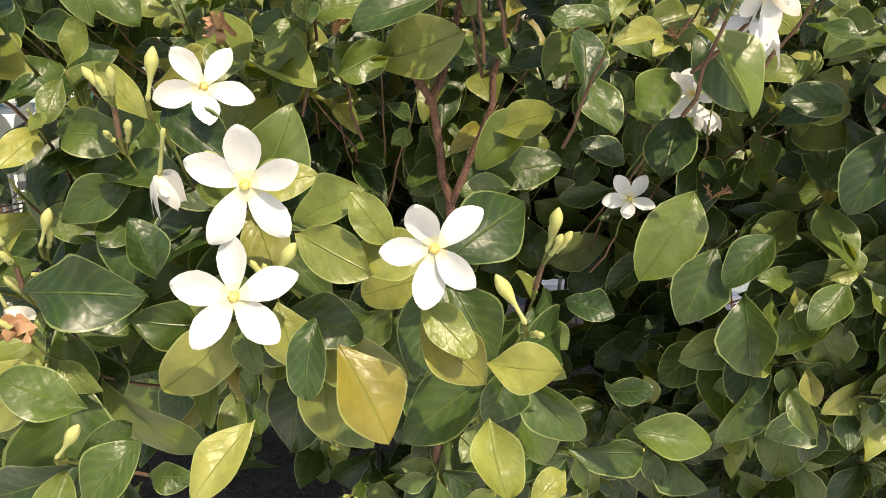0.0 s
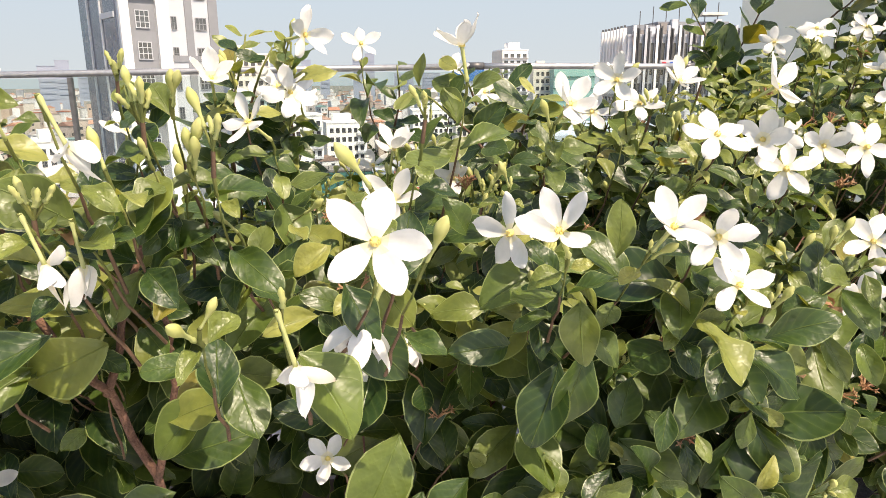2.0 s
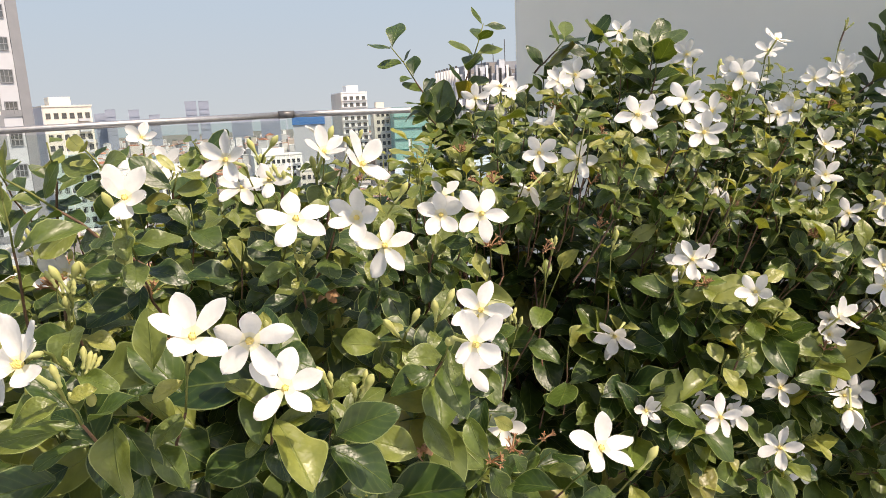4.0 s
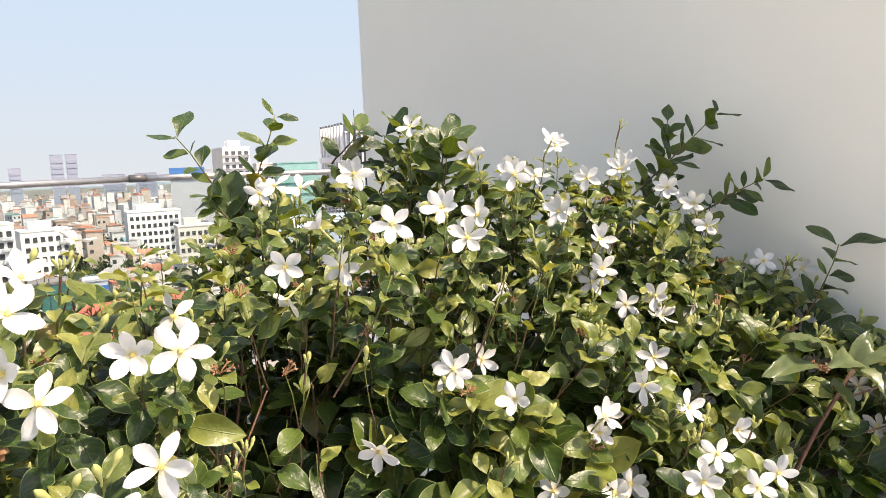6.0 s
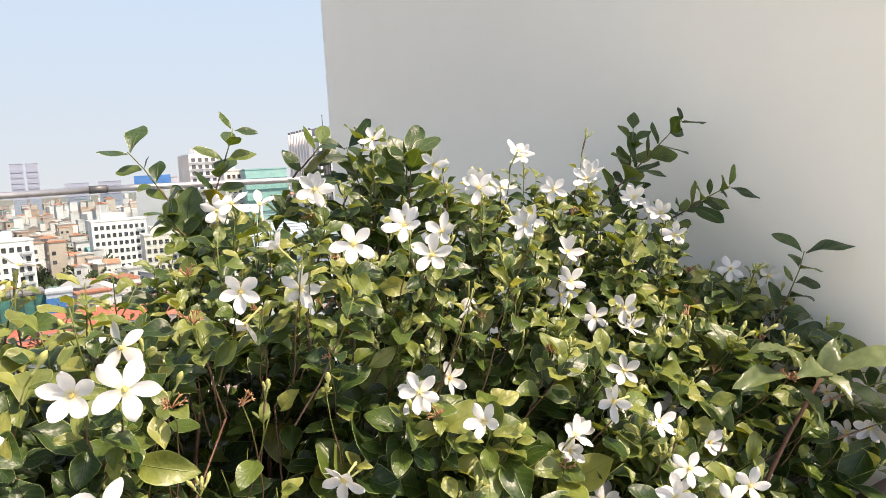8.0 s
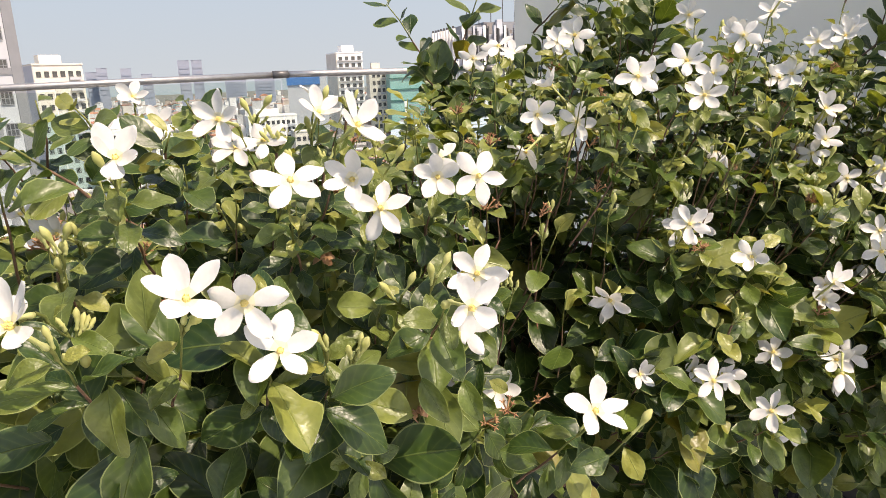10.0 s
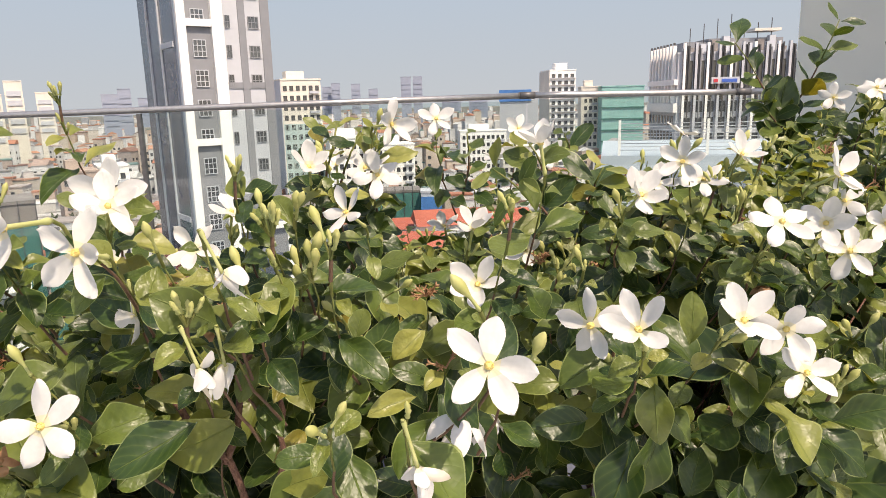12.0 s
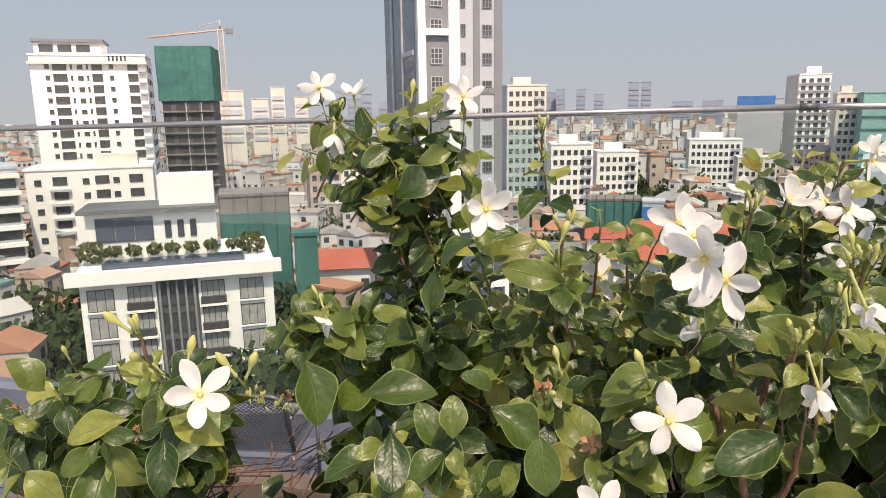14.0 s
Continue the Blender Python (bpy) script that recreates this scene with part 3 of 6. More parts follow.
# tall white apartment block and its lower wing
t = house("apartment_block", "tall white apartment block with many dark windows", -39.9, 192, 25.5, 20, 15.6, -8, WHITE)
H = 15.6 - GROUND
rows(t, 15.6, GROUND, 2.66, 3.4, 14, (-6.4,), 3.0, 1.8, (4, 2))
rows(t, 15.6, GROUND, 2.66, 3.4, 14, (1.7, 9.7), 2.3, 1.8, (3, 2))
rows(t, 15.6, GROUND, 2.66, 3.1, 14, (-9.1, 4.9), 0.95, 1.1, (1, 1))
rows(t, 15.6, GROUND, 2.66, 3.2, 14, (-3.9, -0.4), 0.45, 1.2, (1, 1))
rows(t, 15.6, GROUND, 2.66, 3.2, 14, (-2.0,), 1.2, 1.1, (2, 1))
rows(t, 15.6, GROUND, 3.1, 3.6, 11, (5.0, 10.0, 15.0), 1.6, 1.5, (2, 1), turn=90, side=12.78)
band(t, "cornice", CREAM, -13.1, -0.9, H - 2.0, 13.1, -0.22, H - 1.4)
band(t, "attic", WHITE, -11.6, 1.2, H + 0.5, 3.0, 12, H + 3.2, "set-back attic storey")
band(t, "roof_edge", MIDGREY, -12.2, 0.6, H + 3.2, 3.6, 12.6, H + 3.9)
for x in (-9.0, -5.0, -1.0):
    window(t, x, 1.15, H + 0.9, 3.0, 1.7, (3, 1))
for k in range(5):
    band(t, "louvre", FRAMEDARK, 4.4 + k * 0.9, -0.06, H - 1.2, 4.8 + k * 0.9, -0.004, H + 0.3)
for k in range(14):
    band(t, "balcony", PALEGREY, 11.0, -0.95, H - 3.9 - k * 2.66, 12.7, -0.12, H - 3.5 - k * 2.66)
t = house("apartment_wing", "lower white apartment wing with balconies", -40.6, 168, 25.0, 16, -10.0, -6, WHITE)
rows(t, -10.0, GROUND, 3.1, 3.2, 8, (-10.2, -1.0, 5.0), 1.3, 1.3, (1, 1))
rows(t, -10.0, GROUND, 3.1, 3.2, 8, (-6.0, 2.2, 9.0), 2.8, 1.8, (3, 1))
band(t, "terrace_box", CREAM, 1.0, 3, -10 - GROUND + 0.5, 9.5, 9, -10 - GROUND + 3.0)
for k in range(7):
    band(t, "balcony", PALEGREY, -8.0, -1.0, 21.5 - k * 3.1, -4.0, -0.12, 22.0 - k * 3.1)
t = house("office_block", "grey striped office block with ribbon windows", -50.2, 150, 26, 16, -8.0, -4, PALEGREY)
for k in range(8):
    band(t, "ribbon_window", PANE, -12.6, -0.1, 24.5 - k * 3.2, 12.6, -0.004, 26.2 - k * 3.2)
    band(t, "slab", WHITE, -13.2, -1.0, 26.4 - k * 3.2, 13.3, -0.11, 27.2 - k * 3.2)

# unfinished tower in green netting, and its crane
t = house("unfinished_tower", "unfinished concrete tower wrapped in green netting", -33.4, 232, 15.2, 15.2, 21.0, -10, DARKGREY)
H = 21.0 - GROUND
bm = bmesh.new()
for side in range(4):
    m = Matrix.Translation((0, 7.6, 0)) @ pose(0, 0, 0, 0, 0, side * 90)
    cols = []
    for k in range(29):
        x = -8.2 + 16.4 * k / 28
        bulge = 8.15 + 0.22 * math.sin(k * 1.9 + side) + (0.12 if k % 4 else -0.15)
        cols.append([bm.verts.new(m @ Vector((x, -bulge + 0.1 * math.sin(z), z))) for z in (H - 15.5, H - 11, H - 7, H - 3, H + 0.9)])
    for a, b in zip(cols, cols[1:]):
        for k in range(4):
            bm.faces.new((a[k], b[k], b[k + 1], a[k + 1]))
part("netting", bm, NET, t, "green construction netting", True)
for k in range(12):
    band(t, "slab", CONCRETE, -8.0, -0.9, H - 19 - k * 3.3, 8.0, -0.004, H - 18.5 - k * 3.3)
    for x in (-7.4, -0.4, 4.1):
        band(t, "scaffold_pole", PALEGREY, x, -1.1, H - 19 - k * 3.3, x + 0.22, -0.92, H - 16.0 - k * 3.3)
    # solid dark panels imitate the shade inside the open floors
    for x in (-6.2, -2.2, 2.0, 5.6):
        band(t, "opening", FRAMEDARK, x - 1.3, -0.05, H - 18.4 - k * 3.3, x + 1.3, -0.004, H - 16.1 - k * 3.3)
t = thing("crane", "pale red tower crane", "crane", at=(*bearing(-30.6, 240), GROUND), turn=30)
bm = bmesh.new()
for dx in (-0.8, 0.8):
    for dy in (-0.8, 0.8):
        tube(bm, [(dx, dy, 0), (dx, dy, 64)], 0.14, 4)
for k in range(30):
    z = 2 + k * 2
    tube(bm, [(-0.8, -0.8, z), (0.8, -0.8, z + 2)], 0.08, 4)
    tube(bm, [(0.8, 0.8, z), (-0.8, 0.8, z + 2)], 0.08, 4)
part("mast", bm, CRANE, t)
bm = bmesh.new()
tube(bm, [(3.0, 0, 64), (-22.0, 0, 61)], 0.35, 4)
tube(bm, [(0, 0, 66.5), (-16.0, 0, 61.9)], 0.08, 4)
tube(bm, [(0, 0, 64), (0, 0, 66.5)], 0.3, 4)
part("jib", bm, CRANE, t)
band(t, "counterweight", MIDGREY, 1.5, -0.8, 62.5, 4.0, 0.8, 64.2)

# lower buildings in green netting and apartment slabs
t = house("netted_house", "low building site in green netting", -29.0, 122, 11.5, 10, -12.6, 0, CONCRETE)
band(t, "netting", NET, -5.9, -0.5, 6.0, 5.9, -0.004, 20.5, "green construction netting")
for k in range(6):
    band(t, "scaffold_pole", FRAMEDARK, -5.8 + k * 2.3, -0.7, 0, -5.65 + k * 2.3, -0.51, 24.0)
t = house("green_shed", "small teal sheet-metal shed", -25.1, 100, 3.4, 3.0, -16.2, 0, NET)
for nm, az, d, w, tp, wall, cols, n, trn in (
        ("apartment_house", -23.2, 200, 9.0, -14.6, TOWNWALL, (-3.0, 0.0, 3.0), 6, 6),
        ("apartment_house", -20.9, 205, 7.5, -14.0, WHITE, (-2.6, 0.0, 2.6), 6, 6),
        ("apartment_house", -6.6, 232, 13.0, 8.8, CREAM, (-3.4, 0.6, 4.4), 14, 14),
        ("apartment_house", -2.9, 222, 13.2, -9.8, WHITE, (-5.0, -2.0, 1.6, 5.0), 8, 8),
        ("apartment_house", 0.7, 245, 14.0, -13.6, WHITE, (-5.2, -1.8, 1.8, 5.2), 6, 10),
        ("apartment_house", 8.0, 300, 20.0, -12.0, WHITE, (-8.0, -4.0, 0.0, 4.0, 8.0), 6, 8),
        ("apartment_house", 11.0, 270, 13.0, -17.0, CREAM, (-4.6, -1.5, 1.6, 4.8), 5, 8),
        ("apartment_house", 16.6, 310, 8.0, 5.4, CREAM, (-2.4, 0.2, 2.6), 8, 8)):
    t = house(nm, "pale apartment house in the town", az, d, w, 12.0, tp, trn, wall)
    fine = int(w // 2.1)
    rows(t, tp, GROUND, 3.1, 3.3, n, [(j - (fine - 1) / 2) * 2.1 for j in range(fine)], 1.25, 1.6, (2, 1))
    for k in range(min(n, 6)):
        band(t, "balcony", PALEGREY, cols[-1] - 1.9, -1.0, tp - GROUND - 4.2 - 3.1 * k, cols[-1] + 1.3, -0.12, tp - GROUND - 3.5 - 3.1 * k)
    band(t, "stair_house", wall, -w * 0.3, 3, tp - GROUND + 0.5, w * 0.15, 8, tp - GROUND + 3.0)
    if n == 14:
        band(t, "curtain_wall", GREENGLASS, -6.3, -0.08, 4.0, 6.2, -0.004, 31.0, "pale green lower glazing")
        band(t, "side_wall", PALEGREY, -6.7, 0.1, 0, -6.505, 11.5, tp - GROUND)

# white slab tower at the rail joint
t = house("slab_tower", "white apartment tower with grey flank", 14.4, 332, 12.0, 22.0, 13.6, 14, WHITE)
rows(t, 13.6, GROUND, 3.05, 3.2, 15, (-4.4, -1.5, 1.5, 4.4), 1.7, 1.7, (1, 1))
band(t, "side_wall", CREAM, -6.35, 0.1, 0, -6.005, 21.9, 13.6 - GROUND, "grey windowless flank")
band(t, "stair_house", WHITE, -2.5, 4, 13.6 - GROUND + 0.5, 3.0, 12, 13.6 - GROUND + 3.6)
for k in range(15):
    band(t, "balcony", PALEGREY, -6.0, -0.8, 46.0 - 3.05 * k, 6.0, -0.12, 46.35 - 3.05 * k)
t = house("sheeted_house", "building under blue sheeting", 10.9, 372, 20.0, 15.0, 4.6, 0, PALEGREY)
band(t, "sheeting", BLUESHEET, -10.3, -0.5, 36.0, 6.5, 15.2, 42.0, "blue plastic sheeting")
t = house("green_office", "teal netted office building", 19.1, 300, 17.0, 15.0, 5.2, 10, TEALNET)
for k in range(8):
    band(t, "slab", NET, -8.7, -0.4, 5.0 + k * 4.6, 8.7, -0.004, 5.5 + k * 4.6)

# broad office building with tall fins
t = house("fin_building", "broad concrete office building with tall dark fins", 28.0, 172, 31.0, 19.0, 10.0, 24, PALEGREY)
H = 10.0 - GROUND
for k in range(24):
    x = -15.2 + k * 1.3
    band(t, "fin", FRAMEDARK if k % 3 else MIDGREY, x + 0.5, -0.7, H - 14.0, x + 0.8, -0.46, H + 1.2 + (k * 7 % 3) * 0.5, "dark brown fin")
for k in range(12):
    x = -14.6 + k * 2.6
    band(t, "fin", PALEGREY if k % 2 else WHITE, x, -0.9, 0, x + 0.55, -0.004, H + 2.4, "tall pale fin")
    band(t, "fin", FRAMEDARK, x + 0.9, -0.45, H - 10.0, x + 1.25, -0.004, H + 1.8, "dark fin")
    for j in range(7):
        window(t, x + 1.55, -0.03, H - 12.6 - j * 3.6, 1.5, 2.4, (1, 1))
    window(t, x + 1.9, -0.03, H - 8.4, 0.9, 7.0, (1, 3))
for k in range(8):
    y = 1.2 + k * 2.3
    band(t, "fin", WHITE, -16.3, y, H - 10.5, -15.505, y + 0.75, H + 2.0, "tall pale fin")
    band(t, "fin", FRAMEDARK, -16.0, y + 0.85, H - 3.0, -15.505, y + 1.1, H + 2.6, "dark fin")
    for j in range(7):
        window(t, -15.53, y + 1.3, H - 15.6 - j * 3.6, 1.2, 2.2, (1, 1), -90)
    window(t, -15.53, y + 1.3, H - 9.6, 1.1, 7.4, (1, 3), -90)
band(t, "cornice", WHITE, -16.4, -0.6, H - 6.6, -15.505, 18.9, H - 5.4)
band(t, "cornice", WHITE, -16.4, -0.6, H - 12.6, -15.505, 18.9, H - 10.6)
band(t, "sign_board", PALEGREY, -8.4, -1.6, H - 6.5, -2.2, -1.0, H - 5.1, "pale sign board")
band(t, "sign_bar", SIGNBLUE, -6.2, -1.75, H - 6.2, -2.8, -1.605, H - 5.5, "blue bar")
band(t, "sign_bar", SIGNRED, -8.0, -1.75, H - 6.2, -7.1, -1.605, H - 5.5, "red bar")
band(t, "plant_room", MIDGREY, -7.0, 5, H + 0.5, 10.0, 15, H + 3.6, "roof plant room")
for k in range(9):
    band(t, "roof_unit", PALEGREY if k % 2 else CONCRETE, -12 + k * 2.6, 3.5, H + 0.5, -10.6 + k * 2.6, 4.9, H + 1.6 + (k * 5 % 4) * 0.8, "small roof unit")
band(t, "plant_room", MIDGREY, -12.0, 6, H + 0.5, -7.2, 14, H + 3.0)
for k in range(7):
    band(t, "aerial", FRAMEDARK, -11 + k * 3.1, 6.0, H + 0.5, -10.85 + k * 3.1, 6.15, H + 6.0 + (k * 5 % 4))
band(t, "canopy", CREAM, 3.0, 4.0, H + 5.0, 9.0, 9.0, H + 5.6)
t = house("annexe", "concrete annexe with fins", 37.6, 170, 16.0, 15.0, 13.0, 20, PALEGREY)
for k in range(7):
    band(t, "fin", WHITE, -7.6 + k * 2.3, -0.9, 0, -7.0 + k * 2.3, -0.004, 50.5)

# neighbouring roof with white rails
t = thing("roof_deck", "pale neighbouring roof deck with white rails", "roof", at=(*bearing(27.0, 40), 0), turn=-18)
band(t, "deck", DECK, -6.5, 0, -2.9, 9.0, 14, -2.0, "pale blue-grey roof deck")
for k in range(4):
    band(t, "post", WHITE, -5.6 + k * 4.6, 0.1, -2.0, -5.46 + k * 4.6, 0.24, -0.05)
for k in range(9):
    bm = bmesh.new()
    tube(bm, [(-5.6, 0.18, -1.7 + k * 0.18), (8.3, 0.18, -1.7 + k * 0.18)], 0.022, 6)
    part("rail", bm, PALEGREY, t)
band(t, "wall", PALEGREY, -6.4, 0.4, GROUND, 8.9, 13.6, -2.91)

# far towers on the skyline; past 550 m haze is imitated by their colour
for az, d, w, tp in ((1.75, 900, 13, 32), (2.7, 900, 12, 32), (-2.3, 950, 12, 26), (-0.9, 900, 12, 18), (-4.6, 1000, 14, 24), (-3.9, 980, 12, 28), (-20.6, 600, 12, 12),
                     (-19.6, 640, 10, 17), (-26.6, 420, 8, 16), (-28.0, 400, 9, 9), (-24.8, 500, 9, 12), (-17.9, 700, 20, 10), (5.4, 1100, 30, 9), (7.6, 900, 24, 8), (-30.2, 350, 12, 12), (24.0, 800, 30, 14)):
    t = house("far_tower", "distant hazy tower on the skyline", az, d, w, w, tp, 0, HAZEWALL if d > 550 else CREAM)
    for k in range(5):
        band(t, "ribbon_window", HAZEGLASS if d > 550 else PALEGREY, -w * 0.4, -0.5, (tp - GROUND) * (0.5 + 0.09 * k), w * 0.4, -0.01, (tp - GROUND) * (0.55 + 0.09 * k))

# building site, long red roof and blue-roofed hall in the middle of the town
t = house("netted_house", "low building site in green netting", 0.55, 176, 13.5, 9, -21.5, 4, CONCRETE)
band(t, "netting", NET, -6.9, -0.5, 6.5, 6.9, -0.004, 14.2, "green construction netting")
for k in range(7):
    band(t, "scaffold_pole", FRAMEDARK, -6.8 + k * 2.25, -0.7, 0, -6.65 + k * 2.25, -0.51, 16.0)
t = house("market_hall", "long white hall with a red sheet roof", 1.8, 138, 16.0, 8, -24.6, 3, WHITE)
bm = bmesh.new()
v = [bm.verts.new(p) for p in ((-8.6, -0.8, 11.95), (8.6, -0.8, 11.95), (8.6, 9.0, 11.95), (-8.6, 9.0, 11.95), (-8.6, 4.1, 13.6), (8.6, 4.1, 13.6))]
for f in ((0, 1, 5, 4), (2, 3, 4, 5), (0, 4, 3), (1, 2, 5), (3, 2, 1, 0)):
    bm.faces.new([v[k] for k in f])
part("roof_sheet", bm, ROOFRED, t, "dull red sheet roof")
rows(t, -24.6, GROUND, 3.2, 3.4, 3, [-7.0 + j * 2.0 for j in range(8)], 1.3, 1.7, (2, 1), pane_mat=BLUEGLASS)
t = house("blue_house", "narrow house hung with blue sheeting", 3.6, 170, 5.0, 6, -21.0, 0, PALEGREY)
band(t, "sheeting", BLUESHEET, -2.6, -0.3, 3.0, 2.6, -0.004, 14.0, "blue plastic sheeting")

# low houses, streets and trees filling the town
trnd = random.Random(21)
bm = bmesh.new()
tree_bm = bmesh.new()
for n in range(5600):
    az = trnd.uniform(-56, 56)
    d = 75 + 1300 * trnd.random() ** 1.7
    if d < 120 and (-46 < az < -24 or -18 < az < -6):
        continue
    x, y = bearing(az, d)
    w, l = (trnd.uniform(3, 8), trnd.uniform(4, 9)) if d > 200 else (trnd.uniform(4, 7), trnd.uniform(4, 8))
    if d < 180 and -2.5 < az < 5.5:
        continue
    h = trnd.choice((4, 5, 6, 6, 7, 8, 9, 12)) + (trnd.uniform(0, 9) if d > 260 else 0)
    if d > 500:
        h += trnd.uniform(0, 8)
    a = radians(trnd.choice((-18, 8, 26, 98)) + trnd.uniform(-5, 5))
    m = Matrix.Translation((x, y, GROUND)) @ Matrix.Rotation(a, 4, "Z")
    c = [(-w / 2, -l / 2), (w / 2, -l / 2), (w / 2, l / 2), (-w / 2, l / 2)]
    lo = [bm.verts.new(m @ Vector((*p, 0))) for p in c]
    hi = [bm.verts.new(m @ Vector((*p, h))) for p in c]
    for k in range(4):
        bm.faces.new((lo[k], lo[(k + 1) % 4], hi[(k + 1) % 4], hi[k]))
    bm.faces.new(hi)
    pitched = trnd.random() < 0.55
    e = [(px * 1.08, py * 1.06) for px, py in c]
    base = [bm.verts.new(m @ Vector((*p, h + 0.02))) for p in e]
    if pitched:
        rise = w * 0.26
        r0, r1 = bm.verts.new(m @ Vector((0, -l * 0.5, h + rise))), bm.verts.new(m @ Vector((0, l * 0.5, h + rise)))
        fs = [bm.faces.new((base[1], base[2], r1, r0)), bm.faces.new((base[3], base[0], r0, r1)), bm.faces.new((base[0], base[1], r0)), bm.faces.new((base[2], base[3], r1))]
    else:
        up = [bm.verts.new(m @ Vector((*p, h + 0.5))) for p in e]
        fs = [bm.faces.new((base[k], base[(k + 1) % 4], up[(k + 1) % 4], up[k])) for k in range(4)] + [bm.faces.new(up)]
    for f in fs:
        f.material_index = 1
    if d < 520:
        for side in range(4):
            sm = m @ Matrix.Rotation(side * math.pi / 2, 4, "Z")
            half, reach = (w / 2, l / 2) if side % 2 == 0 else (l / 2, w / 2)
            for k in range(int(h // 3.0)):
                for j in range(int(half * 2 // 2.6)):
                    wx, wz = -half + 1.3 + j * 2.6, 0.9 + k * 3.0
                    if trnd.random() < 0.2:
                        continue
                    q = [bm.verts.new(sm @ Vector((wx + dx, -reach - 0.05, wz + dz))) for dx, dz in ((-0.6, 0), (0.6, 0), (0.6, 1.3), (-0.6, 1.3))]
                    bm.faces.new(q).material_index = 2
for n in range(1500):
    az, d = trnd.uniform(-56, 56), 70 + 900 * trnd.random() ** 1.8
    if n % 25 == 1:
        az, d = trnd.uniform(-52, -41), trnd.uniform(90, 128)
    if n % 12 == 0:
        az, d = trnd.uniform(2.0, 6.5), trnd.uniform(215, 400)
    x, y = bearing(az, d)
    s = trnd.uniform(2.2, 4.6)
    zc = GROUND + s * 1.6
    tube(tree_bm, [(x, y, GROUND), (x, y, zc)], [0.3, 0.15], 5, 1)
    for _ in range(4):
        leaf_clump(tree_bm, (x + trnd.uniform(-s, s) * 0.7, y + trnd.uniform(-s, s) * 0.7, zc + trnd.uniform(-0.3, 0.8) * s), s * 0.8, 26, 0.75, trnd)
tagged(mesh_object("town_houses", bm, [TOWNWALL, TOWNROOF, PANE]), "crowded low town houses with red and grey roofs", "houses", kind="stuff")
tagged(mesh_object("town_trees", tree_bm, [TREES, BARK]), "dark green street trees between the houses", "trees", kind="stuff")
for az, d, w, l, z, trn in ((-22.6, 110, 12, 8, -24.0, 0), (5.6, 130, 14, 9, -22.5, 10), (2.0, 118, 10, 8, -24.5, -6), (10.0, 140, 9, 7, -24.0, 12)):
    t = house("red_roof_house", "low house with a red sheet roof", az, d, w, l, z, trn, WHITE)
    bm = bmesh.new()
    b = z - GROUND + 0.5
    v = [bm.verts.new(p) for p in ((-w / 2 - 0.6, -0.8, b), (w / 2 + 0.6, -0.8, b), (w / 2 + 0.6, l + 0.8, b), (-w / 2 - 0.6, l + 0.8, b), (-w / 2 - 0.6, l / 2, b + 2.4), (w / 2 + 0.6, l / 2, b + 2.4))]
    for f in ((0, 1, 5, 4), (2, 3, 4, 5), (0, 4, 3), (1, 2, 5), (3, 2, 1, 0)):
        bm.faces.new([v[k] for k in f])
    part("pitched_roof", bm, ROOFRED, t, "red sheet-metal roof")
    rows(t, z, GROUND, 3.0, 2.8, 3, (-w / 2 + 1.6, 0.0, w / 2 - 1.6), 1.3, 1.4, (2, 1))

# ---- the flowering hedge ----
AXIS_Y, AXIS_Z = 0.80, 0.75
STATIONS = [-0.6, -0.36, -0.2, 0.0, 0.2, 0.4, 0.52, 0.6, 0.8, 1.0, 1.2, 1.4]
ANGLES = [-35, 0, 25, 50, 75, 100, 135]
REACH = np.array([
    [0.36, 0.42, 0.46, 0.20, 0.08, 0.05, 0.05], [0.24, 0.25, 0.21, 0.08, 0.02, 0.02, 0.02], [0.30, 0.35, 0.43, 0.37, 0.27, 0.22, 0.20],
    [0.36, 0.38, 0.47, 0.42, 0.31, 0.27, 0.25], [0.34, 0.33, 0.41, 0.43, 0.34, 0.30, 0.28], [0.32, 0.33, 0.41, 0.45, 0.38, 0.34, 0.30],
    [0.30, 0.33, 0.44, 0.43, 0.38, 0.36, 0.31],
    [0.18, 0.21, 0.31, 0.42, 0.37, 0.37, 0.33], [0.24, 0.25, 0.28, 0.36, 0.42, 0.46, 0.42], [0.24, 0.24, 0.28, 0.37, 0.44, 0.48, 0.44],
    [0.26, 0.28, 0.32, 0.38, 0.42, 0.44, 0.40], [0.30, 0.36, 0.38, 0.33, 0.29, 0.28, 0.28]])


def reach(x, a):
    """How far the hedge stands out from its axis at x, in the direction a (0: towards the walk, 90: up)."""
    row = [np.interp(a, ANGLES, r) for r in REACH]
    return float(np.interp(x, STATIONS, row))


SHRUBS = []
for x0, x1, label in ((-9, -0.14, "white-flowered pinwheel jasmine shrub with a tall leafy sprig"),
                      (-0.14, 0.24, "white-flowered pinwheel jasmine shrub with reddish stems"),
                      (0.24, 0.60, "dense pinwheel jasmine shrub covered in white flowers"),
                      (0.60, 1.05, "pinwheel jasmine shrub with thin sprigs beside the wall"),
                      (1.05, 9, "pinwheel jasmine shrub leaning along the grey wall")):
    s = thing("flowering_shrub", label, "shrub", "hedge shrubs", at=(max(-0.45, min(1.3, (x0 + x1) / 2)), AXIS_Y, 0.42))
    SHRUBS.append((x0, x1, s))


def shrub_of(x):
    for k, (x0, x1, s) in enumerate(SHRUBS):
        if x0 <= x < x1:
            return k


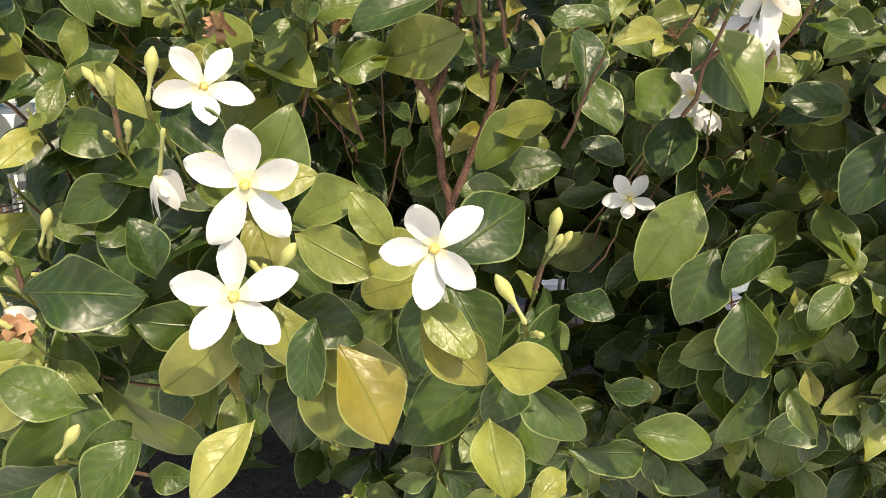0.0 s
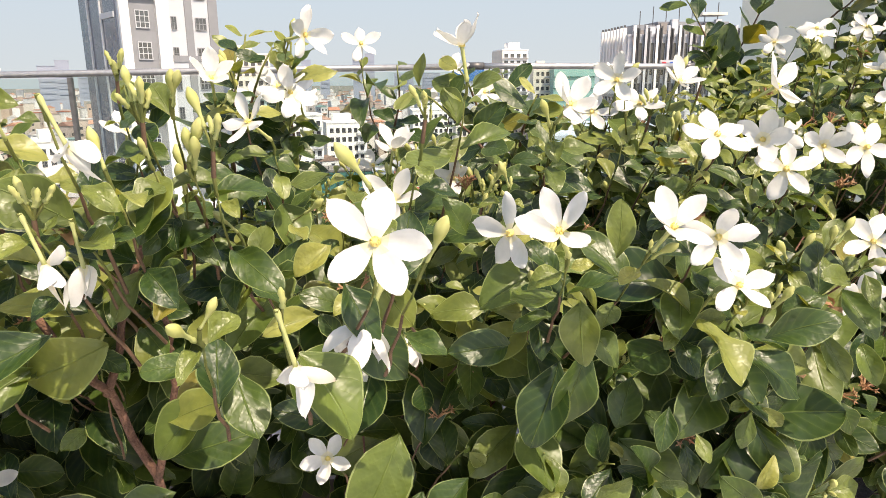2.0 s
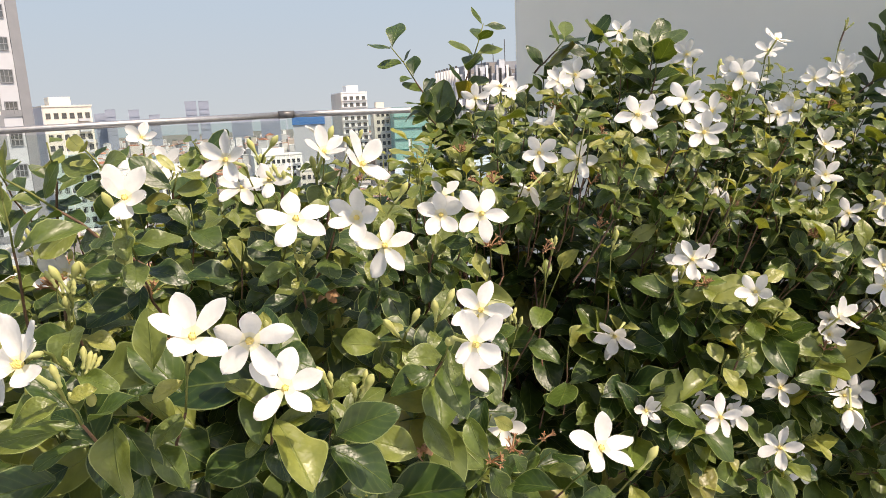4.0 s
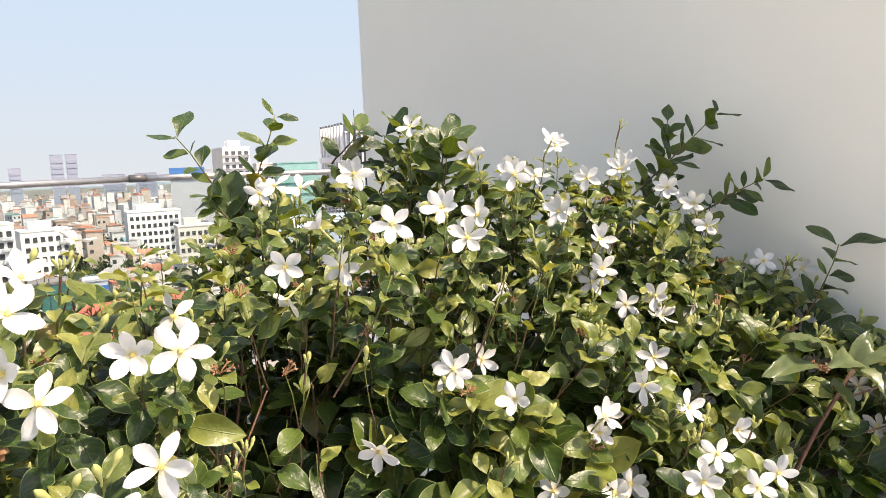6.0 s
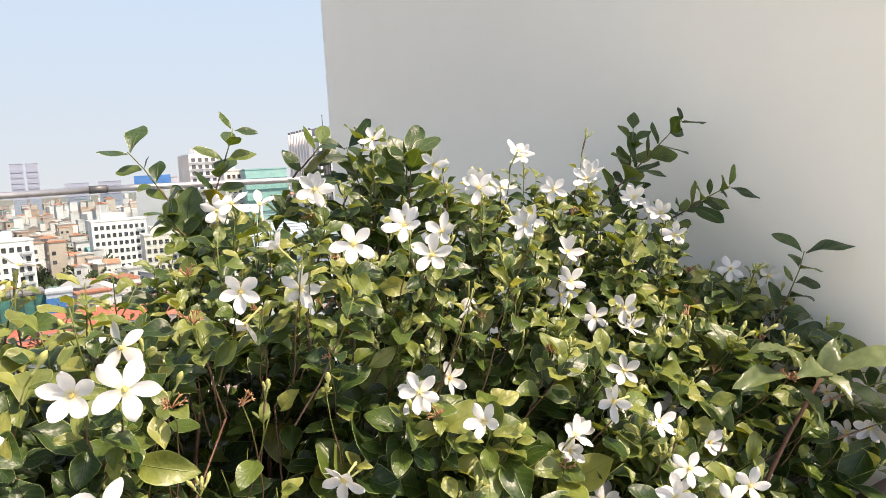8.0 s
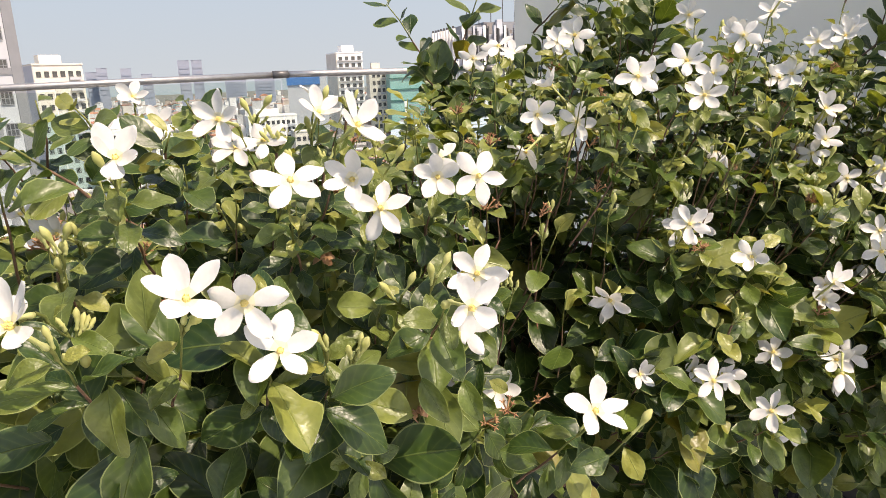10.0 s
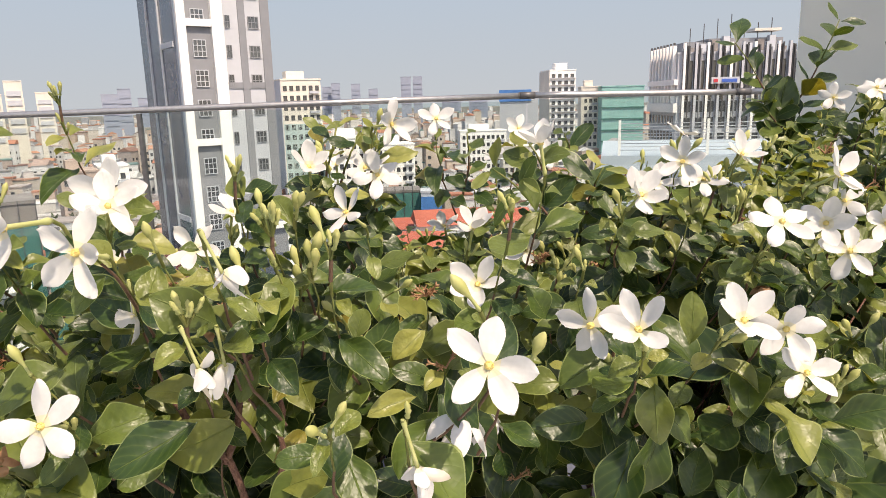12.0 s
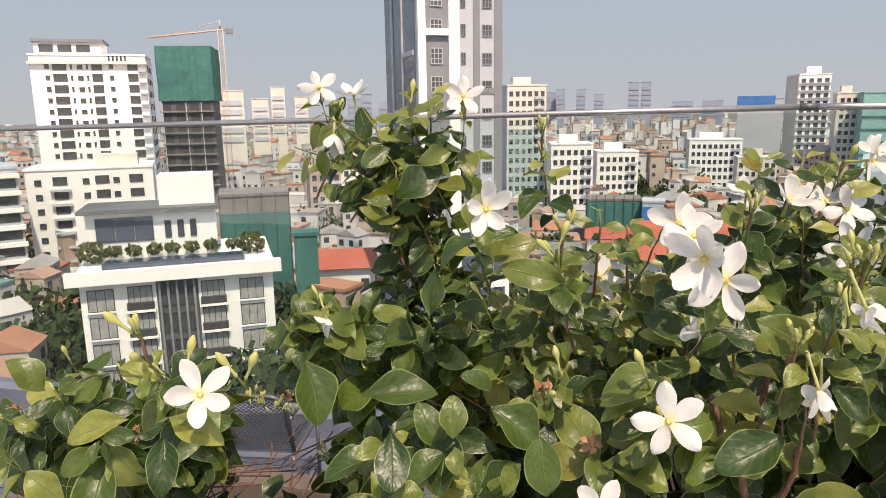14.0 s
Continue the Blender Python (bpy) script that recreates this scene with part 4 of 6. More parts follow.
def grid_mesh(name, pts, nu, nv, mat, uv=True):
    """A smooth sheet of nu x nv points, with its length along u."""
    me = bpy.data.meshes.new(name)
    faces = [(i * nv + j, (i + 1) * nv + j, (i + 1) * nv + j + 1, i * nv + j + 1) for i in range(nu - 1) for j in range(nv - 1)]
    me.from_pydata([tuple(p) for p in pts], [], faces)
    if uv:
        layer = me.uv_layers.new(name="UVMap")
        for poly in me.polygons:
            for li in poly.loop_indices:
                k = me.loops[li].vertex_index
                layer.data[li].uv = ((k // nv) / (nu - 1), (k % nv) / (nv - 1))
    me.polygons.foreach_set("use_smooth", [True] * len(me.polygons))
    me.materials.append(mat)
    return me


NU, NV = 10, 5


NARROW = 8                             # the last shapes are slender ones


def leaf_points(k, nu=NU):
    """An obovate, bluntly pointed leaf of length 1 along +y, upper side +z, folded, curled and wavy."""
    r = random.Random(100 + k)
    half, fold, curl = r.uniform(0.24, 0.34), r.uniform(0.05, 0.50), r.uniform(-0.18, 0.50)
    amp, ph, skew = r.uniform(0.02, 0.075), r.uniform(0, 6), r.uniform(-0.12, 0.12)
    peak, twist, blunt = r.uniform(0.95, 1.40), r.uniform(-0.5, 0.5), r.choice((0.52, 0.60, 0.70, 0.80, 1.05))
    if k >= 20:
        half, fold, twist, curl, amp = r.uniform(0.25, 0.32), r.uniform(0.0, 0.22), r.uniform(-0.25, 0.25), r.uniform(-0.12, 0.30), 0.02
    pts = []
    for i in range(nu):
        u = 0.35 * i / (nu - 1) + 0.65 * (0.5 - 0.5 * math.cos(math.pi * i / (nu - 1)))
        w = half * max(0.0, math.sin(math.pi * u ** peak)) ** (0.75 if u < 0.6 else blunt) + (0.012 if i == 0 else 0.0)
        w *= 1 + 0.07 * math.sin(u * 9 + ph)
        for j in range(NV):
            v = j / (NV - 1) * 2 - 1
            z = fold * abs(v) * w * 1.6 - curl * u * u + amp * math.sin(u * 8.5 + ph + (2 if v > 0 else 0)) * abs(v) + twist * (u - 0.4) * v * w
            z += 0.022 * math.sin(u * 5 + 3 * v + ph)
            pts.append((v * w + skew * u * u, u - 0.10 * curl * u * u, z))
    return np.array(pts)


LEAF_SHAPES = [leaf_points(k) for k in range(20 + NARROW)]
LEAF_MESHES = [[grid_mesh("leaf", leaf_points(k, 17), 17, NV, mat) for k in range(20 + NARROW)] for mat in (LEAF, LEAF_YOUNG)]
leaf_faces = np.array([(i * NV + j, (i + 1) * NV + j, (i + 1) * NV + j + 1, i * NV + j + 1) for i in range(NU - 1) for j in range(NV - 1)])
leaf_uv = np.array([((k // NV) / (NU - 1), (k % NV) / (NV - 1)) for k in range(NU * NV)])

leaves = [[] for _ in SHRUBS]          # shape, 4x4
twig_bms = [bmesh.new() for _ in SHRUBS]
# a thin place in the hedge, through which the terrace shows
GAPS = [(Vector((-0.36, 0.40, 0.985)), Vector((-0.72, 0.98, 0.68))), (Vector((-0.335, 0.42, 0.965)), Vector((-0.58, 0.92, 0.71))), (Vector((-0.37, 0.42, 0.955)), Vector((-0.64, 0.88, 0.69))),
        (Vector((-0.31, 0.29, 1.03)), Vector((-0.66, 0.91, 0.70))),
        (Vector((0.60, 0.45, 1.125)), Vector((1.02, 1.12, 1.03)))]
SLITS = [GAPS.pop()]                   # a narrower one, towards the wall
# deep shaded hollows between the shrubs: middle and half widths
HOLLOWS = [(Vector((0.645, 0.52, 0.95)), (0.105, 0.27, 0.14)), (Vector((0.11, 0.47, 0.85)), (0.13, 0.15, 0.085)), (Vector((-0.05, 0.45, 0.92)), (0.10, 0.11, 0.085)),
           (Vector((0.92, 0.60, 1.03)), (0.05, 0.12, 0.04)), (Vector((1.0, 0.58, 0.95)), (0.06, 0.10, 0.04)), (Vector((0.30, 0.52, 0.99)), (0.08, 0.09, 0.04)),
           (Vector((-0.24, 0.45, 0.94)), (0.08, 0.07, 0.08)), (Vector((-0.13, 0.46, 0.93)), (0.08, 0.07, 0.07)), (Vector((0.12, 0.45, 0.945)), (0.10, 0.09, 0.06))]
CLEAR = []                             # places of open flowers, to be kept in view
hr = random.Random(11)
vary = random.Random(31)


def frame_of(y, z):
    """A turn whose +y lies along y and whose +z is near z."""
    y = y.normalized()
    x = y.cross(z)
    if x.length < 1e-4:
        x = y.orthogonal()
    x.normalize()
    return Matrix((x, y, x.cross(y))).transposed().to_4x4()


def in_gap(p, radius):
    for a, b in GAPS:
        s = max(0.0, min(1.0, (p - a).dot(b - a) / (b - a).length_squared))
        if (p - a - (b - a) * s).length < radius + 0.02 * s:
            return True
    return False


def in_slit(p):
    for a, b in SLITS:
        s = max(0.0, min(1.0, (p - a).dot(b - a) / (b - a).length_squared))
        if (p - a - (b - a) * s).length < 0.022:
            return True
    return False


def in_hollow(p):
    return any(sum(((p[i] - c[i]) / h[i]) ** 2 for i in range(3)) < 1 for c, h in HOLLOWS)


def add_leaf(k, p, d, n, length, free=False, young=0, slender=False):
    mid = p + d.normalized() * length * 0.5
    if not free:
        for c, toward in CLEAR:
            r = mid - c
            s = r.dot(toward)
            if -0.010 < s < 0.16 and (r - toward * s).length < 0.010 + 0.30 * length:
                return
        if mid.y < 0.135 or mid.x > 1.485:
            return
        if in_gap(mid, 0.034) or in_slit(mid) or (in_hollow(mid) and hr.random() < 0.88):
            return
    leaves[k].append((20 + hr.randrange(NARROW) if slender else hr.randrange(20), Matrix.Translation(p) @ frame_of(d, n) @ Matrix.Diagonal((length * hr.uniform(0.92, 1.1), length, length, 1)), young))


def twig(tip, direction, length, nodes, size=1.0, thick=0.0010, young=0.5, root=None, slender=False):
    """A leafy shoot that ends at tip: it comes from inside the hedge, with opposite pairs of leaves, each pair turned from the last."""
    tip, direction = Vector(tip), Vector(direction).normalized()
    if in_gap(tip, 0.05) or in_gap(tip - direction * length * 0.5, 0.04):
        return tip
    k = shrub_of(tip.x)
    sag = Vector((hr.uniform(-0.5, 0.5), hr.uniform(0.4, 1.0), -0.45))
    start = tip - direction * length * 0.8 + sag * length * 0.35
    ctrl = tip - direction * length * 0.5
    pts = []
    for i in range(7):
        s = i / 6
        kink = Vector((hr.uniform(-1, 1), hr.uniform(-1, 1), hr.uniform(-1, 1))) * (0.0013 if 0 < i < 6 else 0.0)
        pts.append(start * (1 - s) ** 2 + ctrl * 2 * s * (1 - s) + tip * s * s + kink)
    radii = [thick * (1.45 - 0.75 * i / 6) for i in range(7)]
    tube(twig_bms[k], pts[:5], radii[:5], 5, 1, cap=False)
    tube(twig_bms[k], pts[4:], radii[4:], 5, 2)
    if root is not None:
        mid = (start + Vector(root)) / 2 + Vector((hr.uniform(-0.02, 0.02), hr.uniform(-0.02, 0.02), -0.02))
        tube(twig_bms[k], [root, mid, start], [thick * 1.8, thick * 1.6, thick * 1.45], 5, 0)
    spin = hr.uniform(0, math.pi)
    for i in range(nodes):
        s = 1 - (i + 0.15) / (nodes + 0.6) * 0.95
        p = start * (1 - s) ** 2 + ctrl * 2 * s * (1 - s) + tip * s * s
        axis = ((ctrl - start) * (1 - s) + (tip - ctrl) * s).normalized()
        grow = min(1.0, young + 0.30 * i + 0.1 * hr.random()) if young else 1.0
        side = axis.orthogonal().normalized()
        side.rotate(Matrix.Rotation(spin + i * math.pi / 2 + hr.uniform(-0.35, 0.35), 3, axis))
        for q in (1, -1):
            if hr.random() < 0.07:
                continue
            lift = hr.uniform(0.15, 0.75) if tip.x < 0.55 else hr.uniform(0.2, 1.0)
            droop = -0.30 * grow + 0.05 if tip.x < 0.55 else 0.02
            out = (side * q + axis * lift + Vector((0, -0.12, droop))).normalized()
            nrm = (axis * 0.7 + Vector((hr.uniform(-0.6, 0.6), -0.35 + hr.uniform(-0.55, 0.55), 0.65 + hr.uniform(-0.3, 0.3))) - out * 0.3)
            if tip.z < 0.99 and tip.x < 0.60 and not slender:
                hang = min(1.0, (0.99 - tip.z) / 0.06)
                out = (out + Vector((0, -0.10, -0.75 * hang))).normalized()
                nrm = nrm * (1 - 0.7 * hang) + Vector((hr.uniform(-0.9, 0.9), -0.8, vary.uniform(-0.35, 0.65))) * hang
            if slender:
                nrm += Vector((-0.25, -0.75, 0.0))
            ln = size * grow * hr.uniform(0.031, 0.053) * vary.choice((0.6, 0.8, 1.0, 1.0, 1.08) if tip.x < 0.6 else (0.8, 1.0, 1.05, 1.15, 1.3)) * ((1.18 if tip.x < 0.5 else 1.04) - 0.34 * max(0.0, min(1.0, (tip.z - 0.95) / 0.12)))
            add_leaf(k, p + out * 0.003, out, nrm, ln, False, 1 if young and (tip.z > 0.97 or tip.x > 0.60 or hr.random() < 0.25) and (i == 0 or (i < 3 and hr.random() < (0.45 if tip.x < 0.55 else 0.42 if tip.z > 1.02 else 0.25))) else 0, slender)
    return tip


# flower parts, made once
def petal_mesh(name, cup, mat, length=0.0212, wide=0.0056, twist=0.10, k=0):
    r = random.Random(40 + k)
    stations = (0.0, 0.14, 0.30, 0.46, 0.62, 0.77, 0.89, 0.965, 1.0)
    nu, nv = len(stations), 5
    bend, ruffle, ph = r.uniform(-0.0016, 0.0026), r.uniform(0.0002, 0.0009), r.uniform(0, 6)
    pts = []
    for u in stations:
        if u < 0.54:
            w = wide * (0.24 + 0.76 * math.sin(math.pi / 2 * u / 0.54) ** 1.1)
        else:
            w = wide * (max(0.0, 1 - ((u - 0.54) / 0.46) ** 2) ** 0.72 + 0.04)
        for j in range(nv):
            v = j / (nv - 1) * 2 - 1
            y = 0.0012 + length * u
            z = cup * length * u * u + 0.0019 * (v * v) * (1 if cup >= 0 else -1) * math.sin(math.pi * u) + twist * v * w - 0.0012 * math.sin(math.pi * u * 1.4) * (1 - abs(v))
            z += ruffle * math.sin(u * 7 + 2 * v + ph) * u
            pts.append((v * w + bend * math.sin(u * 2.6), y * math.cos(cup * 0.8 * u), z))
    return grid_mesh(name, pts, nu, nv, mat)


PETALS = {"open": [petal_mesh("petal", c, PETAL, twist=w, k=k) for k, (c, w) in enumerate(((0.05, 0.10), (-0.12, 0.16), (0.22, 0.05), (-0.24, 0.10), (0.12, 0.24), (0.30, -0.05)))],
          "cup": [petal_mesh("petal", c, PETAL, k=7) for c in (0.34, 0.46)],
          "side": [petal_mesh("petal", c, PETAL, k=9) for c in (0.60, 0.80)],
          "spent": [petal_mesh("petal", c, PETAL, 0.0155, 0.0046, w, k) for c, w, k in ((0.95, 0.7, 11), (0.3, -0.6, 12), (1.3, 0.5, 13), (-0.4, 0.6, 15))]}
SPENT_BROWN = petal_mesh("petal", 0.9, WILT, 0.017, 0.0042, 0.6, 14)
bm = bmesh.new()
for k in range(10):
    a = 2 * math.pi * k / 10
    r0, hgt = 0.0016, 0.0034 if k % 2 else 0.0024
    tube(bm, [(r0 * math.cos(a), r0 * math.sin(a), 0.0002), (r0 * 0.9 * math.cos(a), r0 * 0.9 * math.sin(a), hgt)], [0.0006, 0.0002], 4)
tube(bm, [(0, 0, -0.0005), (0, 0, 0.0012), (0, 0, 0.0026)], [0.0024, 0.0020, 0.0008], 8)
CENTRE_ME = bpy.data.meshes.new("corona")
bm.to_mesh(CENTRE_ME)
bm.free()
CENTRE_ME.materials.append(CORONA)
bm = bmesh.new()
tube(bm, [(0, 0, 0.0006), (0, 0, -0.003), (0.0003, 0, -0.010), (0.0006, 0, -0.0175), (0.0008, 0, -0.0205), (0.0008, 0, -0.0225)], [0.0015, 0.0013, 0.0012, 0.0012, 0.0018, 0.0012], 8)
TUBE_ME = bpy.data.meshes.new("flower_tube")
bm.to_mesh(TUBE_ME)
bm.free()
TUBE_ME.materials.append(TUBE)


def bud_mesh(name, length, fat):
    bm = bmesh.new()
    prof = [(0.0, 0.0009), (0.08, 0.0014), (0.14, 0.0010), (0.34, 0.0010), (0.46, 0.0015), (0.57, 0.0025 * fat), (0.69, 0.0033 * fat), (0.80, 0.0032 * fat), (0.90, 0.0022 * fat), (0.97, 0.0011 * fat), (1.0, 0.0004)]
    tube(bm, [(0.0006 * math.sin(s * 5), 0, s * length) for s, _ in prof], [r for _, r in prof], 9)
    for f in bm.faces:
        f.material_index = 0 if f.calc_center_median().z > length * 0.5 else 1
    me = bpy.data.meshes.new(name)
    bm.to_mesh(me)
    bm.free()
    me.materials.append(BUD)
    me.materials.append(TUBE)
    return me


BUD_MESHES = [bud_mesh("bud", 0.026, 1.0), bud_mesh("bud", 0.021, 0.85), bud_mesh("bud", 0.013, 0.55), bud_mesh("bud", 0.009, 0.42)]


def on_shrub(name, me, k, m):
    """A part of shrub k at the world pose m."""
    s = SHRUBS[k][2]
    ob = new(name, me)
    ob.parent = s
    ob.matrix_basis = s.matrix_basis.inverted() @ m
    return ob


def cyme(k, base, axis, count, first=1):
    """A few small buds on short green stalks round the end of a shoot."""
    for _ in range(count):
        d = (axis + Vector((hr.uniform(-0.8, 0.8), hr.uniform(-0.8, 0.5), hr.uniform(-0.2, 0.9)))).normalized()
        e = base + d * hr.uniform(0.004, 0.012)
        tube(twig_bms[k], [base, e], [0.0009, 0.0008], 4, 2, cap=False)
        on_shrub("bud", hr.choice(BUD_MESHES[first:]), k, Matrix.Translation(e) @ frame_of(d.orthogonal(), d))


def face_frame(n):
    """A turn whose +z is n and whose +y points as far up as it can."""
    up = Vector((0, 0, 1)) - n * n.z
    if up.length < 0.05:
        up = Vector((0, 1, 0)) - n * n.y
    up.normalize()
    return Matrix((up.cross(n), up, n)).transposed().to_4x4()


def flower(x, y, z, facing, spin, size=1.0, form="open"):
    """An open five-petalled flower, its face towards facing, on its tube at the end of a leafy shoot."""
    p, n = Vector((x, y, z)), Vector(facing).normalized()
    k = shrub_of(x)
    m = Matrix.Translation(p) @ face_frame(n) @ pose(0, 0, 0, 0, 0, -spin) @ Matrix.Diagonal((size, size, size, 1))
    f = on_shrub("flower", TUBE_ME, k, m)
    f["label"] = "white five-petalled flower with a yellow centre"
    me = PETALS[form]
    one, lift = hr.choice(me), hr.uniform(-4, 16) if y < 0.36 else hr.uniform(-6, 34)
    for i in range(5):
        shared("petal", one if hr.random() < 0.5 else hr.choice(me), f, pose(0, 0, 0, 0, 0, i * 72 + hr.uniform(-7, 7)) @ pose(0, 0, 0.0004 * (i % 2), lift + hr.uniform(-12, 12), hr.uniform(-12, 12), 0) @ Matrix.Diagonal((hr.uniform(0.9, 1.1), hr.uniform(0.93, 1.06), 1, 1)))
    shared("corona", CENTRE_ME, f, Matrix())
    toward = (Vector((max(-0.05, min(0.45, x * 0.75 + 0.03)), 0.0, 1.17)) - p).normalized()
    CLEAR.append((p, toward))
    SHOOTS.append((p - n * 0.0225 * size, n))
    return f


def wilted_flower(x, y, z, spin):
    """A spent flower that hangs face down from its tube, petals limp and folded."""
    p = Vector((x, y, z))
    k = shrub_of(x)
    r = random.Random(spin)
    d = Vector((r.uniform(-0.5, 0.5), r.uniform(-0.3, 0.3), 1.0)).normalized()
    top = p + d * 0.010
    f = on_shrub("spent_flower", TUBE_ME, k, Matrix.Translation(top) @ face_frame(-d) @ Matrix.Diagonal((0.72, 0.72, 1.0, 1)))
    f["label"] = "hanging spent white flower"
    for i in range(5):
        me = SPENT_BROWN if spin % 3 == 0 and i == 2 else r.choice(PETALS["spent"])
        shared("petal", me, f, pose(0, 0, 0, 0, 0, i * 72 + r.uniform(-16, 16)) @ pose(0, 0, 0, r.uniform(-10, 70), r.uniform(-60, 60), r.uniform(-20, 20)) @ Matrix.Diagonal((r.uniform(0.7, 1.1), r.uniform(0.6, 1.1), 1.1, 1)))
    SHOOTS.append((top + d * 0.0225, d))
    CLEAR.append((p, (Vector((x * 0.8, 0, 1.17)) - p).normalized()))


def bud(x, y, z, size, spin):
    """A fat pale bud at the end of its tube, beside smaller ones."""
    p = Vector((x, y, z))
    k = shrub_of(x)
    r = random.Random(spin)
    d = Vector((r.uniform(-0.5, 0.5), r.uniform(-0.5, 0.2), r.uniform(0.5, 1.0))).normalized()
    size *= 0.78
    base = p - d * 0.021 * size
    on_shrub("bud", BUD_MESHES[0], k, Matrix.Translation(base) @ frame_of(d.orthogonal(), d) @ Matrix.Diagonal((size, size, size, 1)))
    SHOOTS.append((base, d))
    CLEAR.append((p, (Vector((x * 0.8, 0, 1.17)) - p).normalized()))


def bud_cluster(x, y, z, count):
    """A crowd of small pale buds at the end of a shoot."""
    p = Vector((x, y, z))
    axis = Vector((0.1, -0.3, 1)).normalized()
    tube(twig_bms[shrub_of(x)], [p - axis * 0.014, p], [0.0013, 0.0012], 5, 1, cap=False)
    cyme(shrub_of(x), p, axis, 1)
    cyme(shrub_of(x), p, axis, count - 1, 2)
    SHOOTS.append((p - axis * 0.014, axis))


def dried_flower(x, y, z, spin):
    """A brown crumpled flower head left on its stalk."""
    k = shrub_of(x)
    r = random.Random(spin)
    bm = bmesh.new()
    for i in range(9):
        d = Vector((r.uniform(-1, 1), r.uniform(-1, 1), r.uniform(-0.6, 0.8))).normalized()
        w = d.orthogonal().normalized()
        prev = None
        for j in range(4):
            u = j / 3
            c = d * 0.009 * u + w.cross(d) * 0.003 * math.sin(u * 4 + i)
            half = 0.0026 * math.sin(math.pi * (0.2 + 0.72 * u))
            row = (bm.verts.new(c - w * half), bm.verts.new(c + w * half + d.cross(w) * 0.0012))
            if prev:
                bm.faces.new((prev[0], row[0], row[1], prev[1])).smooth = True
            prev = row
    s = SHRUBS[k][2]
    ob = part("dried_flower", bm, DRIED, s, "dried brown flower head")
    ob.matrix_basis = s.matrix_basis.inverted() @ Matrix.Translation((x, y, z))
    SHOOTS.append((Vector((x, y, z)), Vector((0, -0.2, 1)).normalized()))


SHOOTS = []
VIEW = Vector((0.03, 0.0, 1.12))
for q in ((0.014, 0.45, 0.87), (0.013, 0.443, 0.91), (0.004, 0.432, 0.945), (-0.005, 0.421, 0.977), (-0.018, 0.41, 1.01), (0.03, 0.43, 0.96), (0.033, 0.42, 1.0), (0.012, 0.43, 1.03)):
    CLEAR.append((Vector(q), (VIEW - Vector(q)).normalized()))
flower(-0.064, 0.323, 1.055, (-0.05, -0.90, 0.44), 59, 1.02)
flower(0.148, 0.259, 1.100, (-0.10, -0.89, 0.45), 21, 0.95)
flower(-0.240, 0.589, 1.248, (0.10, -0.85, 0.52), 70, 1.00)
flower(-0.182, 0.380, 1.170, (0.34, -0.91, 0.23), 65, 0.99)
flower(0.230, 0.589, 1.074, (-0.44, -0.77, 0.46), 5, 0.98)
flower(0.243, 0.345, 1.081, (-0.42, -0.58, 0.70), 49, 1.03, 'cup')
flower(0.313, 0.365, 1.076, (0.15, -0.69, 0.71), 0, 1.06)
flower(0.340, 0.365, 1.070, (-0.36, -0.93, 0.12), 8, 0.97)
flower(0.355, 0.366, 1.041, (0.16, -0.83, 0.53), 22, 0.99)
flower(0.429, 0.461, 1.148, (0.45, -0.76, 0.48), 52, 1.01)
flower(0.544, 0.358, 0.967, (-0.05, -0.57, 0.82), 10, 1.06)
flower(0.381, 0.447, 1.118, (-0.00, -0.79, 0.61), 69, 1.05)
flower(-0.066, 0.256, 0.971, (0.31, -0.92, 0.25), 0, 1.12)
flower(-0.068, 0.242, 0.930, (0.21, -0.80, 0.56), 0, 1.13)
flower(0.008, 0.232, 0.960, (-0.08, -0.95, 0.31), 48, 0.95)
flower(-0.101, 0.315, 0.996, (0.38, -0.78, 0.50), 38, 0.99)
flower(0.122, 0.412, 0.928, (-0.18, -0.83, 0.52), 35, 0.80)
flower(0.149, 0.415, 0.994, (-0.86, -0.52, -0.04), 68, 0.80)
flower(-0.224, 0.366, 0.950, (0.14, -0.74, 0.65), 19, 1.02)
flower(-0.092, 0.443, 0.912, (0.37, -0.79, 0.49), 17, 0.89)
flower(0.497, 0.497, 1.104, (-0.27, -0.91, 0.31), 71, 0.95)
flower(0.527, 0.490, 1.103, (0.08, -0.97, 0.23), 30, 1.05)
flower(0.641, 0.603, 1.138, (-0.36, -0.93, 0.10), 43, 0.94)
flower(0.714, 0.650, 1.125, (-0.51, -0.86, -0.07), 17, 0.95)
flower(0.749, 0.596, 1.169, (-0.42, -0.85, 0.31), 45, 1.01)
flower(0.843, 0.607, 1.147, (-0.66, -0.71, 0.25), 2, 1.06)
flower(0.791, 0.561, 1.023, (-0.62, -0.68, 0.39), 40, 0.96)
flower(0.846, 0.532, 0.988, (-0.69, -0.45, 0.56), 33, 0.98)
flower(0.997, 0.505, 0.980, (-1.00, 0.03, -0.04), 16, 0.98)
flower(0.787, 0.770, 1.219, (-0.67, -0.67, 0.32), 23, 1.02)
flower(0.802, 0.589, 1.182, (-0.62, -0.64, 0.46), 42, 1.02)
flower(0.869, 0.625, 1.168, (-0.71, -0.53, 0.46), 10, 0.98)
flower(0.713, 0.700, 1.162, (-0.67, 0.17, 0.73), 28, 1.03)
flower(0.953, 0.765, 1.241, (-0.87, -0.49, 0.00), 23, 0.94)
flower(0.959, 0.677, 1.210, (-0.80, -0.55, 0.23), 44, 1.01)
flower(1.052, 0.714, 1.253, (0.11, -0.61, 0.79), 59, 0.98)
flower(1.077, 0.675, 1.201, (-0.71, -0.70, 0.10), 52, 0.86)
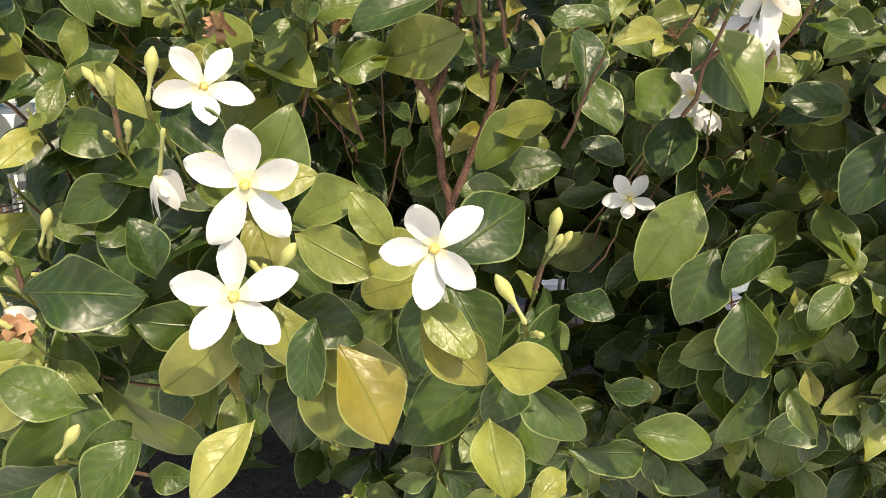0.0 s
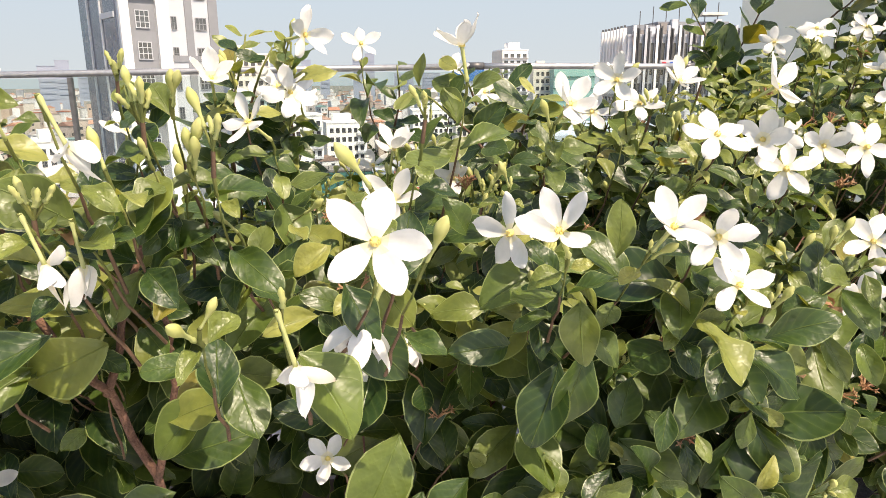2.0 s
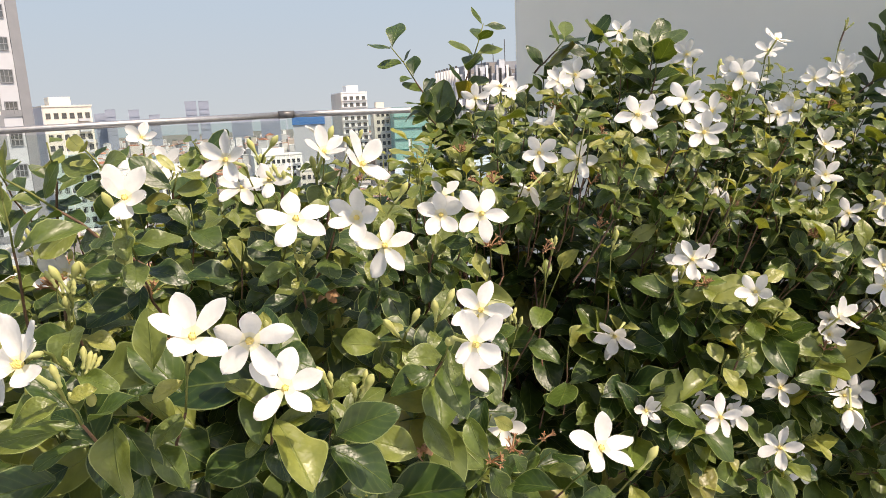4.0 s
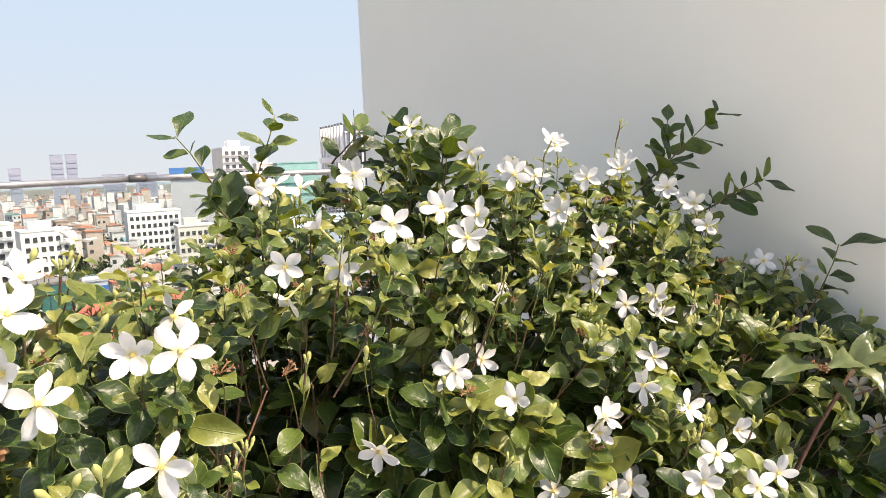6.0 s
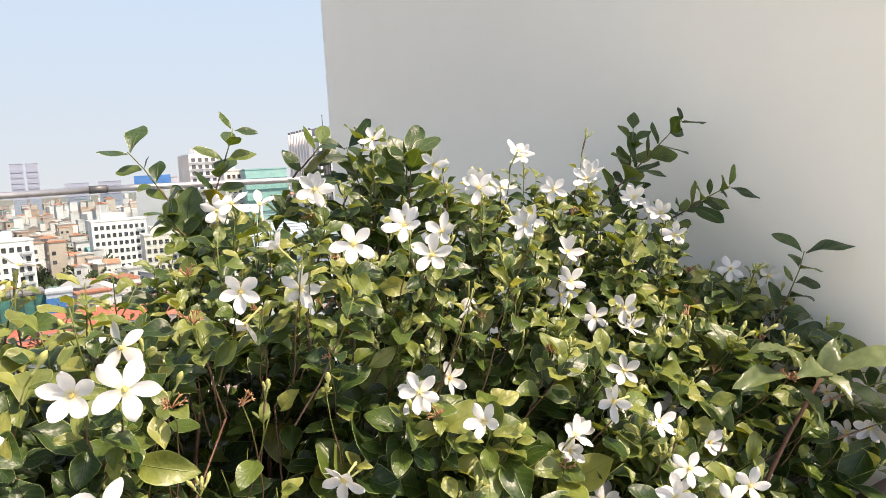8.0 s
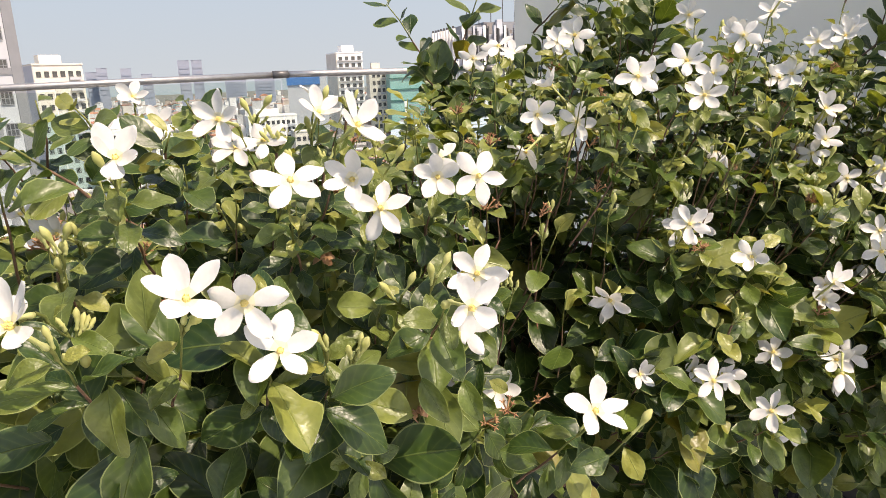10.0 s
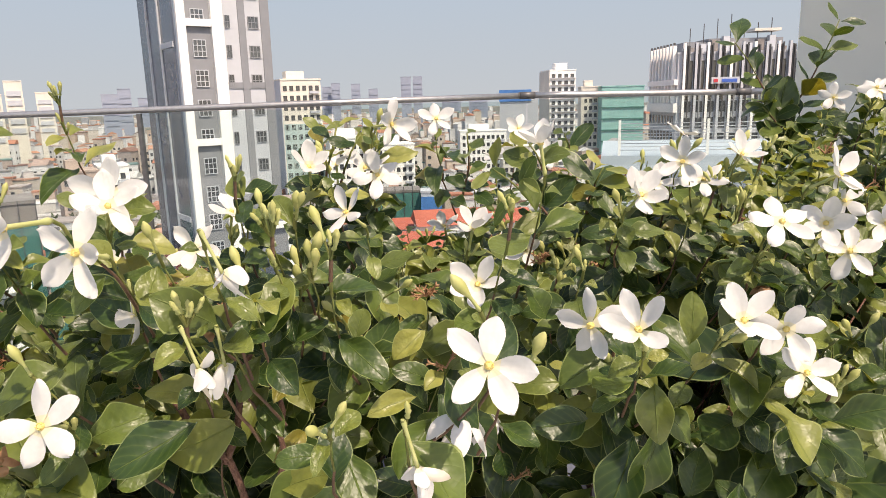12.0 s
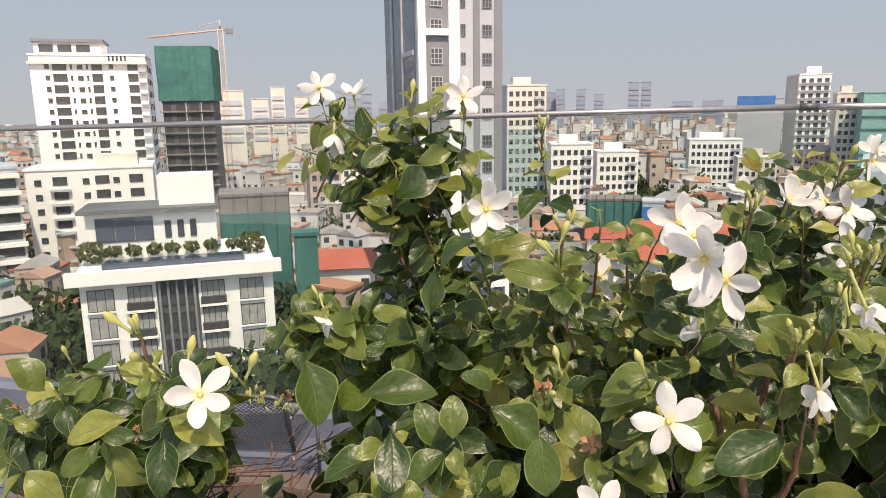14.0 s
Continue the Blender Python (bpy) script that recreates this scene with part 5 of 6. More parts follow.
flower(0.992, 0.633, 1.164, (-0.85, -0.35, 0.39), 65, 0.99)
flower(1.126, 0.693, 1.109, (-0.99, 0.09, -0.08), 58, 1.04)
flower(1.088, 0.661, 1.080, (-0.58, -0.65, 0.49), 43, 1.05)
flower(1.075, 0.667, 1.063, (-0.51, -0.49, 0.70), 15, 1.04)
flower(1.177, 0.706, 1.002, (-0.86, -0.31, 0.40), 25, 1.05)
flower(1.027, 0.591, 0.915, (-0.56, -0.80, 0.18), 15, 0.96)
flower(0.732, 0.618, 0.930, (-0.91, 0.06, -0.42), 52, 0.95, 'side')
flower(0.740, 0.567, 0.868, (-0.16, -0.94, 0.30), 69, 0.90)
flower(0.818, 0.576, 0.852, (-0.35, -0.85, 0.39), 68, 0.94)
flower(0.864, 0.574, 0.837, (-0.31, -0.92, 0.23), 16, 1.04)
flower(0.906, 0.550, 0.867, (-0.70, -0.41, 0.59), 6, 1.03)
flower(1.058, 0.581, 0.822, (-0.75, -0.45, 0.49), 6, 1.00)
flower(0.993, 0.591, 0.729, (-0.38, -0.87, 0.30), 16, 0.95)
flower(0.502, 0.441, 1.043, (-0.51, -0.78, 0.37), 11, 1.00)
flower(0.464, 0.366, 1.047, (0.25, -0.97, 0.05), 49, 1.02)
flower(0.503, 0.532, 0.932, (-0.01, -0.36, -0.93), 42, 0.99, 'side')
flower(0.424, 0.462, 1.113, (-0.61, -0.76, 0.23), 10, 1.01)
flower(0.440, 0.456, 1.093, (-0.38, -0.70, 0.60), 69, 0.99)
flower(0.285, 0.461, 1.138, (0.14, -0.83, 0.54), 47, 1.02)
flower(0.306, 0.826, 1.139, (0.10, -0.76, 0.64), 53, 1.00)
flower(0.368, 0.641, 1.124, (-0.23, -0.75, 0.62), 9, 1.04)
flower(0.383, 0.573, 1.133, (-0.25, -0.64, 0.72), 41, 0.98)
flower(0.484, 0.854, 1.158, (0.27, -0.16, 0.95), 59, 1.02)
flower(0.435, 0.609, 1.151, (0.17, -0.67, 0.72), 67, 1.04)
flower(0.114, 0.584, 1.188, (0.66, -0.75, 0.10), 13, 1.04)
flower(0.177, 0.543, 1.104, (0.16, -0.39, 0.91), 49, 0.95)
flower(0.170, 0.461, 1.079, (-0.21, -0.76, 0.62), 22, 1.04)
flower(-0.053, 0.297, 1.158, (-0.43, -0.90, 0.02), 14, 1.02, 'cup')
flower(-0.048, 0.395, 1.152, (0.36, -0.64, 0.68), 11, 0.94)
flower(-0.038, 0.327, 1.140, (-0.23, -0.93, 0.30), 13, 1.01)
flower(-0.035, 0.506, 1.103, (-0.20, -0.77, 0.61), 23, 1.04)
flower(0.173, 0.781, 1.063, (-0.18, -0.55, 0.82), 50, 0.97)
flower(0.250, 0.876, 1.131, (0.05, -0.04, 1.00), 10, 0.99)
flower(0.217, 0.474, 1.175, (-0.16, -0.04, 0.99), 20, 0.99)
flower(0.047, 0.560, 1.156, (0.06, -0.71, 0.70), 61, 0.96)
flower(0.226, 0.377, 1.074, (-0.76, -0.65, 0.07), 63, 1.03)
flower(-0.326, 0.255, 1.078, (0.52, -0.68, 0.51), 52, 0.96)
flower(0.090, 0.612, 1.149, (0.15, -0.50, 0.85), 29, 1.04)
flower(0.695, 0.793, 1.209, (-0.36, -0.68, 0.64), 52, 1.01)
flower(0.915, 0.858, 1.281, (-0.48, -0.46, 0.74), 39, 0.94)
flower(1.240, 0.684, 1.180, (-0.77, -0.64, -0.02), 46, 0.97)
flower(1.272, 0.664, 1.155, (-0.81, -0.29, 0.52), 61, 1.02)
flower(1.266, 0.636, 1.125, (-0.82, -0.40, 0.42), 71, 0.94)
flower(1.087, 0.521, 0.930, (-0.05, -0.89, 0.46), 5, 1.00)
flower(1.047, 0.467, 0.870, (-0.70, -0.50, 0.51), 8, 1.06)
flower(1.093, 0.484, 0.884, (-0.46, -0.67, 0.58), 33, 0.96)
flower(1.043, 0.446, 0.779, (-0.39, -0.90, 0.18), 32, 0.96)
flower(0.487, 0.430, 1.008, (-0.07, -0.99, 0.11), 10, 0.95)
flower(0.800, 0.583, 1.014, (-0.81, -0.42, 0.42), 57, 1.01)
flower(-0.400, 0.618, 1.261, (0.36, -0.89, 0.28), 55, 0.99)
flower(-0.372, 0.644, 1.253, (-0.14, -0.19, 0.97), 62, 0.99)
flower(-0.368, 0.574, 1.213, (0.13, -0.45, -0.88), 55, 0.95, 'side')
flower(0.101, 0.589, 1.145, (0.02, -0.85, 0.52), 47, 1.02)
flower(0.079, 0.497, 1.128, (-0.59, -0.56, 0.59), 33, 0.95)
flower(0.162, 0.718, 1.188, (0.02, -0.84, 0.54), 67, 0.95)
flower(-0.108, 0.548, 1.086, (0.45, -0.82, 0.37), 23, 1.02)
flower(1.075, 0.486, 0.861, (-0.49, -0.74, 0.47), 58, 0.95)
flower(1.019, 0.546, 0.845, (-0.75, -0.52, 0.41), 53, 1.01)
flower(1.159, 0.452, 0.855, (-0.68, -0.55, 0.48), 22, 1.02)
flower(1.122, 0.452, 0.848, (-0.47, -0.81, 0.36), 50, 0.98)
flower(0.945, 0.595, 0.842, (-0.52, -0.56, 0.65), 5, 1.00)
flower(1.215, 0.603, 0.895, (-0.79, -0.40, 0.46), 42, 1.05)
flower(1.442, 0.455, 0.850, (-0.95, -0.19, 0.23), 63, 1.04)
flower(1.445, 0.487, 0.834, (-1.00, -0.05, 0.07), 14, 1.01)
flower(1.388, 0.631, 1.062, (-0.49, -0.76, 0.43), 53, 1.02)
flower(1.443, 0.604, 1.047, (-0.69, -0.72, -0.06), 18, 1.04)
flower(1.444, 0.462, 0.904, (-0.98, 0.17, 0.12), 22, 0.96)
flower(0.985, 0.719, 1.215, (-0.77, -0.60, 0.22), 56, 1.05)
flower(1.085, 0.662, 1.119, (-0.28, -0.72, 0.63), 39, 1.02)
flower(0.842, 0.902, 1.220, (-0.02, -0.88, 0.47), 61, 0.94)
flower(0.658, 0.656, 1.098, (-0.79, -0.12, -0.61), 29, 1.00)
flower(1.099, 0.583, 0.975, (-0.61, -0.61, 0.52), 67, 0.97)
flower(0.960, 0.527, 0.945, (0.03, -0.69, 0.73), 14, 1.01)
flower(-0.055, 0.417, 1.157, (0.32, -0.91, 0.25), 11, 1.01)
flower(0.350, 0.542, 1.153, (-0.59, -0.77, 0.26), 9, 1.00)
flower(0.543, 0.614, 1.104, (-0.68, -0.65, 0.34), 44, 1.02)
flower(0.146, 0.338, 1.040, (-0.38, -0.08, -0.92), 4, 1.03, 'side')
flower(0.177, 0.473, 0.975, (0.05, -0.50, -0.86), 8, 0.73, 'side')
flower(0.053, 0.779, 1.138, (0.03, -0.15, 0.99), 13, 1.03)
flower(0.100, 0.729, 1.136, (-0.11, -0.64, 0.76), 50, 1.00)
flower(-0.025, 0.593, 1.117, (0.18, -0.30, 0.94), 62, 0.98)
flower(0.283, 0.901, 1.168, (0.01, -0.85, 0.53), 23, 0.99)
flower(0.976, 0.527, 0.853, (-0.70, -0.48, 0.53), 57, 1.00)
flower(0.564, 0.541, 0.900, (-0.29, -0.92, 0.25), 26, 0.97)
flower(0.155, 0.440, 0.987, (0.15, -0.69, 0.71), 20, 0.97)
flower(0.702, 0.883, 1.198, (-0.42, -0.86, 0.28), 3, 0.96)
flower(0.747, 0.854, 1.203, (-0.04, -0.43, 0.90), 2, 0.99)
flower(0.827, 0.875, 1.217, (-0.33, -0.82, 0.47), 30, 0.99)
flower(1.055, 0.755, 1.205, (-0.42, -0.70, 0.57), 28, 0.97)
flower(0.927, 0.801, 1.173, (-0.47, -0.88, 0.11), 14, 0.98)
flower(1.079, 0.732, 1.158, (-0.30, -0.93, 0.20), 35, 1.06)
flower(1.280, 0.722, 1.180, (-0.36, -0.39, 0.85), 62, 0.97)
flower(1.298, 0.705, 1.153, (-0.86, -0.40, 0.32), 44, 0.98)
flower(1.100, 0.705, 1.063, (-0.96, -0.26, -0.05), 0, 0.95)
flower(1.120, 0.650, 1.029, (-0.46, -0.83, 0.32), 61, 0.95)
flower(0.888, 0.656, 0.994, (0.12, -0.98, 0.16), 61, 0.98)
flower(1.099, 0.601, 0.929, (-0.29, -0.36, -0.89), 48, 0.98, 'side')
flower(1.447, 0.517, 0.884, (-0.96, -0.16, 0.24), 37, 0.96)
flower(1.439, 0.574, 0.907, (-0.67, -0.36, 0.65), 68, 1.02)
flower(0.720, 0.592, 0.945, (-0.80, -0.45, -0.40), 49, 1.04)
flower(1.159, 0.506, 0.890, (-0.43, -0.81, 0.40), 53, 0.99)
flower(1.430, 0.590, 0.976, (-0.98, 0.12, 0.15), 21, 1.00)
flower(0.962, 0.714, 1.071, (-0.04, -0.01, -1.00), 62, 0.95, 'side')
flower(1.188, 0.727, 1.209, (-0.70, -0.38, 0.61), 11, 1.03)
flower(1.158, 0.622, 1.012, (-0.12, -0.51, 0.85), 7, 1.05)
flower(1.211, 0.741, 1.217, (-0.41, -0.58, 0.71), 42, 1.06)
flower(1.135, 0.806, 1.247, (-0.42, -0.33, 0.84), 13, 0.98)
flower(1.139, 0.616, 1.043, (-0.93, -0.12, 0.34), 26, 0.97)
flower(0.972, 0.548, 0.918, (-0.44, -0.84, 0.32), 1, 0.95)
flower(0.931, 0.485, 0.863, (-0.45, -0.45, -0.77), 65, 0.99, 'side')
flower(0.832, 0.480, 0.845, (-0.73, -0.10, 0.68), 68, 1.03)
flower(0.775, 0.500, 0.881, (-0.23, -0.96, 0.13), 14, 1.01)
wilted_flower(0.120, 0.267, 1.043, 51)
wilted_flower(0.017, 0.322, 1.072, 102)
wilted_flower(-0.041, 0.397, 1.078, 130)
wilted_flower(0.035, 0.316, 1.121, 43)
wilted_flower(-0.327, 0.446, 1.055, 55)
wilted_flower(-0.111, 0.280, 0.956, 238)
wilted_flower(-0.187, 0.286, 0.885, 204)
wilted_flower(1.201, 0.604, 1.015, 114)
wilted_flower(0.918, 0.654, 1.064, 348)
wilted_flower(0.022, 0.344, 1.064, 315)
bud(0.034, 0.243, 0.943, 1.1, 55)
bud(-0.112, 0.290, 1.011, 1.1, 328)
bud(-0.167, 0.292, 0.938, 1.0, 248)
bud(0.138, 0.285, 1.129, 1.1, 342)
bud(0.177, 0.291, 1.098, 1.2, 358)
bud(0.085, 0.295, 1.069, .8, 177)
bud(-0.145, 0.473, 1.053, .9, 206)
bud(0.054, 0.572, 1.174, .9, 308)
bud(-0.202, 0.437, 1.102, .9, 338)
bud(-0.113, 0.201, 0.894, .9, 228)
bud(-0.049, 0.255, 0.945, 1.1, 56)
bud(0.067, 0.426, 1.080, 1, 149)
bud(0.242, 0.466, 1.099, 1, 304)
bud(0.039, 0.377, 1.159, .85, 227)
bud(0.063, 0.374, 1.157, .9, 194)
bud(0.071, 0.372, 1.134, 1.2, 105)
bud(0.029, 0.352, 1.132, 1, 59)
bud(-0.021, 0.374, 1.143, 1, 276)
bud(-0.082, 0.342, 1.088, 1, 3)
bud(-0.278, 0.549, 1.260, 1.1, 237)
bud(0.396, 0.613, 1.164, 1.1, 153)
bud(0.456, 0.443, 1.047, 1, 329)
bud(0.379, 0.396, 1.036, 1, 39)
bud(0.575, 0.345, 0.964, 1.1, 174)
bud(0.479, 0.436, 1.059, 1, 177)
bud(-0.136, 0.410, 1.063, 1, 98)
bud(-0.131, 0.430, 1.152, 1.2, 248)
bud(0.051, 0.414, 1.118, 1.1, 36)
bud(-0.347, 0.283, 1.099, 1.1, 282)
bud(-0.310, 0.290, 1.089, 1.1, 351)
bud(0.242, 0.579, 1.081, 1, 186)
bud(0.446, 0.621, 1.169, 1.1, 216)
bud(0.401, 0.489, 1.096, 1, 331)
dried_flower(0.411, 0.520, 1.048, 34)
dried_flower(0.471, 0.435, 0.998, 310)
dried_flower(-0.054, 0.381, 1.025, 265)
dried_flower(0.007, 0.366, 1.088, 109)
dried_flower(-0.146, 0.231, 0.914, 127)
dried_flower(0.500, 0.476, 0.978, 179)
dried_flower(0.941, 0.666, 1.060, 31)
dried_flower(-0.143, 0.383, 1.043, 171)
dried_flower(-0.108, 0.360, 1.017, 120)
dried_flower(0.455, 0.442, 0.949, 220)
bud_cluster(0.046, 0.371, 1.136, 5)
bud_cluster(0.077, 0.370, 1.122, 4)
bud_cluster(0.005, 0.340, 1.097, 5)
bud_cluster(-0.134, 0.440, 1.142, 4)
bud_cluster(0.185, 0.411, 1.133, 4)
bud_cluster(0.401, 0.407, 1.006, 5)
bud_cluster(0.255, 0.417, 1.044, 5)
bud_cluster(0.462, 0.621, 1.148, 5)
bud_cluster(1.371, 0.582, 1.062, 5)
bud_cluster(1.122, 0.673, 1.118, 5)
bud_cluster(0.933, 0.677, 1.016, 5)
bud_cluster(1.242, 0.600, 1.003, 5)
bud_cluster(1.140, 0.473, 0.905, 6)
bud_cluster(1.193, 0.732, 1.266, 4)
bud_cluster(1.078, 0.512, 0.888, 5)
bud_cluster(1.449, 0.521, 0.917, 4)
bud_cluster(0.910, 0.823, 1.137, 5)
bud_cluster(1.021, 0.645, 1.079, 5)
bud_cluster(0.582, 0.562, 0.984, 5)
bud_cluster(0.835, 0.541, 0.914, 5)
bud_cluster(1.101, 0.509, 0.906, 5)
bud_cluster(0.392, 0.571, 1.124, 5)
bud_cluster(0.239, 0.508, 1.071, 5)
bud_cluster(0.433, 0.596, 1.104, 5)
bud_cluster(0.657, 0.611, 1.034, 5)
bud_cluster(-0.167, 0.622, 1.210, 5)
bud_cluster(0.004, 0.484, 1.155, 5)
bud_cluster(-0.377, 0.276, 1.101, 5)
bud_cluster(-0.127, 0.284, 0.991, 3)
bud_cluster(-0.156, 0.249, 0.933, 3)
bud_cluster(0.053, 0.274, 0.939, 4)


# single leaves that stand out, base to tip, and taller sprigs
def leaf_at(base, tip, normal, age):
    base, tip = Vector(base), Vector(tip)
    mid = (base + tip) / 2
    add_leaf(shrub_of(mid.x), base, tip - base, Vector(normal), (tip - base).length, True, 1 if age == "young" else 0)
    CLEAR.append((mid, (Vector((max(-0.05, min(0.45, mid.x * 0.75 + 0.03)), 0.0, 1.17)) - mid).normalized()))


def sprig(base, tip, nodes, size, fresh=True):
    base, tip = Vector(base), Vector(tip)
    d = tip - base
    size *= 1.0 if fresh else 1.3
    twig(tip, d, d.length * 1.15, nodes + 1, size * 1.1, 0.0011, 0.6 if fresh else 0.0, slender=True)
    twig(base + d * 0.1, Vector((hr.uniform(-0.3, 0.3), -0.4, 1)), 0.12, 5, size, 0.0009, 0.0, slender=True)


leaf_at((0.031, 0.206, 0.909), (0.034, 0.184, 0.892), (0.02, -0.50, 0.87), 'young')
leaf_at((-0.027, 0.240, 0.913), (-0.001, 0.216, 0.891), (0.33, -0.49, 0.81), 'mid')
leaf_at((-0.036, 0.239, 0.925), (-0.039, 0.216, 0.905), (-0.16, -0.58, 0.80), 'dark')
leaf_at((0.004, 0.234, 0.938), (0.023, 0.215, 0.930), (0.14, -0.81, 0.58), 'young')
leaf_at((0.030, 0.230, 0.916), (0.057, 0.217, 0.920), (-0.12, -0.73, 0.68), 'young')
leaf_at((0.004, 0.240, 0.928), (0.027, 0.219, 0.913), (0.04, -0.86, 0.51), 'mid')
leaf_at((-0.050, 0.203, 0.903), (-0.068, 0.181, 0.888), (0.06, -0.44, 0.89), 'young')
leaf_at((-0.086, 0.195, 0.898), (-0.102, 0.176, 0.888), (0.11, -0.64, 0.76), 'mid')
leaf_at((0.096, 0.296, 0.865), (0.114, 0.284, 0.872), (-0.15, -0.89, 0.44), 'mid')
leaf_at((0.110, 0.289, 0.848), (0.146, 0.276, 0.852), (0.01, -0.79, 0.61), 'dark')
leaf_at((0.065, 0.276, 0.922), (0.081, 0.262, 0.925), (0.24, -0.75, 0.62), 'mid')
leaf_at((0.180, 0.409, 0.901), (0.159, 0.379, 0.865), (0.06, -0.71, 0.70), 'old')
leaf_at((0.199, 0.398, 0.876), (0.202, 0.367, 0.836), (-0.52, -0.49, 0.69), 'mid')
leaf_at((0.168, 0.431, 0.930), (0.141, 0.396, 0.882), (0.12, -0.82, 0.55), 'dark')
leaf_at((0.132, 0.407, 1.005), (0.105, 0.382, 0.981), (-0.33, -0.93, 0.17), 'mid')
leaf_at((0.033, 0.402, 0.966), (0.067, 0.394, 0.983), (-0.37, -0.81, 0.46), 'young')
leaf_at((-0.027, 0.397, 1.008), (0.009, 0.388, 1.022), (-0.37, -0.88, 0.29), 'young')
leaf_at((-0.010, 0.255, 0.951), (-0.023, 0.248, 0.972), (-0.06, -0.77, 0.63), 'young')
leaf_at((-0.050, 0.267, 0.953), (-0.026, 0.259, 0.971), (0.01, -0.76, 0.65), 'young')
leaf_at((-0.047, 0.260, 0.951), (-0.019, 0.243, 0.944), (-0.28, -0.86, 0.43), 'young')
leaf_at((-0.119, 0.312, 0.986), (-0.087, 0.292, 0.973), (0.59, -0.79, 0.19), 'dark')
leaf_at((-0.108, 0.265, 0.924), (-0.113, 0.261, 0.950), (0.49, -0.66, 0.57), 'mid')
leaf_at((-0.156, 0.252, 0.920), (-0.113, 0.242, 0.930), (0.03, -0.89, 0.46), 'dark')
leaf_at((-0.113, 0.211, 0.897), (-0.138, 0.201, 0.910), (0.56, -0.51, 0.65), 'dark')
leaf_at((-0.025, 0.387, 1.010), (-0.053, 0.367, 0.999), (0.51, -0.79, 0.33), 'dark')
leaf_at((0.137, 0.395, 1.028), (0.166, 0.368, 0.998), (-0.39, -0.76, 0.52), 'mid')
leaf_at((0.155, 0.451, 0.979), (0.141, 0.419, 0.938), (-0.50, -0.64, 0.58), 'dark')
leaf_at((0.023, 0.413, 1.019), (0.040, 0.394, 1.010), (0.19, -0.83, 0.53), 'old')
leaf_at((0.045, 0.361, 0.946), (0.020, 0.346, 0.945), (-0.32, -0.78, 0.54), 'old')
leaf_at((0.119, 0.427, 0.946), (0.093, 0.417, 0.961), (0.12, -0.75, 0.65), 'mid')
leaf_at((0.263, 0.403, 0.887), (0.240, 0.379, 0.866), (-0.40, -0.77, 0.49), 'dark')
leaf_at((0.222, 0.359, 0.834), (0.227, 0.337, 0.815), (-0.58, -0.70, 0.43), 'mid')
leaf_at((0.064, 0.224, 0.874), (0.054, 0.209, 0.874), (0.00, -0.61, 0.79), 'young')
leaf_at((0.122, 0.395, 1.027), (0.094, 0.380, 1.029), (-0.60, -0.71, 0.38), 'young')
leaf_at((-0.204, 0.366, 1.013), (-0.176, 0.350, 1.011), (0.35, -0.83, 0.42), 'mid')
leaf_at((-0.166, 0.306, 0.972), (-0.136, 0.294, 0.980), (0.61, -0.69, 0.39), 'mid')
leaf_at((0.271, 0.388, 1.030), (0.265, 0.368, 1.000), (-0.53, -0.76, 0.37), 'young')
leaf_at((0.292, 0.388, 1.054), (0.294, 0.381, 1.087), (-0.22, -0.92, 0.33), 'young')
leaf_at((0.381, 0.393, 0.989), (0.413, 0.368, 0.976), (-0.18, -0.59, 0.78), 'mid')
leaf_at((0.281, 0.399, 0.993), (0.261, 0.379, 0.952), (0.11, -0.81, 0.58), 'dark')
leaf_at((0.240, 0.430, 0.993), (0.208, 0.422, 0.986), (-0.32, -0.77, 0.56), 'dark')
leaf_at((0.136, 0.345, 1.061), (0.151, 0.322, 1.039), (0.16, -0.60, 0.78), 'mid')
leaf_at((0.115, 0.323, 1.035), (0.144, 0.296, 1.013), (0.52, -0.65, 0.55), 'mid')
leaf_at((0.212, 0.432, 1.061), (0.203, 0.425, 1.086), (0.22, -0.91, 0.36), 'mid')
leaf_at((0.255, 0.621, 1.108), (0.277, 0.608, 1.137), (-0.14, -0.96, 0.26), 'dark')
leaf_at((0.351, 0.430, 1.025), (0.292, 0.432, 1.031), (0.20, -0.70, 0.69), 'dark')
leaf_at((0.327, 0.380, 0.962), (0.315, 0.364, 0.944), (-0.22, -0.84, 0.49), 'mid')
leaf_at((0.447, 0.409, 0.989), (0.451, 0.387, 0.966), (-0.49, -0.49, 0.72), 'young')
leaf_at((0.477, 0.410, 0.981), (0.475, 0.391, 0.961), (-0.49, -0.50, 0.71), 'mid')
leaf_at((0.351, 0.389, 0.938), (0.352, 0.372, 0.928), (-0.09, -0.58, 0.81), 'young')
leaf_at((-0.297, 0.535, 1.203), (-0.319, 0.512, 1.191), (0.22, -0.94, 0.24), 'dark')
leaf_at((-0.362, 0.239, 1.067), (-0.387, 0.218, 1.067), (0.51, -0.48, 0.71), 'young')
leaf_at((-0.324, 0.217, 1.070), (-0.314, 0.200, 1.047), (0.33, -0.49, 0.81), 'mid')
leaf_at((-0.224, 0.290, 1.050), (-0.215, 0.271, 1.021), (0.25, -0.75, 0.61), 'mid')
leaf_at((-0.136, 0.291, 1.054), (-0.131, 0.272, 1.028), (-0.13, -0.71, 0.69), 'mid')
leaf_at((0.004, 0.343, 1.043), (-0.033, 0.317, 1.029), (0.07, -0.64, 0.77), 'dark')
leaf_at((-0.068, 0.363, 1.069), (-0.099, 0.340, 1.065), (-0.14, -0.70, 0.70), 'old')
leaf_at((-0.174, 0.352, 1.041), (-0.139, 0.343, 1.027), (0.28, -0.66, 0.70), 'old')
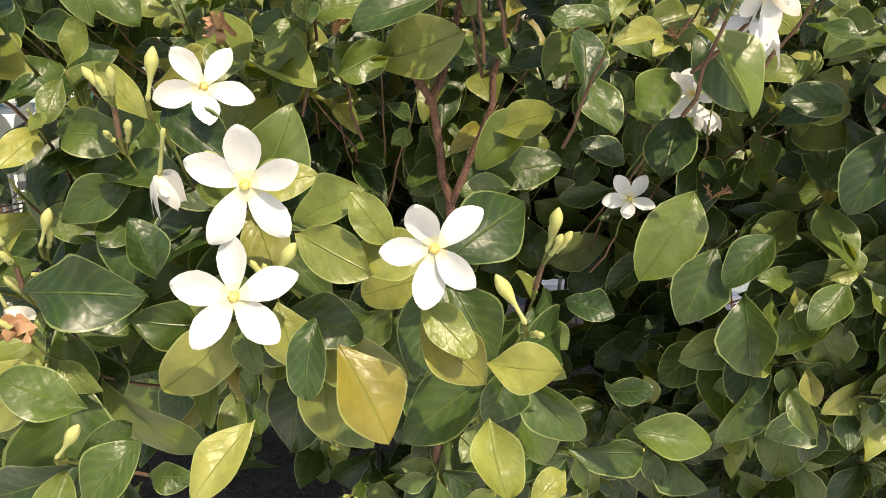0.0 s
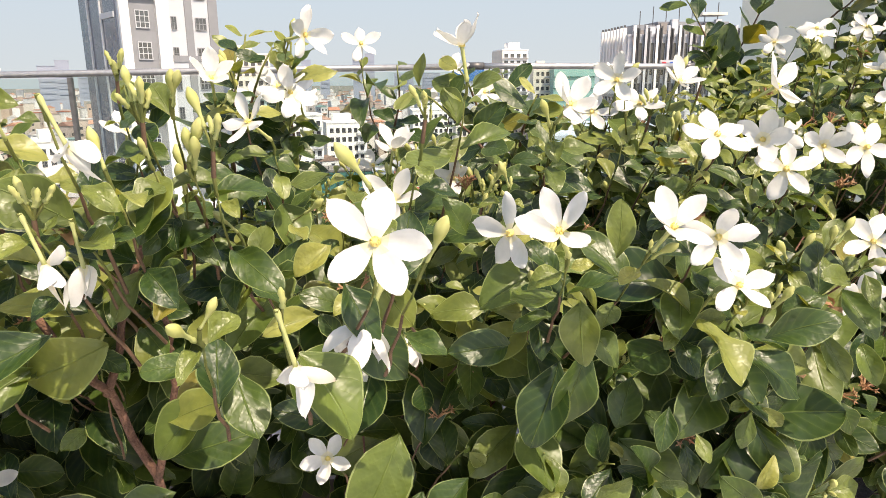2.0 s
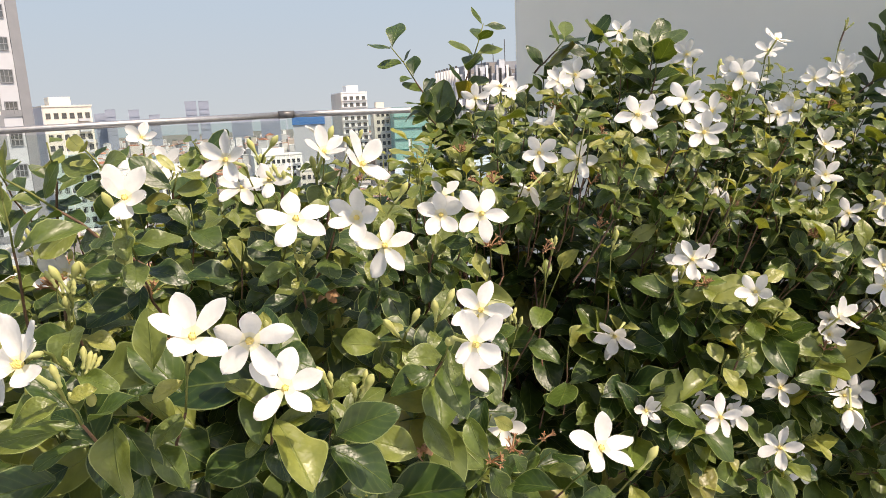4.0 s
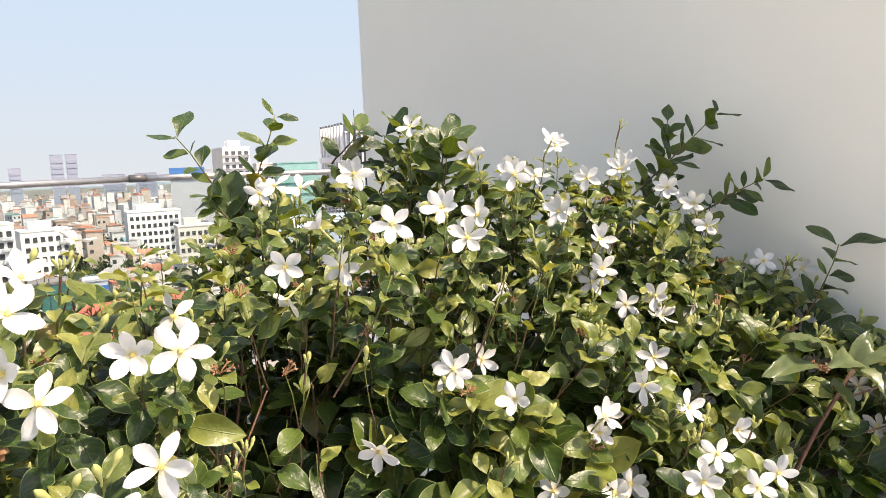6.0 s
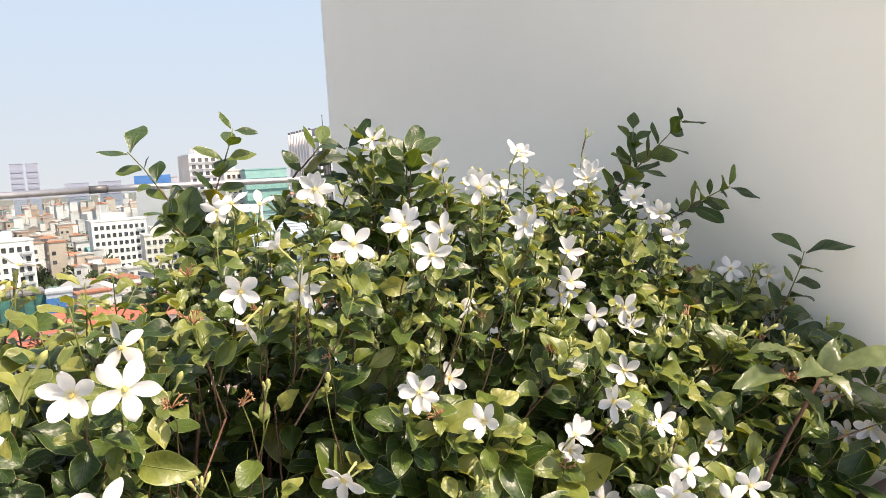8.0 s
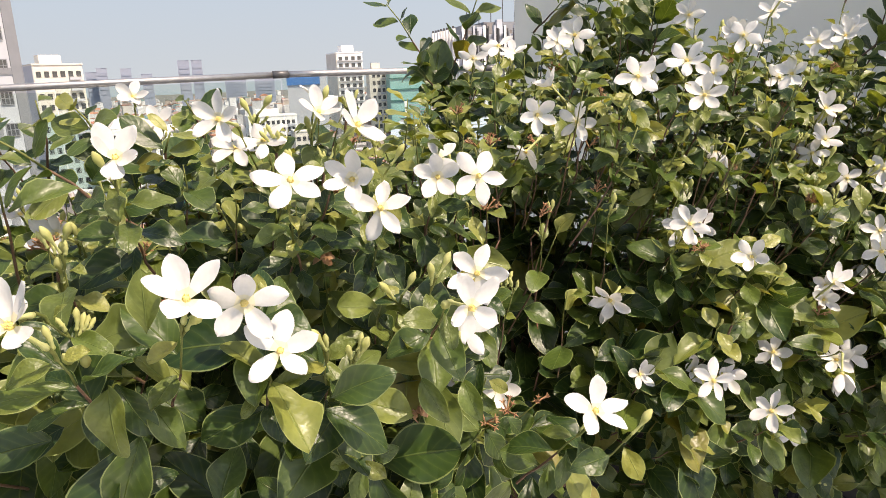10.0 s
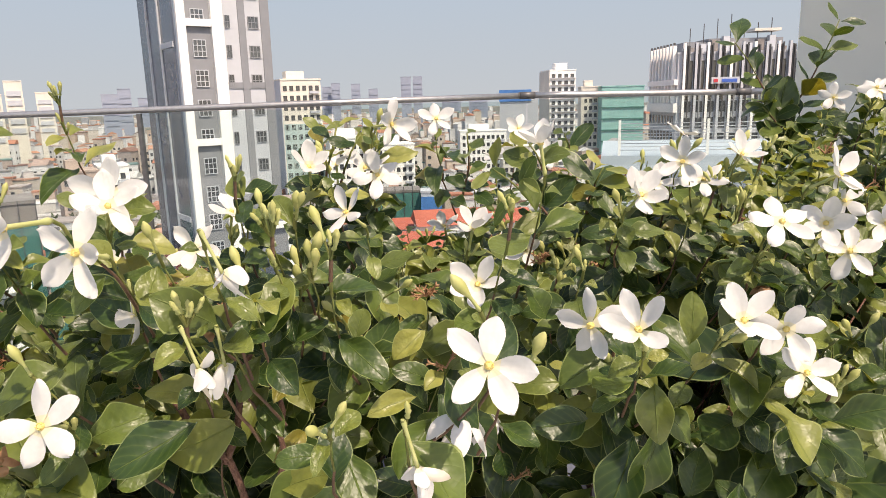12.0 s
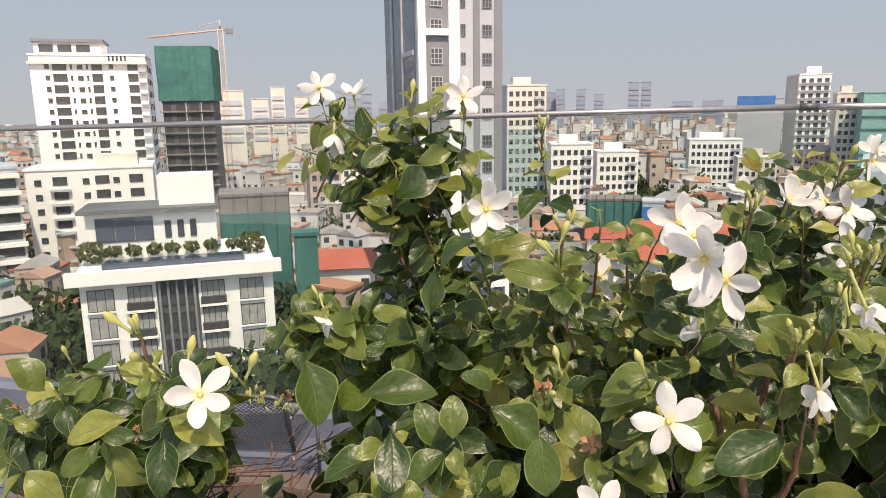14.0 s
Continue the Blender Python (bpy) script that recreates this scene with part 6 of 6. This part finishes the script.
leaf_at((-0.265, 0.352, 1.042), (-0.214, 0.351, 1.052), (0.42, -0.54, 0.73), 'dark')
leaf_at((-0.295, 0.330, 1.073), (-0.274, 0.313, 1.040), (0.59, -0.61, 0.53), 'dark')
leaf_at((-0.174, 0.355, 1.052), (-0.186, 0.340, 1.069), (-0.10, -0.60, 0.80), 'dark')
leaf_at((-0.285, 0.508, 1.160), (-0.248, 0.507, 1.186), (0.23, -0.81, 0.54), 'mid')
leaf_at((-0.267, 0.518, 1.190), (-0.239, 0.512, 1.200), (0.34, -0.82, 0.45), 'young')
leaf_at((-0.352, 0.261, 1.059), (-0.317, 0.253, 1.052), (0.53, -0.60, 0.60), 'young')
leaf_at((-0.424, 0.247, 1.076), (-0.432, 0.235, 1.098), (0.65, -0.45, 0.61), 'young')
leaf_at((0.016, 0.356, 1.092), (-0.008, 0.340, 1.114), (-0.03, -0.95, 0.31), 'young')
leaf_at((-0.131, 0.429, 1.109), (-0.170, 0.408, 1.125), (0.04, -0.93, 0.36), 'dark')
leaf_at((0.078, 0.372, 1.008), (0.089, 0.348, 0.978), (0.22, -0.90, 0.38), 'mid')
leaf_at((0.014, 0.382, 1.022), (-0.029, 0.367, 1.005), (0.23, -0.93, 0.28), 'young')
leaf_at((0.153, 0.376, 1.052), (0.171, 0.354, 1.031), (-0.42, -0.86, 0.29), 'young')
leaf_at((0.267, 0.409, 0.984), (0.246, 0.384, 0.938), (-0.45, -0.74, 0.50), 'dark')
leaf_at((0.062, 0.407, 0.979), (0.022, 0.390, 0.955), (0.02, -0.73, 0.68), 'mid')
leaf_at((0.029, 0.419, 0.933), (0.075, 0.405, 0.952), (-0.15, -0.87, 0.47), 'old')
leaf_at((-0.042, 0.385, 1.013), (-0.051, 0.368, 1.002), (0.24, -0.84, 0.50), 'mid')
leaf_at((0.027, 0.410, 1.054), (0.011, 0.392, 1.035), (-0.15, -0.86, 0.48), 'young')
leaf_at((0.130, 0.422, 1.061), (0.110, 0.407, 1.050), (-0.44, -0.87, 0.20), 'young')
leaf_at((0.271, 0.418, 1.018), (0.284, 0.395, 0.995), (-0.30, -0.77, 0.56), 'mid')
leaf_at((0.236, 0.415, 0.994), (0.198, 0.404, 0.995), (0.14, -0.79, 0.60), 'dark')
leaf_at((-0.014, 0.410, 0.961), (-0.020, 0.395, 0.958), (0.47, -0.70, 0.54), 'mid')
leaf_at((0.207, 0.396, 0.916), (0.178, 0.378, 0.893), (-0.41, -0.60, 0.68), 'old')
leaf_at((0.899, 0.702, 1.046), (0.888, 0.683, 1.015), (-0.24, -0.69, 0.69), 'mid')
leaf_at((0.790, 0.667, 1.025), (0.813, 0.645, 1.042), (-0.73, -0.67, 0.14), 'young')
leaf_at((0.497, 0.428, 0.982), (0.479, 0.415, 0.959), (-0.47, -0.61, 0.64), 'mid')
leaf_at((0.439, 0.406, 0.966), (0.409, 0.408, 0.985), (-0.34, -0.57, 0.75), 'young')
leaf_at((0.381, 0.374, 1.005), (0.408, 0.352, 1.027), (-0.20, -0.84, 0.50), 'dark')
leaf_at((0.287, 0.416, 1.003), (0.300, 0.392, 0.992), (-0.06, -0.73, 0.68), 'mid')
leaf_at((0.617, 0.591, 0.952), (0.640, 0.564, 0.945), (-0.00, -0.67, 0.74), 'mid')
leaf_at((0.676, 0.626, 1.016), (0.685, 0.612, 1.038), (-0.62, -0.60, 0.50), 'young')
leaf_at((1.327, 0.596, 0.881), (1.375, 0.545, 0.875), (-0.60, -0.41, 0.69), 'mid')
leaf_at((1.390, 0.545, 0.820), (1.336, 0.554, 0.754), (-0.67, -0.48, 0.57), 'dark')
leaf_at((1.462, 0.460, 0.828), (1.408, 0.471, 0.764), (-0.85, -0.25, 0.47), 'dark')
leaf_at((1.337, 0.594, 0.914), (1.275, 0.625, 0.961), (-0.71, -0.34, 0.61), 'mid')
leaf_at((1.466, 0.620, 0.863), (1.433, 0.618, 0.806), (-0.88, -0.35, 0.33), 'mid')
leaf_at((1.440, 0.532, 0.882), (1.468, 0.487, 0.819), (-0.63, -0.45, 0.63), 'dark')
leaf_at((1.433, 0.464, 0.884), (1.466, 0.418, 0.840), (-0.69, -0.34, 0.64), 'dark')
leaf_at((1.441, 0.540, 0.862), (1.378, 0.555, 0.786), (-0.79, -0.34, 0.51), 'dark')
leaf_at((1.446, 0.508, 0.835), (1.419, 0.500, 0.767), (-0.59, -0.33, 0.73), 'dark')
leaf_at((0.538, 0.566, 1.023), (0.567, 0.529, 1.018), (-0.45, -0.76, 0.47), 'young')
leaf_at((0.826, 0.699, 1.103), (0.846, 0.669, 1.110), (-0.41, -0.87, 0.29), 'young')
leaf_at((0.917, 0.726, 1.043), (0.907, 0.710, 1.007), (-0.45, -0.79, 0.41), 'young')
leaf_at((0.855, 0.692, 1.020), (0.797, 0.711, 1.000), (-0.25, -0.93, 0.26), 'young')
leaf_at((1.287, 0.645, 1.039), (1.285, 0.624, 1.001), (-0.70, -0.43, 0.57), 'mid')
sprig((0.715, 0.971, 1.151), (0.626, 1.010, 1.280), 5, 1.1, False)
sprig((0.709, 0.976, 1.160), (0.756, 0.966, 1.306), 6, 1.1, False)
sprig((0.704, 0.976, 1.152), (0.658, 0.979, 1.187), 3, 1.0, False)
sprig((0.950, 0.933, 1.135), (0.919, 0.952, 1.275), 5, 1.05, False)
sprig((0.947, 0.941, 1.170), (0.968, 0.935, 1.283), 5, 1.0, False)
sprig((0.960, 0.823, 1.151), (0.951, 0.826, 1.256), 4, 1.1, False)
sprig((0.839, 0.942, 1.240), (0.864, 0.919, 1.278), 4, 1.0, False)
sprig((1.338, 0.826, 1.167), (1.437, 0.753, 1.294), 6, 1.0, False)
sprig((1.409, 0.840, 1.174), (1.409, 0.832, 1.287), 5, 1.0, False)
sprig((1.402, 0.568, 0.941), (1.434, 0.544, 1.090), 6, 1.1, False)
sprig((1.374, 0.725, 1.144), (1.437, 0.664, 1.184), 5, 1.0, False)
sprig((0.960, 0.843, 1.194), (0.952, 0.833, 1.260), 4, 1.0, False)
sprig((0.936, 0.978, 1.177), (0.951, 0.958, 1.278), 4, 1.0, False)
sprig((1.364, 0.490, 0.892), (1.436, 0.423, 0.930), 5, 0.85, False)
sprig((1.385, 0.469, 0.845), (1.437, 0.414, 0.880), 5, 0.85, False)
sprig((-0.251, 0.579, 1.101), (-0.335, 0.566, 1.240), 8, 1.0)
sprig((-0.264, 0.568, 1.164), (-0.267, 0.564, 1.249), 6, 1.0)
sprig((-0.297, 0.605, 1.177), (-0.380, 0.576, 1.235), 6, .9)
sprig((-0.302, 0.601, 1.166), (-0.406, 0.563, 1.202), 6, .9)
sprig((-0.294, 0.531, 1.120), (-0.289, 0.524, 1.184), 5, 1.0)
sprig((-0.107, 0.521, 1.057), (-0.109, 0.519, 1.152), 6, .7)
sprig((-0.079, 0.532, 1.076), (-0.086, 0.522, 1.138), 5, .7)
sprig((0.086, 0.615, 1.083), (0.102, 0.619, 1.185), 6, .8)
sprig((0.035, 0.606, 1.079), (0.068, 0.608, 1.190), 7, .7)
sprig((-0.290, 0.594, 1.124), (-0.296, 0.598, 1.249), 7, .8)
sprig((0.211, 0.793, 1.096), (0.202, 0.788, 1.170), 5, .8)
sprig((0.028, 0.685, 1.074), (0.049, 0.686, 1.183), 7, .8)
sprig((0.281, 0.575, 1.084), (0.200, 0.588, 1.148), 6, .9)
sprig((0.358, 0.883, 1.122), (0.338, 0.876, 1.162), 4, .9)
sprig((0.043, 0.609, 1.093), (0.088, 0.607, 1.180), 7, .8)
sprig((0.285, 0.661, 1.107), (0.247, 0.660, 1.164), 6, .8)
sprig((0.300, 0.657, 1.097), (0.317, 0.646, 1.140), 5, 1.0)
sprig((0.005, 0.514, 1.115), (0.002, 0.504, 1.151), 5, .7)


# plant with broad quilted leaves between the hedge and the wall
def quilted_leaf(parent, base, tip, normal, half, arch, seed):
    base, tip = Vector(base), Vector(tip)
    ln = (tip - base).length
    r = random.Random(seed)
    ph, fold = r.uniform(0, 6), r.uniform(-0.15, 0.25)
    nu, nv = 17, 9
    pts = []
    for i in range(nu):
        u = 0.4 * i / (nu - 1) + 0.6 * (0.5 - 0.5 * math.cos(math.pi * i / (nu - 1)))
        w = half * max(0.0, math.sin(math.pi * u ** 0.85)) ** 0.8 + 0.0006
        for j in range(nv):
            v = j / (nv - 1) * 2 - 1
            z = arch * math.sin(math.pi * u) + fold * abs(v) * w + 0.0040 * abs(math.sin(u * 19 - abs(v) * 2.6 + ph)) * abs(v) + 0.004 * math.sin(u * 6 + 2 * v + ph)
            pts.append((v * w * (1 + 0.02 * math.sin(u * 40)), u * ln, z))
    ob = shared("leaf", grid_mesh("leaf", pts, nu, nv, ROUGHLEAF), parent, Matrix())
    ob.matrix_basis = parent.matrix_basis.inverted() @ Matrix.Translation(base) @ frame_of(tip - base, Vector(normal))


broad = thing("broad_leaved_plant", "plant with broad quilted pale green leaves beside the wall", "plant", at=(1.29, 0.62, 0.42))
bm = bmesh.new()
tube(bm, [(0, 0, 0), (0.01, -0.05, 0.25), (0.03, -0.12, 0.44), (0.04, -0.16, 0.53)], [0.004, 0.0035, 0.003, 0.0022], 7)
part("stem", bm, BARK, broad, "thin brown stem")
for n, (p, q, nrm, half, arch) in enumerate((((1.33, 0.455, 0.948), (1.43, 0.39, 0.937), (0.0, -0.45, 0.9), 0.026, 0.030), ((1.325, 0.462, 0.95), (1.255, 0.455, 0.965), (0.0, -0.7, 0.7), 0.026, 0.014),
                                             ((1.30, 0.48, 0.962), (1.20, 0.48, 1.0), (0.1, -0.5, 0.85), 0.022, 0.012), ((1.27, 0.478, 0.955), (1.165, 0.48, 0.962), (0.0, -0.6, 0.8), 0.021, 0.014),
                                             ((1.32, 0.465, 0.95), (1.30, 0.41, 0.925), (0.0, -0.7, 0.6), 0.022, 0.012), ((1.33, 0.47, 0.945), (1.38, 0.47, 0.985), (-0.2, -0.7, 0.7), 0.018, 0.008),
                                             ((1.33, 0.46, 0.94), (1.395, 0.42, 0.90), (0.0, -0.7, 0.6), 0.019, 0.008), ((1.31, 0.48, 0.93), (1.27, 0.43, 0.895), (0.0, -0.8, 0.5), 0.018, 0.008))):
    quilted_leaf(broad, p, q, nrm, half * (0.8 if n == 0 else 0.62), arch, n)
    mid = (Vector(p) + Vector(q)) / 2
    CLEAR.append((mid, (Vector((0.49, 0.0, 1.23)) - mid).normalized()))

# the leafy column that rises over the low end of the hedge
for k in range(40):
    z = 0.98 + 0.235 * (k / 39)
    x = -0.24 - 0.085 * (k / 39) + hr.uniform(-0.034, 0.034) * (1.3 - 0.6 * k / 39)
    twig((x, 0.58 + hr.uniform(-0.045, 0.045), z), (hr.uniform(-0.9, 0.9), hr.uniform(-0.7, 0.2), 0.8), hr.uniform(0.07, 0.10), 5, 0.90 - 0.25 * (k / 39), 0.0009, 0.55)

# low shoots before the thin place at the low end
for q in ((-0.20, 0.29, 1.01), (-0.225, 0.31, 0.985), (-0.19, 0.31, 1.035), (-0.24, 0.33, 1.02), (-0.175, 0.30, 1.015), (-0.17, 0.295, 0.985), (-0.18, 0.29, 0.955), (-0.16, 0.31, 1.0), (-0.20, 0.33, 0.965)):
    twig(q, (hr.uniform(-0.5, 0.5), -0.6, 0.6), 0.09, 5, 0.95, 0.0009, 0.5)

# low front of the third shrub
for _ in range(34):
    x = hr.uniform(0.24, 0.46)
    twig((x, 0.40 + 0.25 * abs(x - 0.33) + hr.uniform(-0.02, 0.03), hr.uniform(0.80, 0.95)), (hr.uniform(-0.4, 0.4), -0.75, 0.55), hr.uniform(0.08, 0.12), 5, 1.0, 0.0008, 0.5)

# shoots that carry the flowers
for p, n in SHOOTS:
    k = shrub_of(p.x)
    radial = Vector((0, p.y - AXIS_Y - 0.05, p.z - AXIS_Z + 0.10)).normalized()
    axis = (n * 0.3 + radial * 0.8 + Vector((hr.uniform(-0.25, 0.25), -0.05, 0.30))).normalized()
    base = p - axis * 0.012
    tube(twig_bms[k], [base, (base + p) / 2 + n * -0.002, p], [0.0012, 0.0010, 0.0011], 5, 2, cap=False)
    cyme(k, base, axis, hr.choice((0, 0, 1, 2)))
    twig(base, axis, hr.uniform(0.08, 0.12), hr.choice((5, 6, 6)), 0.95, 0.0008, 0.5)

# bare brown-pink stalks of fallen flowers
OLD = random.Random(23)


def remnants(k, p, axis):
    if OLD.random() < 0.72:
        return
    for _ in range(OLD.choice((5, 7, 9))):
        d = (axis * 0.6 + Vector((OLD.uniform(-1, 1), OLD.uniform(-1, 0.6), OLD.uniform(-0.4, 0.8)))).normalized()
        e = p + d * OLD.uniform(0.006, 0.012)
        tube(twig_bms[k], [p, (p + e) / 2 + Vector((0, 0, 0.0008)), e], [0.0008, 0.0007, 0.0009], 4, 3, cap=False)
        side = d.orthogonal().normalized()
        for q in range(4):
            lobe = Matrix.Rotation(q * math.pi / 2, 3, d) @ side
            tube(twig_bms[k], [e, e + d * 0.0022 + lobe * 0.0012, e + d * 0.0034 + lobe * 0.0028], [0.0008, 0.0007, 0.0002], 4, 3, cap=False)


# shoots over the whole outside of the hedge, and shorter ones inside
def hedge_shoots(count, low, high, inside):
    for _ in range(count):
        x = hr.uniform(-0.72, 1.47)
        a = hr.choice((hr.uniform(-55, 60), hr.uniform(20, 100), hr.uniform(60, 140)))
        r = reach(x, a) * hr.uniform(low, high)
        ca, sa = math.cos(radians(a)), math.sin(radians(a))
        tip = Vector((x, AXIS_Y - r * ca, AXIS_Z + r * sa))
        if tip.z < 0.48 or (in_hollow(tip) and hr.random() < 0.85) or (not inside and 0.56 < x < 0.79 and a < 34 and hr.random() < 0.93):
            continue
        d = Vector((hr.uniform(-0.45, 0.45), -ca * 0.75, sa * 0.7 + 0.45)).normalized()
        root = (x * 0.9 + hr.uniform(-0.05, 0.05), AXIS_Y + hr.uniform(-0.12, 0.12), AXIS_Z - 0.02) if hr.random() < 0.2 else None
        twig(tip, d, hr.uniform(0.10, 0.17), hr.choice((5, 6, 7)), hr.uniform(0.9, 1.15), 0.0007, 0.0 if inside else 0.5, root)
        if not inside and hr.random() < (0.30 if x < 0.6 else 0.5):
            cyme(shrub_of(x), tip, d, hr.choice((1, 2, 3)))
        elif not inside and tip.z > 0.84:
            remnants(shrub_of(x), tip, d)
hedge_shoots(1060, 0.80, 1.03, False)
hedge_shoots(560, 0.40, 0.84, True)

# leafy backing deep behind the hollow between the third and fourth shrub
for _ in range(22):
    twig((hr.uniform(0.58, 0.80), hr.uniform(0.80, 0.95), hr.uniform(0.80, 1.04)), (hr.uniform(-0.6, 0.6), -0.6, 0.5), hr.uniform(0.08, 0.12), 5, 1.1, 0.0008, 0.0)

for _ in range(34):
    twig((hr.uniform(-0.14, 0.26), hr.uniform(0.60, 0.74), hr.uniform(0.66, 0.90)), (hr.uniform(-0.6, 0.6), -0.6, 0.5), hr.uniform(0.08, 0.12), 5, 1.15, 0.0008, 0.0)

# shoots that stand out of the top
for _ in range(46):
    x = hr.uniform(0.32, 1.44)
    a = hr.uniform(55, 110)
    r = reach(x, a) * hr.uniform(1.03, 1.13)
    twig((x, AXIS_Y - r * math.cos(radians(a)), AXIS_Z + r * math.sin(radians(a))), (hr.uniform(-0.5, 0.5), -0.15, 1.0), hr.uniform(0.12, 0.18), 6, 0.9, 0.0008, 0.55)

# main stems
def stem(*pts, r0=0.0036, r1=0.0022):
    p = [Vector(q) for q in pts]
    fine = []
    for a, b in zip(p, p[1:]):
        for i in range(4):
            fine.append(a.lerp(b, i / 4) + Vector((hr.uniform(-1, 1), hr.uniform(-1, 1), 0)) * 0.003)
    fine.append(p[-1])
    bm = bmesh.new()
    tube(bm, fine, [r0 + (r1 - r0) * i / (len(fine) - 1) for i in range(len(fine))], 8)
    k = shrub_of(p[0].x)
    ob = part("stem", bm, BARK, SHRUBS[k][2], "woody reddish-brown stem")
    ob.matrix_parent_inverse = SHRUBS[k][2].matrix_basis.inverted()
stem((0.02, 0.55, 0.42), (0.015, 0.46, 0.80), (0.013, 0.443, 0.91), (-0.005, 0.421, 0.977), (-0.03, 0.40, 1.04))
stem((0.013, 0.443, 0.905), (0.03, 0.43, 0.96), (0.035, 0.41, 1.03), r0=0.0027, r1=0.0017)
stem((-0.005, 0.421, 0.975), (0.012, 0.43, 1.03), (0.02, 0.45, 1.08), r0=0.0026, r1=0.0016)
for k in range(15):
    x = -0.36 + k * 0.12
    top_x = x + hr.uniform(-0.06, 0.06)
    a = hr.uniform(55, 105)
    r = reach(max(-0.6, min(1.4, top_x)), a) * 0.66
    stem((x, AXIS_Y + hr.uniform(-0.06, 0.06), 0.42), (x + hr.uniform(-0.03, 0.03), AXIS_Y + hr.uniform(-0.05, 0.05), 0.74),
         (top_x, AXIS_Y - r * math.cos(radians(a)), AXIS_Z + r * math.sin(radians(a))), r0=hr.uniform(0.004, 0.006), r1=0.002)

# a few more shoots deep behind the front of the third shrub
for _ in range(22):
    twig((hr.uniform(0.46, 0.64), hr.uniform(0.72, 0.86), hr.uniform(0.74, 0.96)), (hr.uniform(-0.6, 0.6), -0.6, 0.5), hr.uniform(0.08, 0.12), 5, 1.1, 0.0008, 0.0)
for _ in range(26):
    twig((hr.uniform(0.62, 0.80), hr.uniform(0.76, 0.92), hr.uniform(0.70, 0.86)), (hr.uniform(-0.6, 0.6), -0.6, 0.5), hr.uniform(0.08, 0.12), 5, 1.1, 0.0008, 0.0)

# dark leafy shoulder of the low end, beside the column
for _ in range(30):
    x = hr.uniform(-0.39, -0.24)
    twig((x, hr.uniform(0.44, 0.56), hr.uniform(1.0, 1.075) - 0.25 * max(0.0, -0.33 - x)), (hr.uniform(-0.7, 0.3), -0.5, 0.6), hr.uniform(0.07, 0.10), 5, 0.95, 0.0008, 0.0)

# write the twigs, the nearest leaves one by one, and the others joined
for k, (x0, x1, s) in enumerate(SHRUBS):
    ob = part("branchwork", twig_bms[k], [BARK, TWIG, SHOOT, DRIED], s, "thin brown twigs and green shoots")
    ob.matrix_parent_inverse = s.matrix_basis.inverted()
    ob["kind"] = "stuff"
    order = sorted(leaves[k], key=lambda l: math.hypot(l[1].translation.y, l[1].translation.z - 1.15))
    for shape, m, young in order[:300]:
        on_shrub("leaf", LEAF_MESHES[young][shape], k, m)
    rest = order[300:]
    pts = np.concatenate([LEAF_SHAPES[a] @ np.array(m.to_3x3()).T + np.array(m.translation) for a, m, _ in rest])
    n = len(rest)
    faces = (leaf_faces[None] + (np.arange(n) * NU * NV)[:, None, None]).reshape(-1, 4)
    me = bpy.data.meshes.new("foliage")
    me.vertices.add(len(pts))
    me.vertices.foreach_set("co", pts.astype(np.float32).ravel())
    me.loops.add(faces.size)
    me.loops.foreach_set("vertex_index", faces.astype(np.int32).ravel())
    me.polygons.add(len(faces))
    me.polygons.foreach_set("loop_start", np.arange(0, faces.size, 4, dtype=np.int32))
    me.update(calc_edges=True)
    layer = me.uv_layers.new(name="UVMap")
    layer.data.foreach_set("uv", leaf_uv[faces.ravel() % (NU * NV)].astype(np.float32).ravel())
    me.polygons.foreach_set("use_smooth", [True] * len(faces))
    me.materials.append(LEAVES)
    me.materials.append(LEAVES_YOUNG)
    me.polygons.foreach_set("material_index", np.repeat([y for _, _, y in rest], len(leaf_faces)).astype(np.int32))
    fo = new("foliage", me)
    fo.parent = s
    fo.matrix_parent_inverse = s.matrix_basis.inverted()
    tagged(fo, "glossy dark green pointed leaves", kind="stuff")
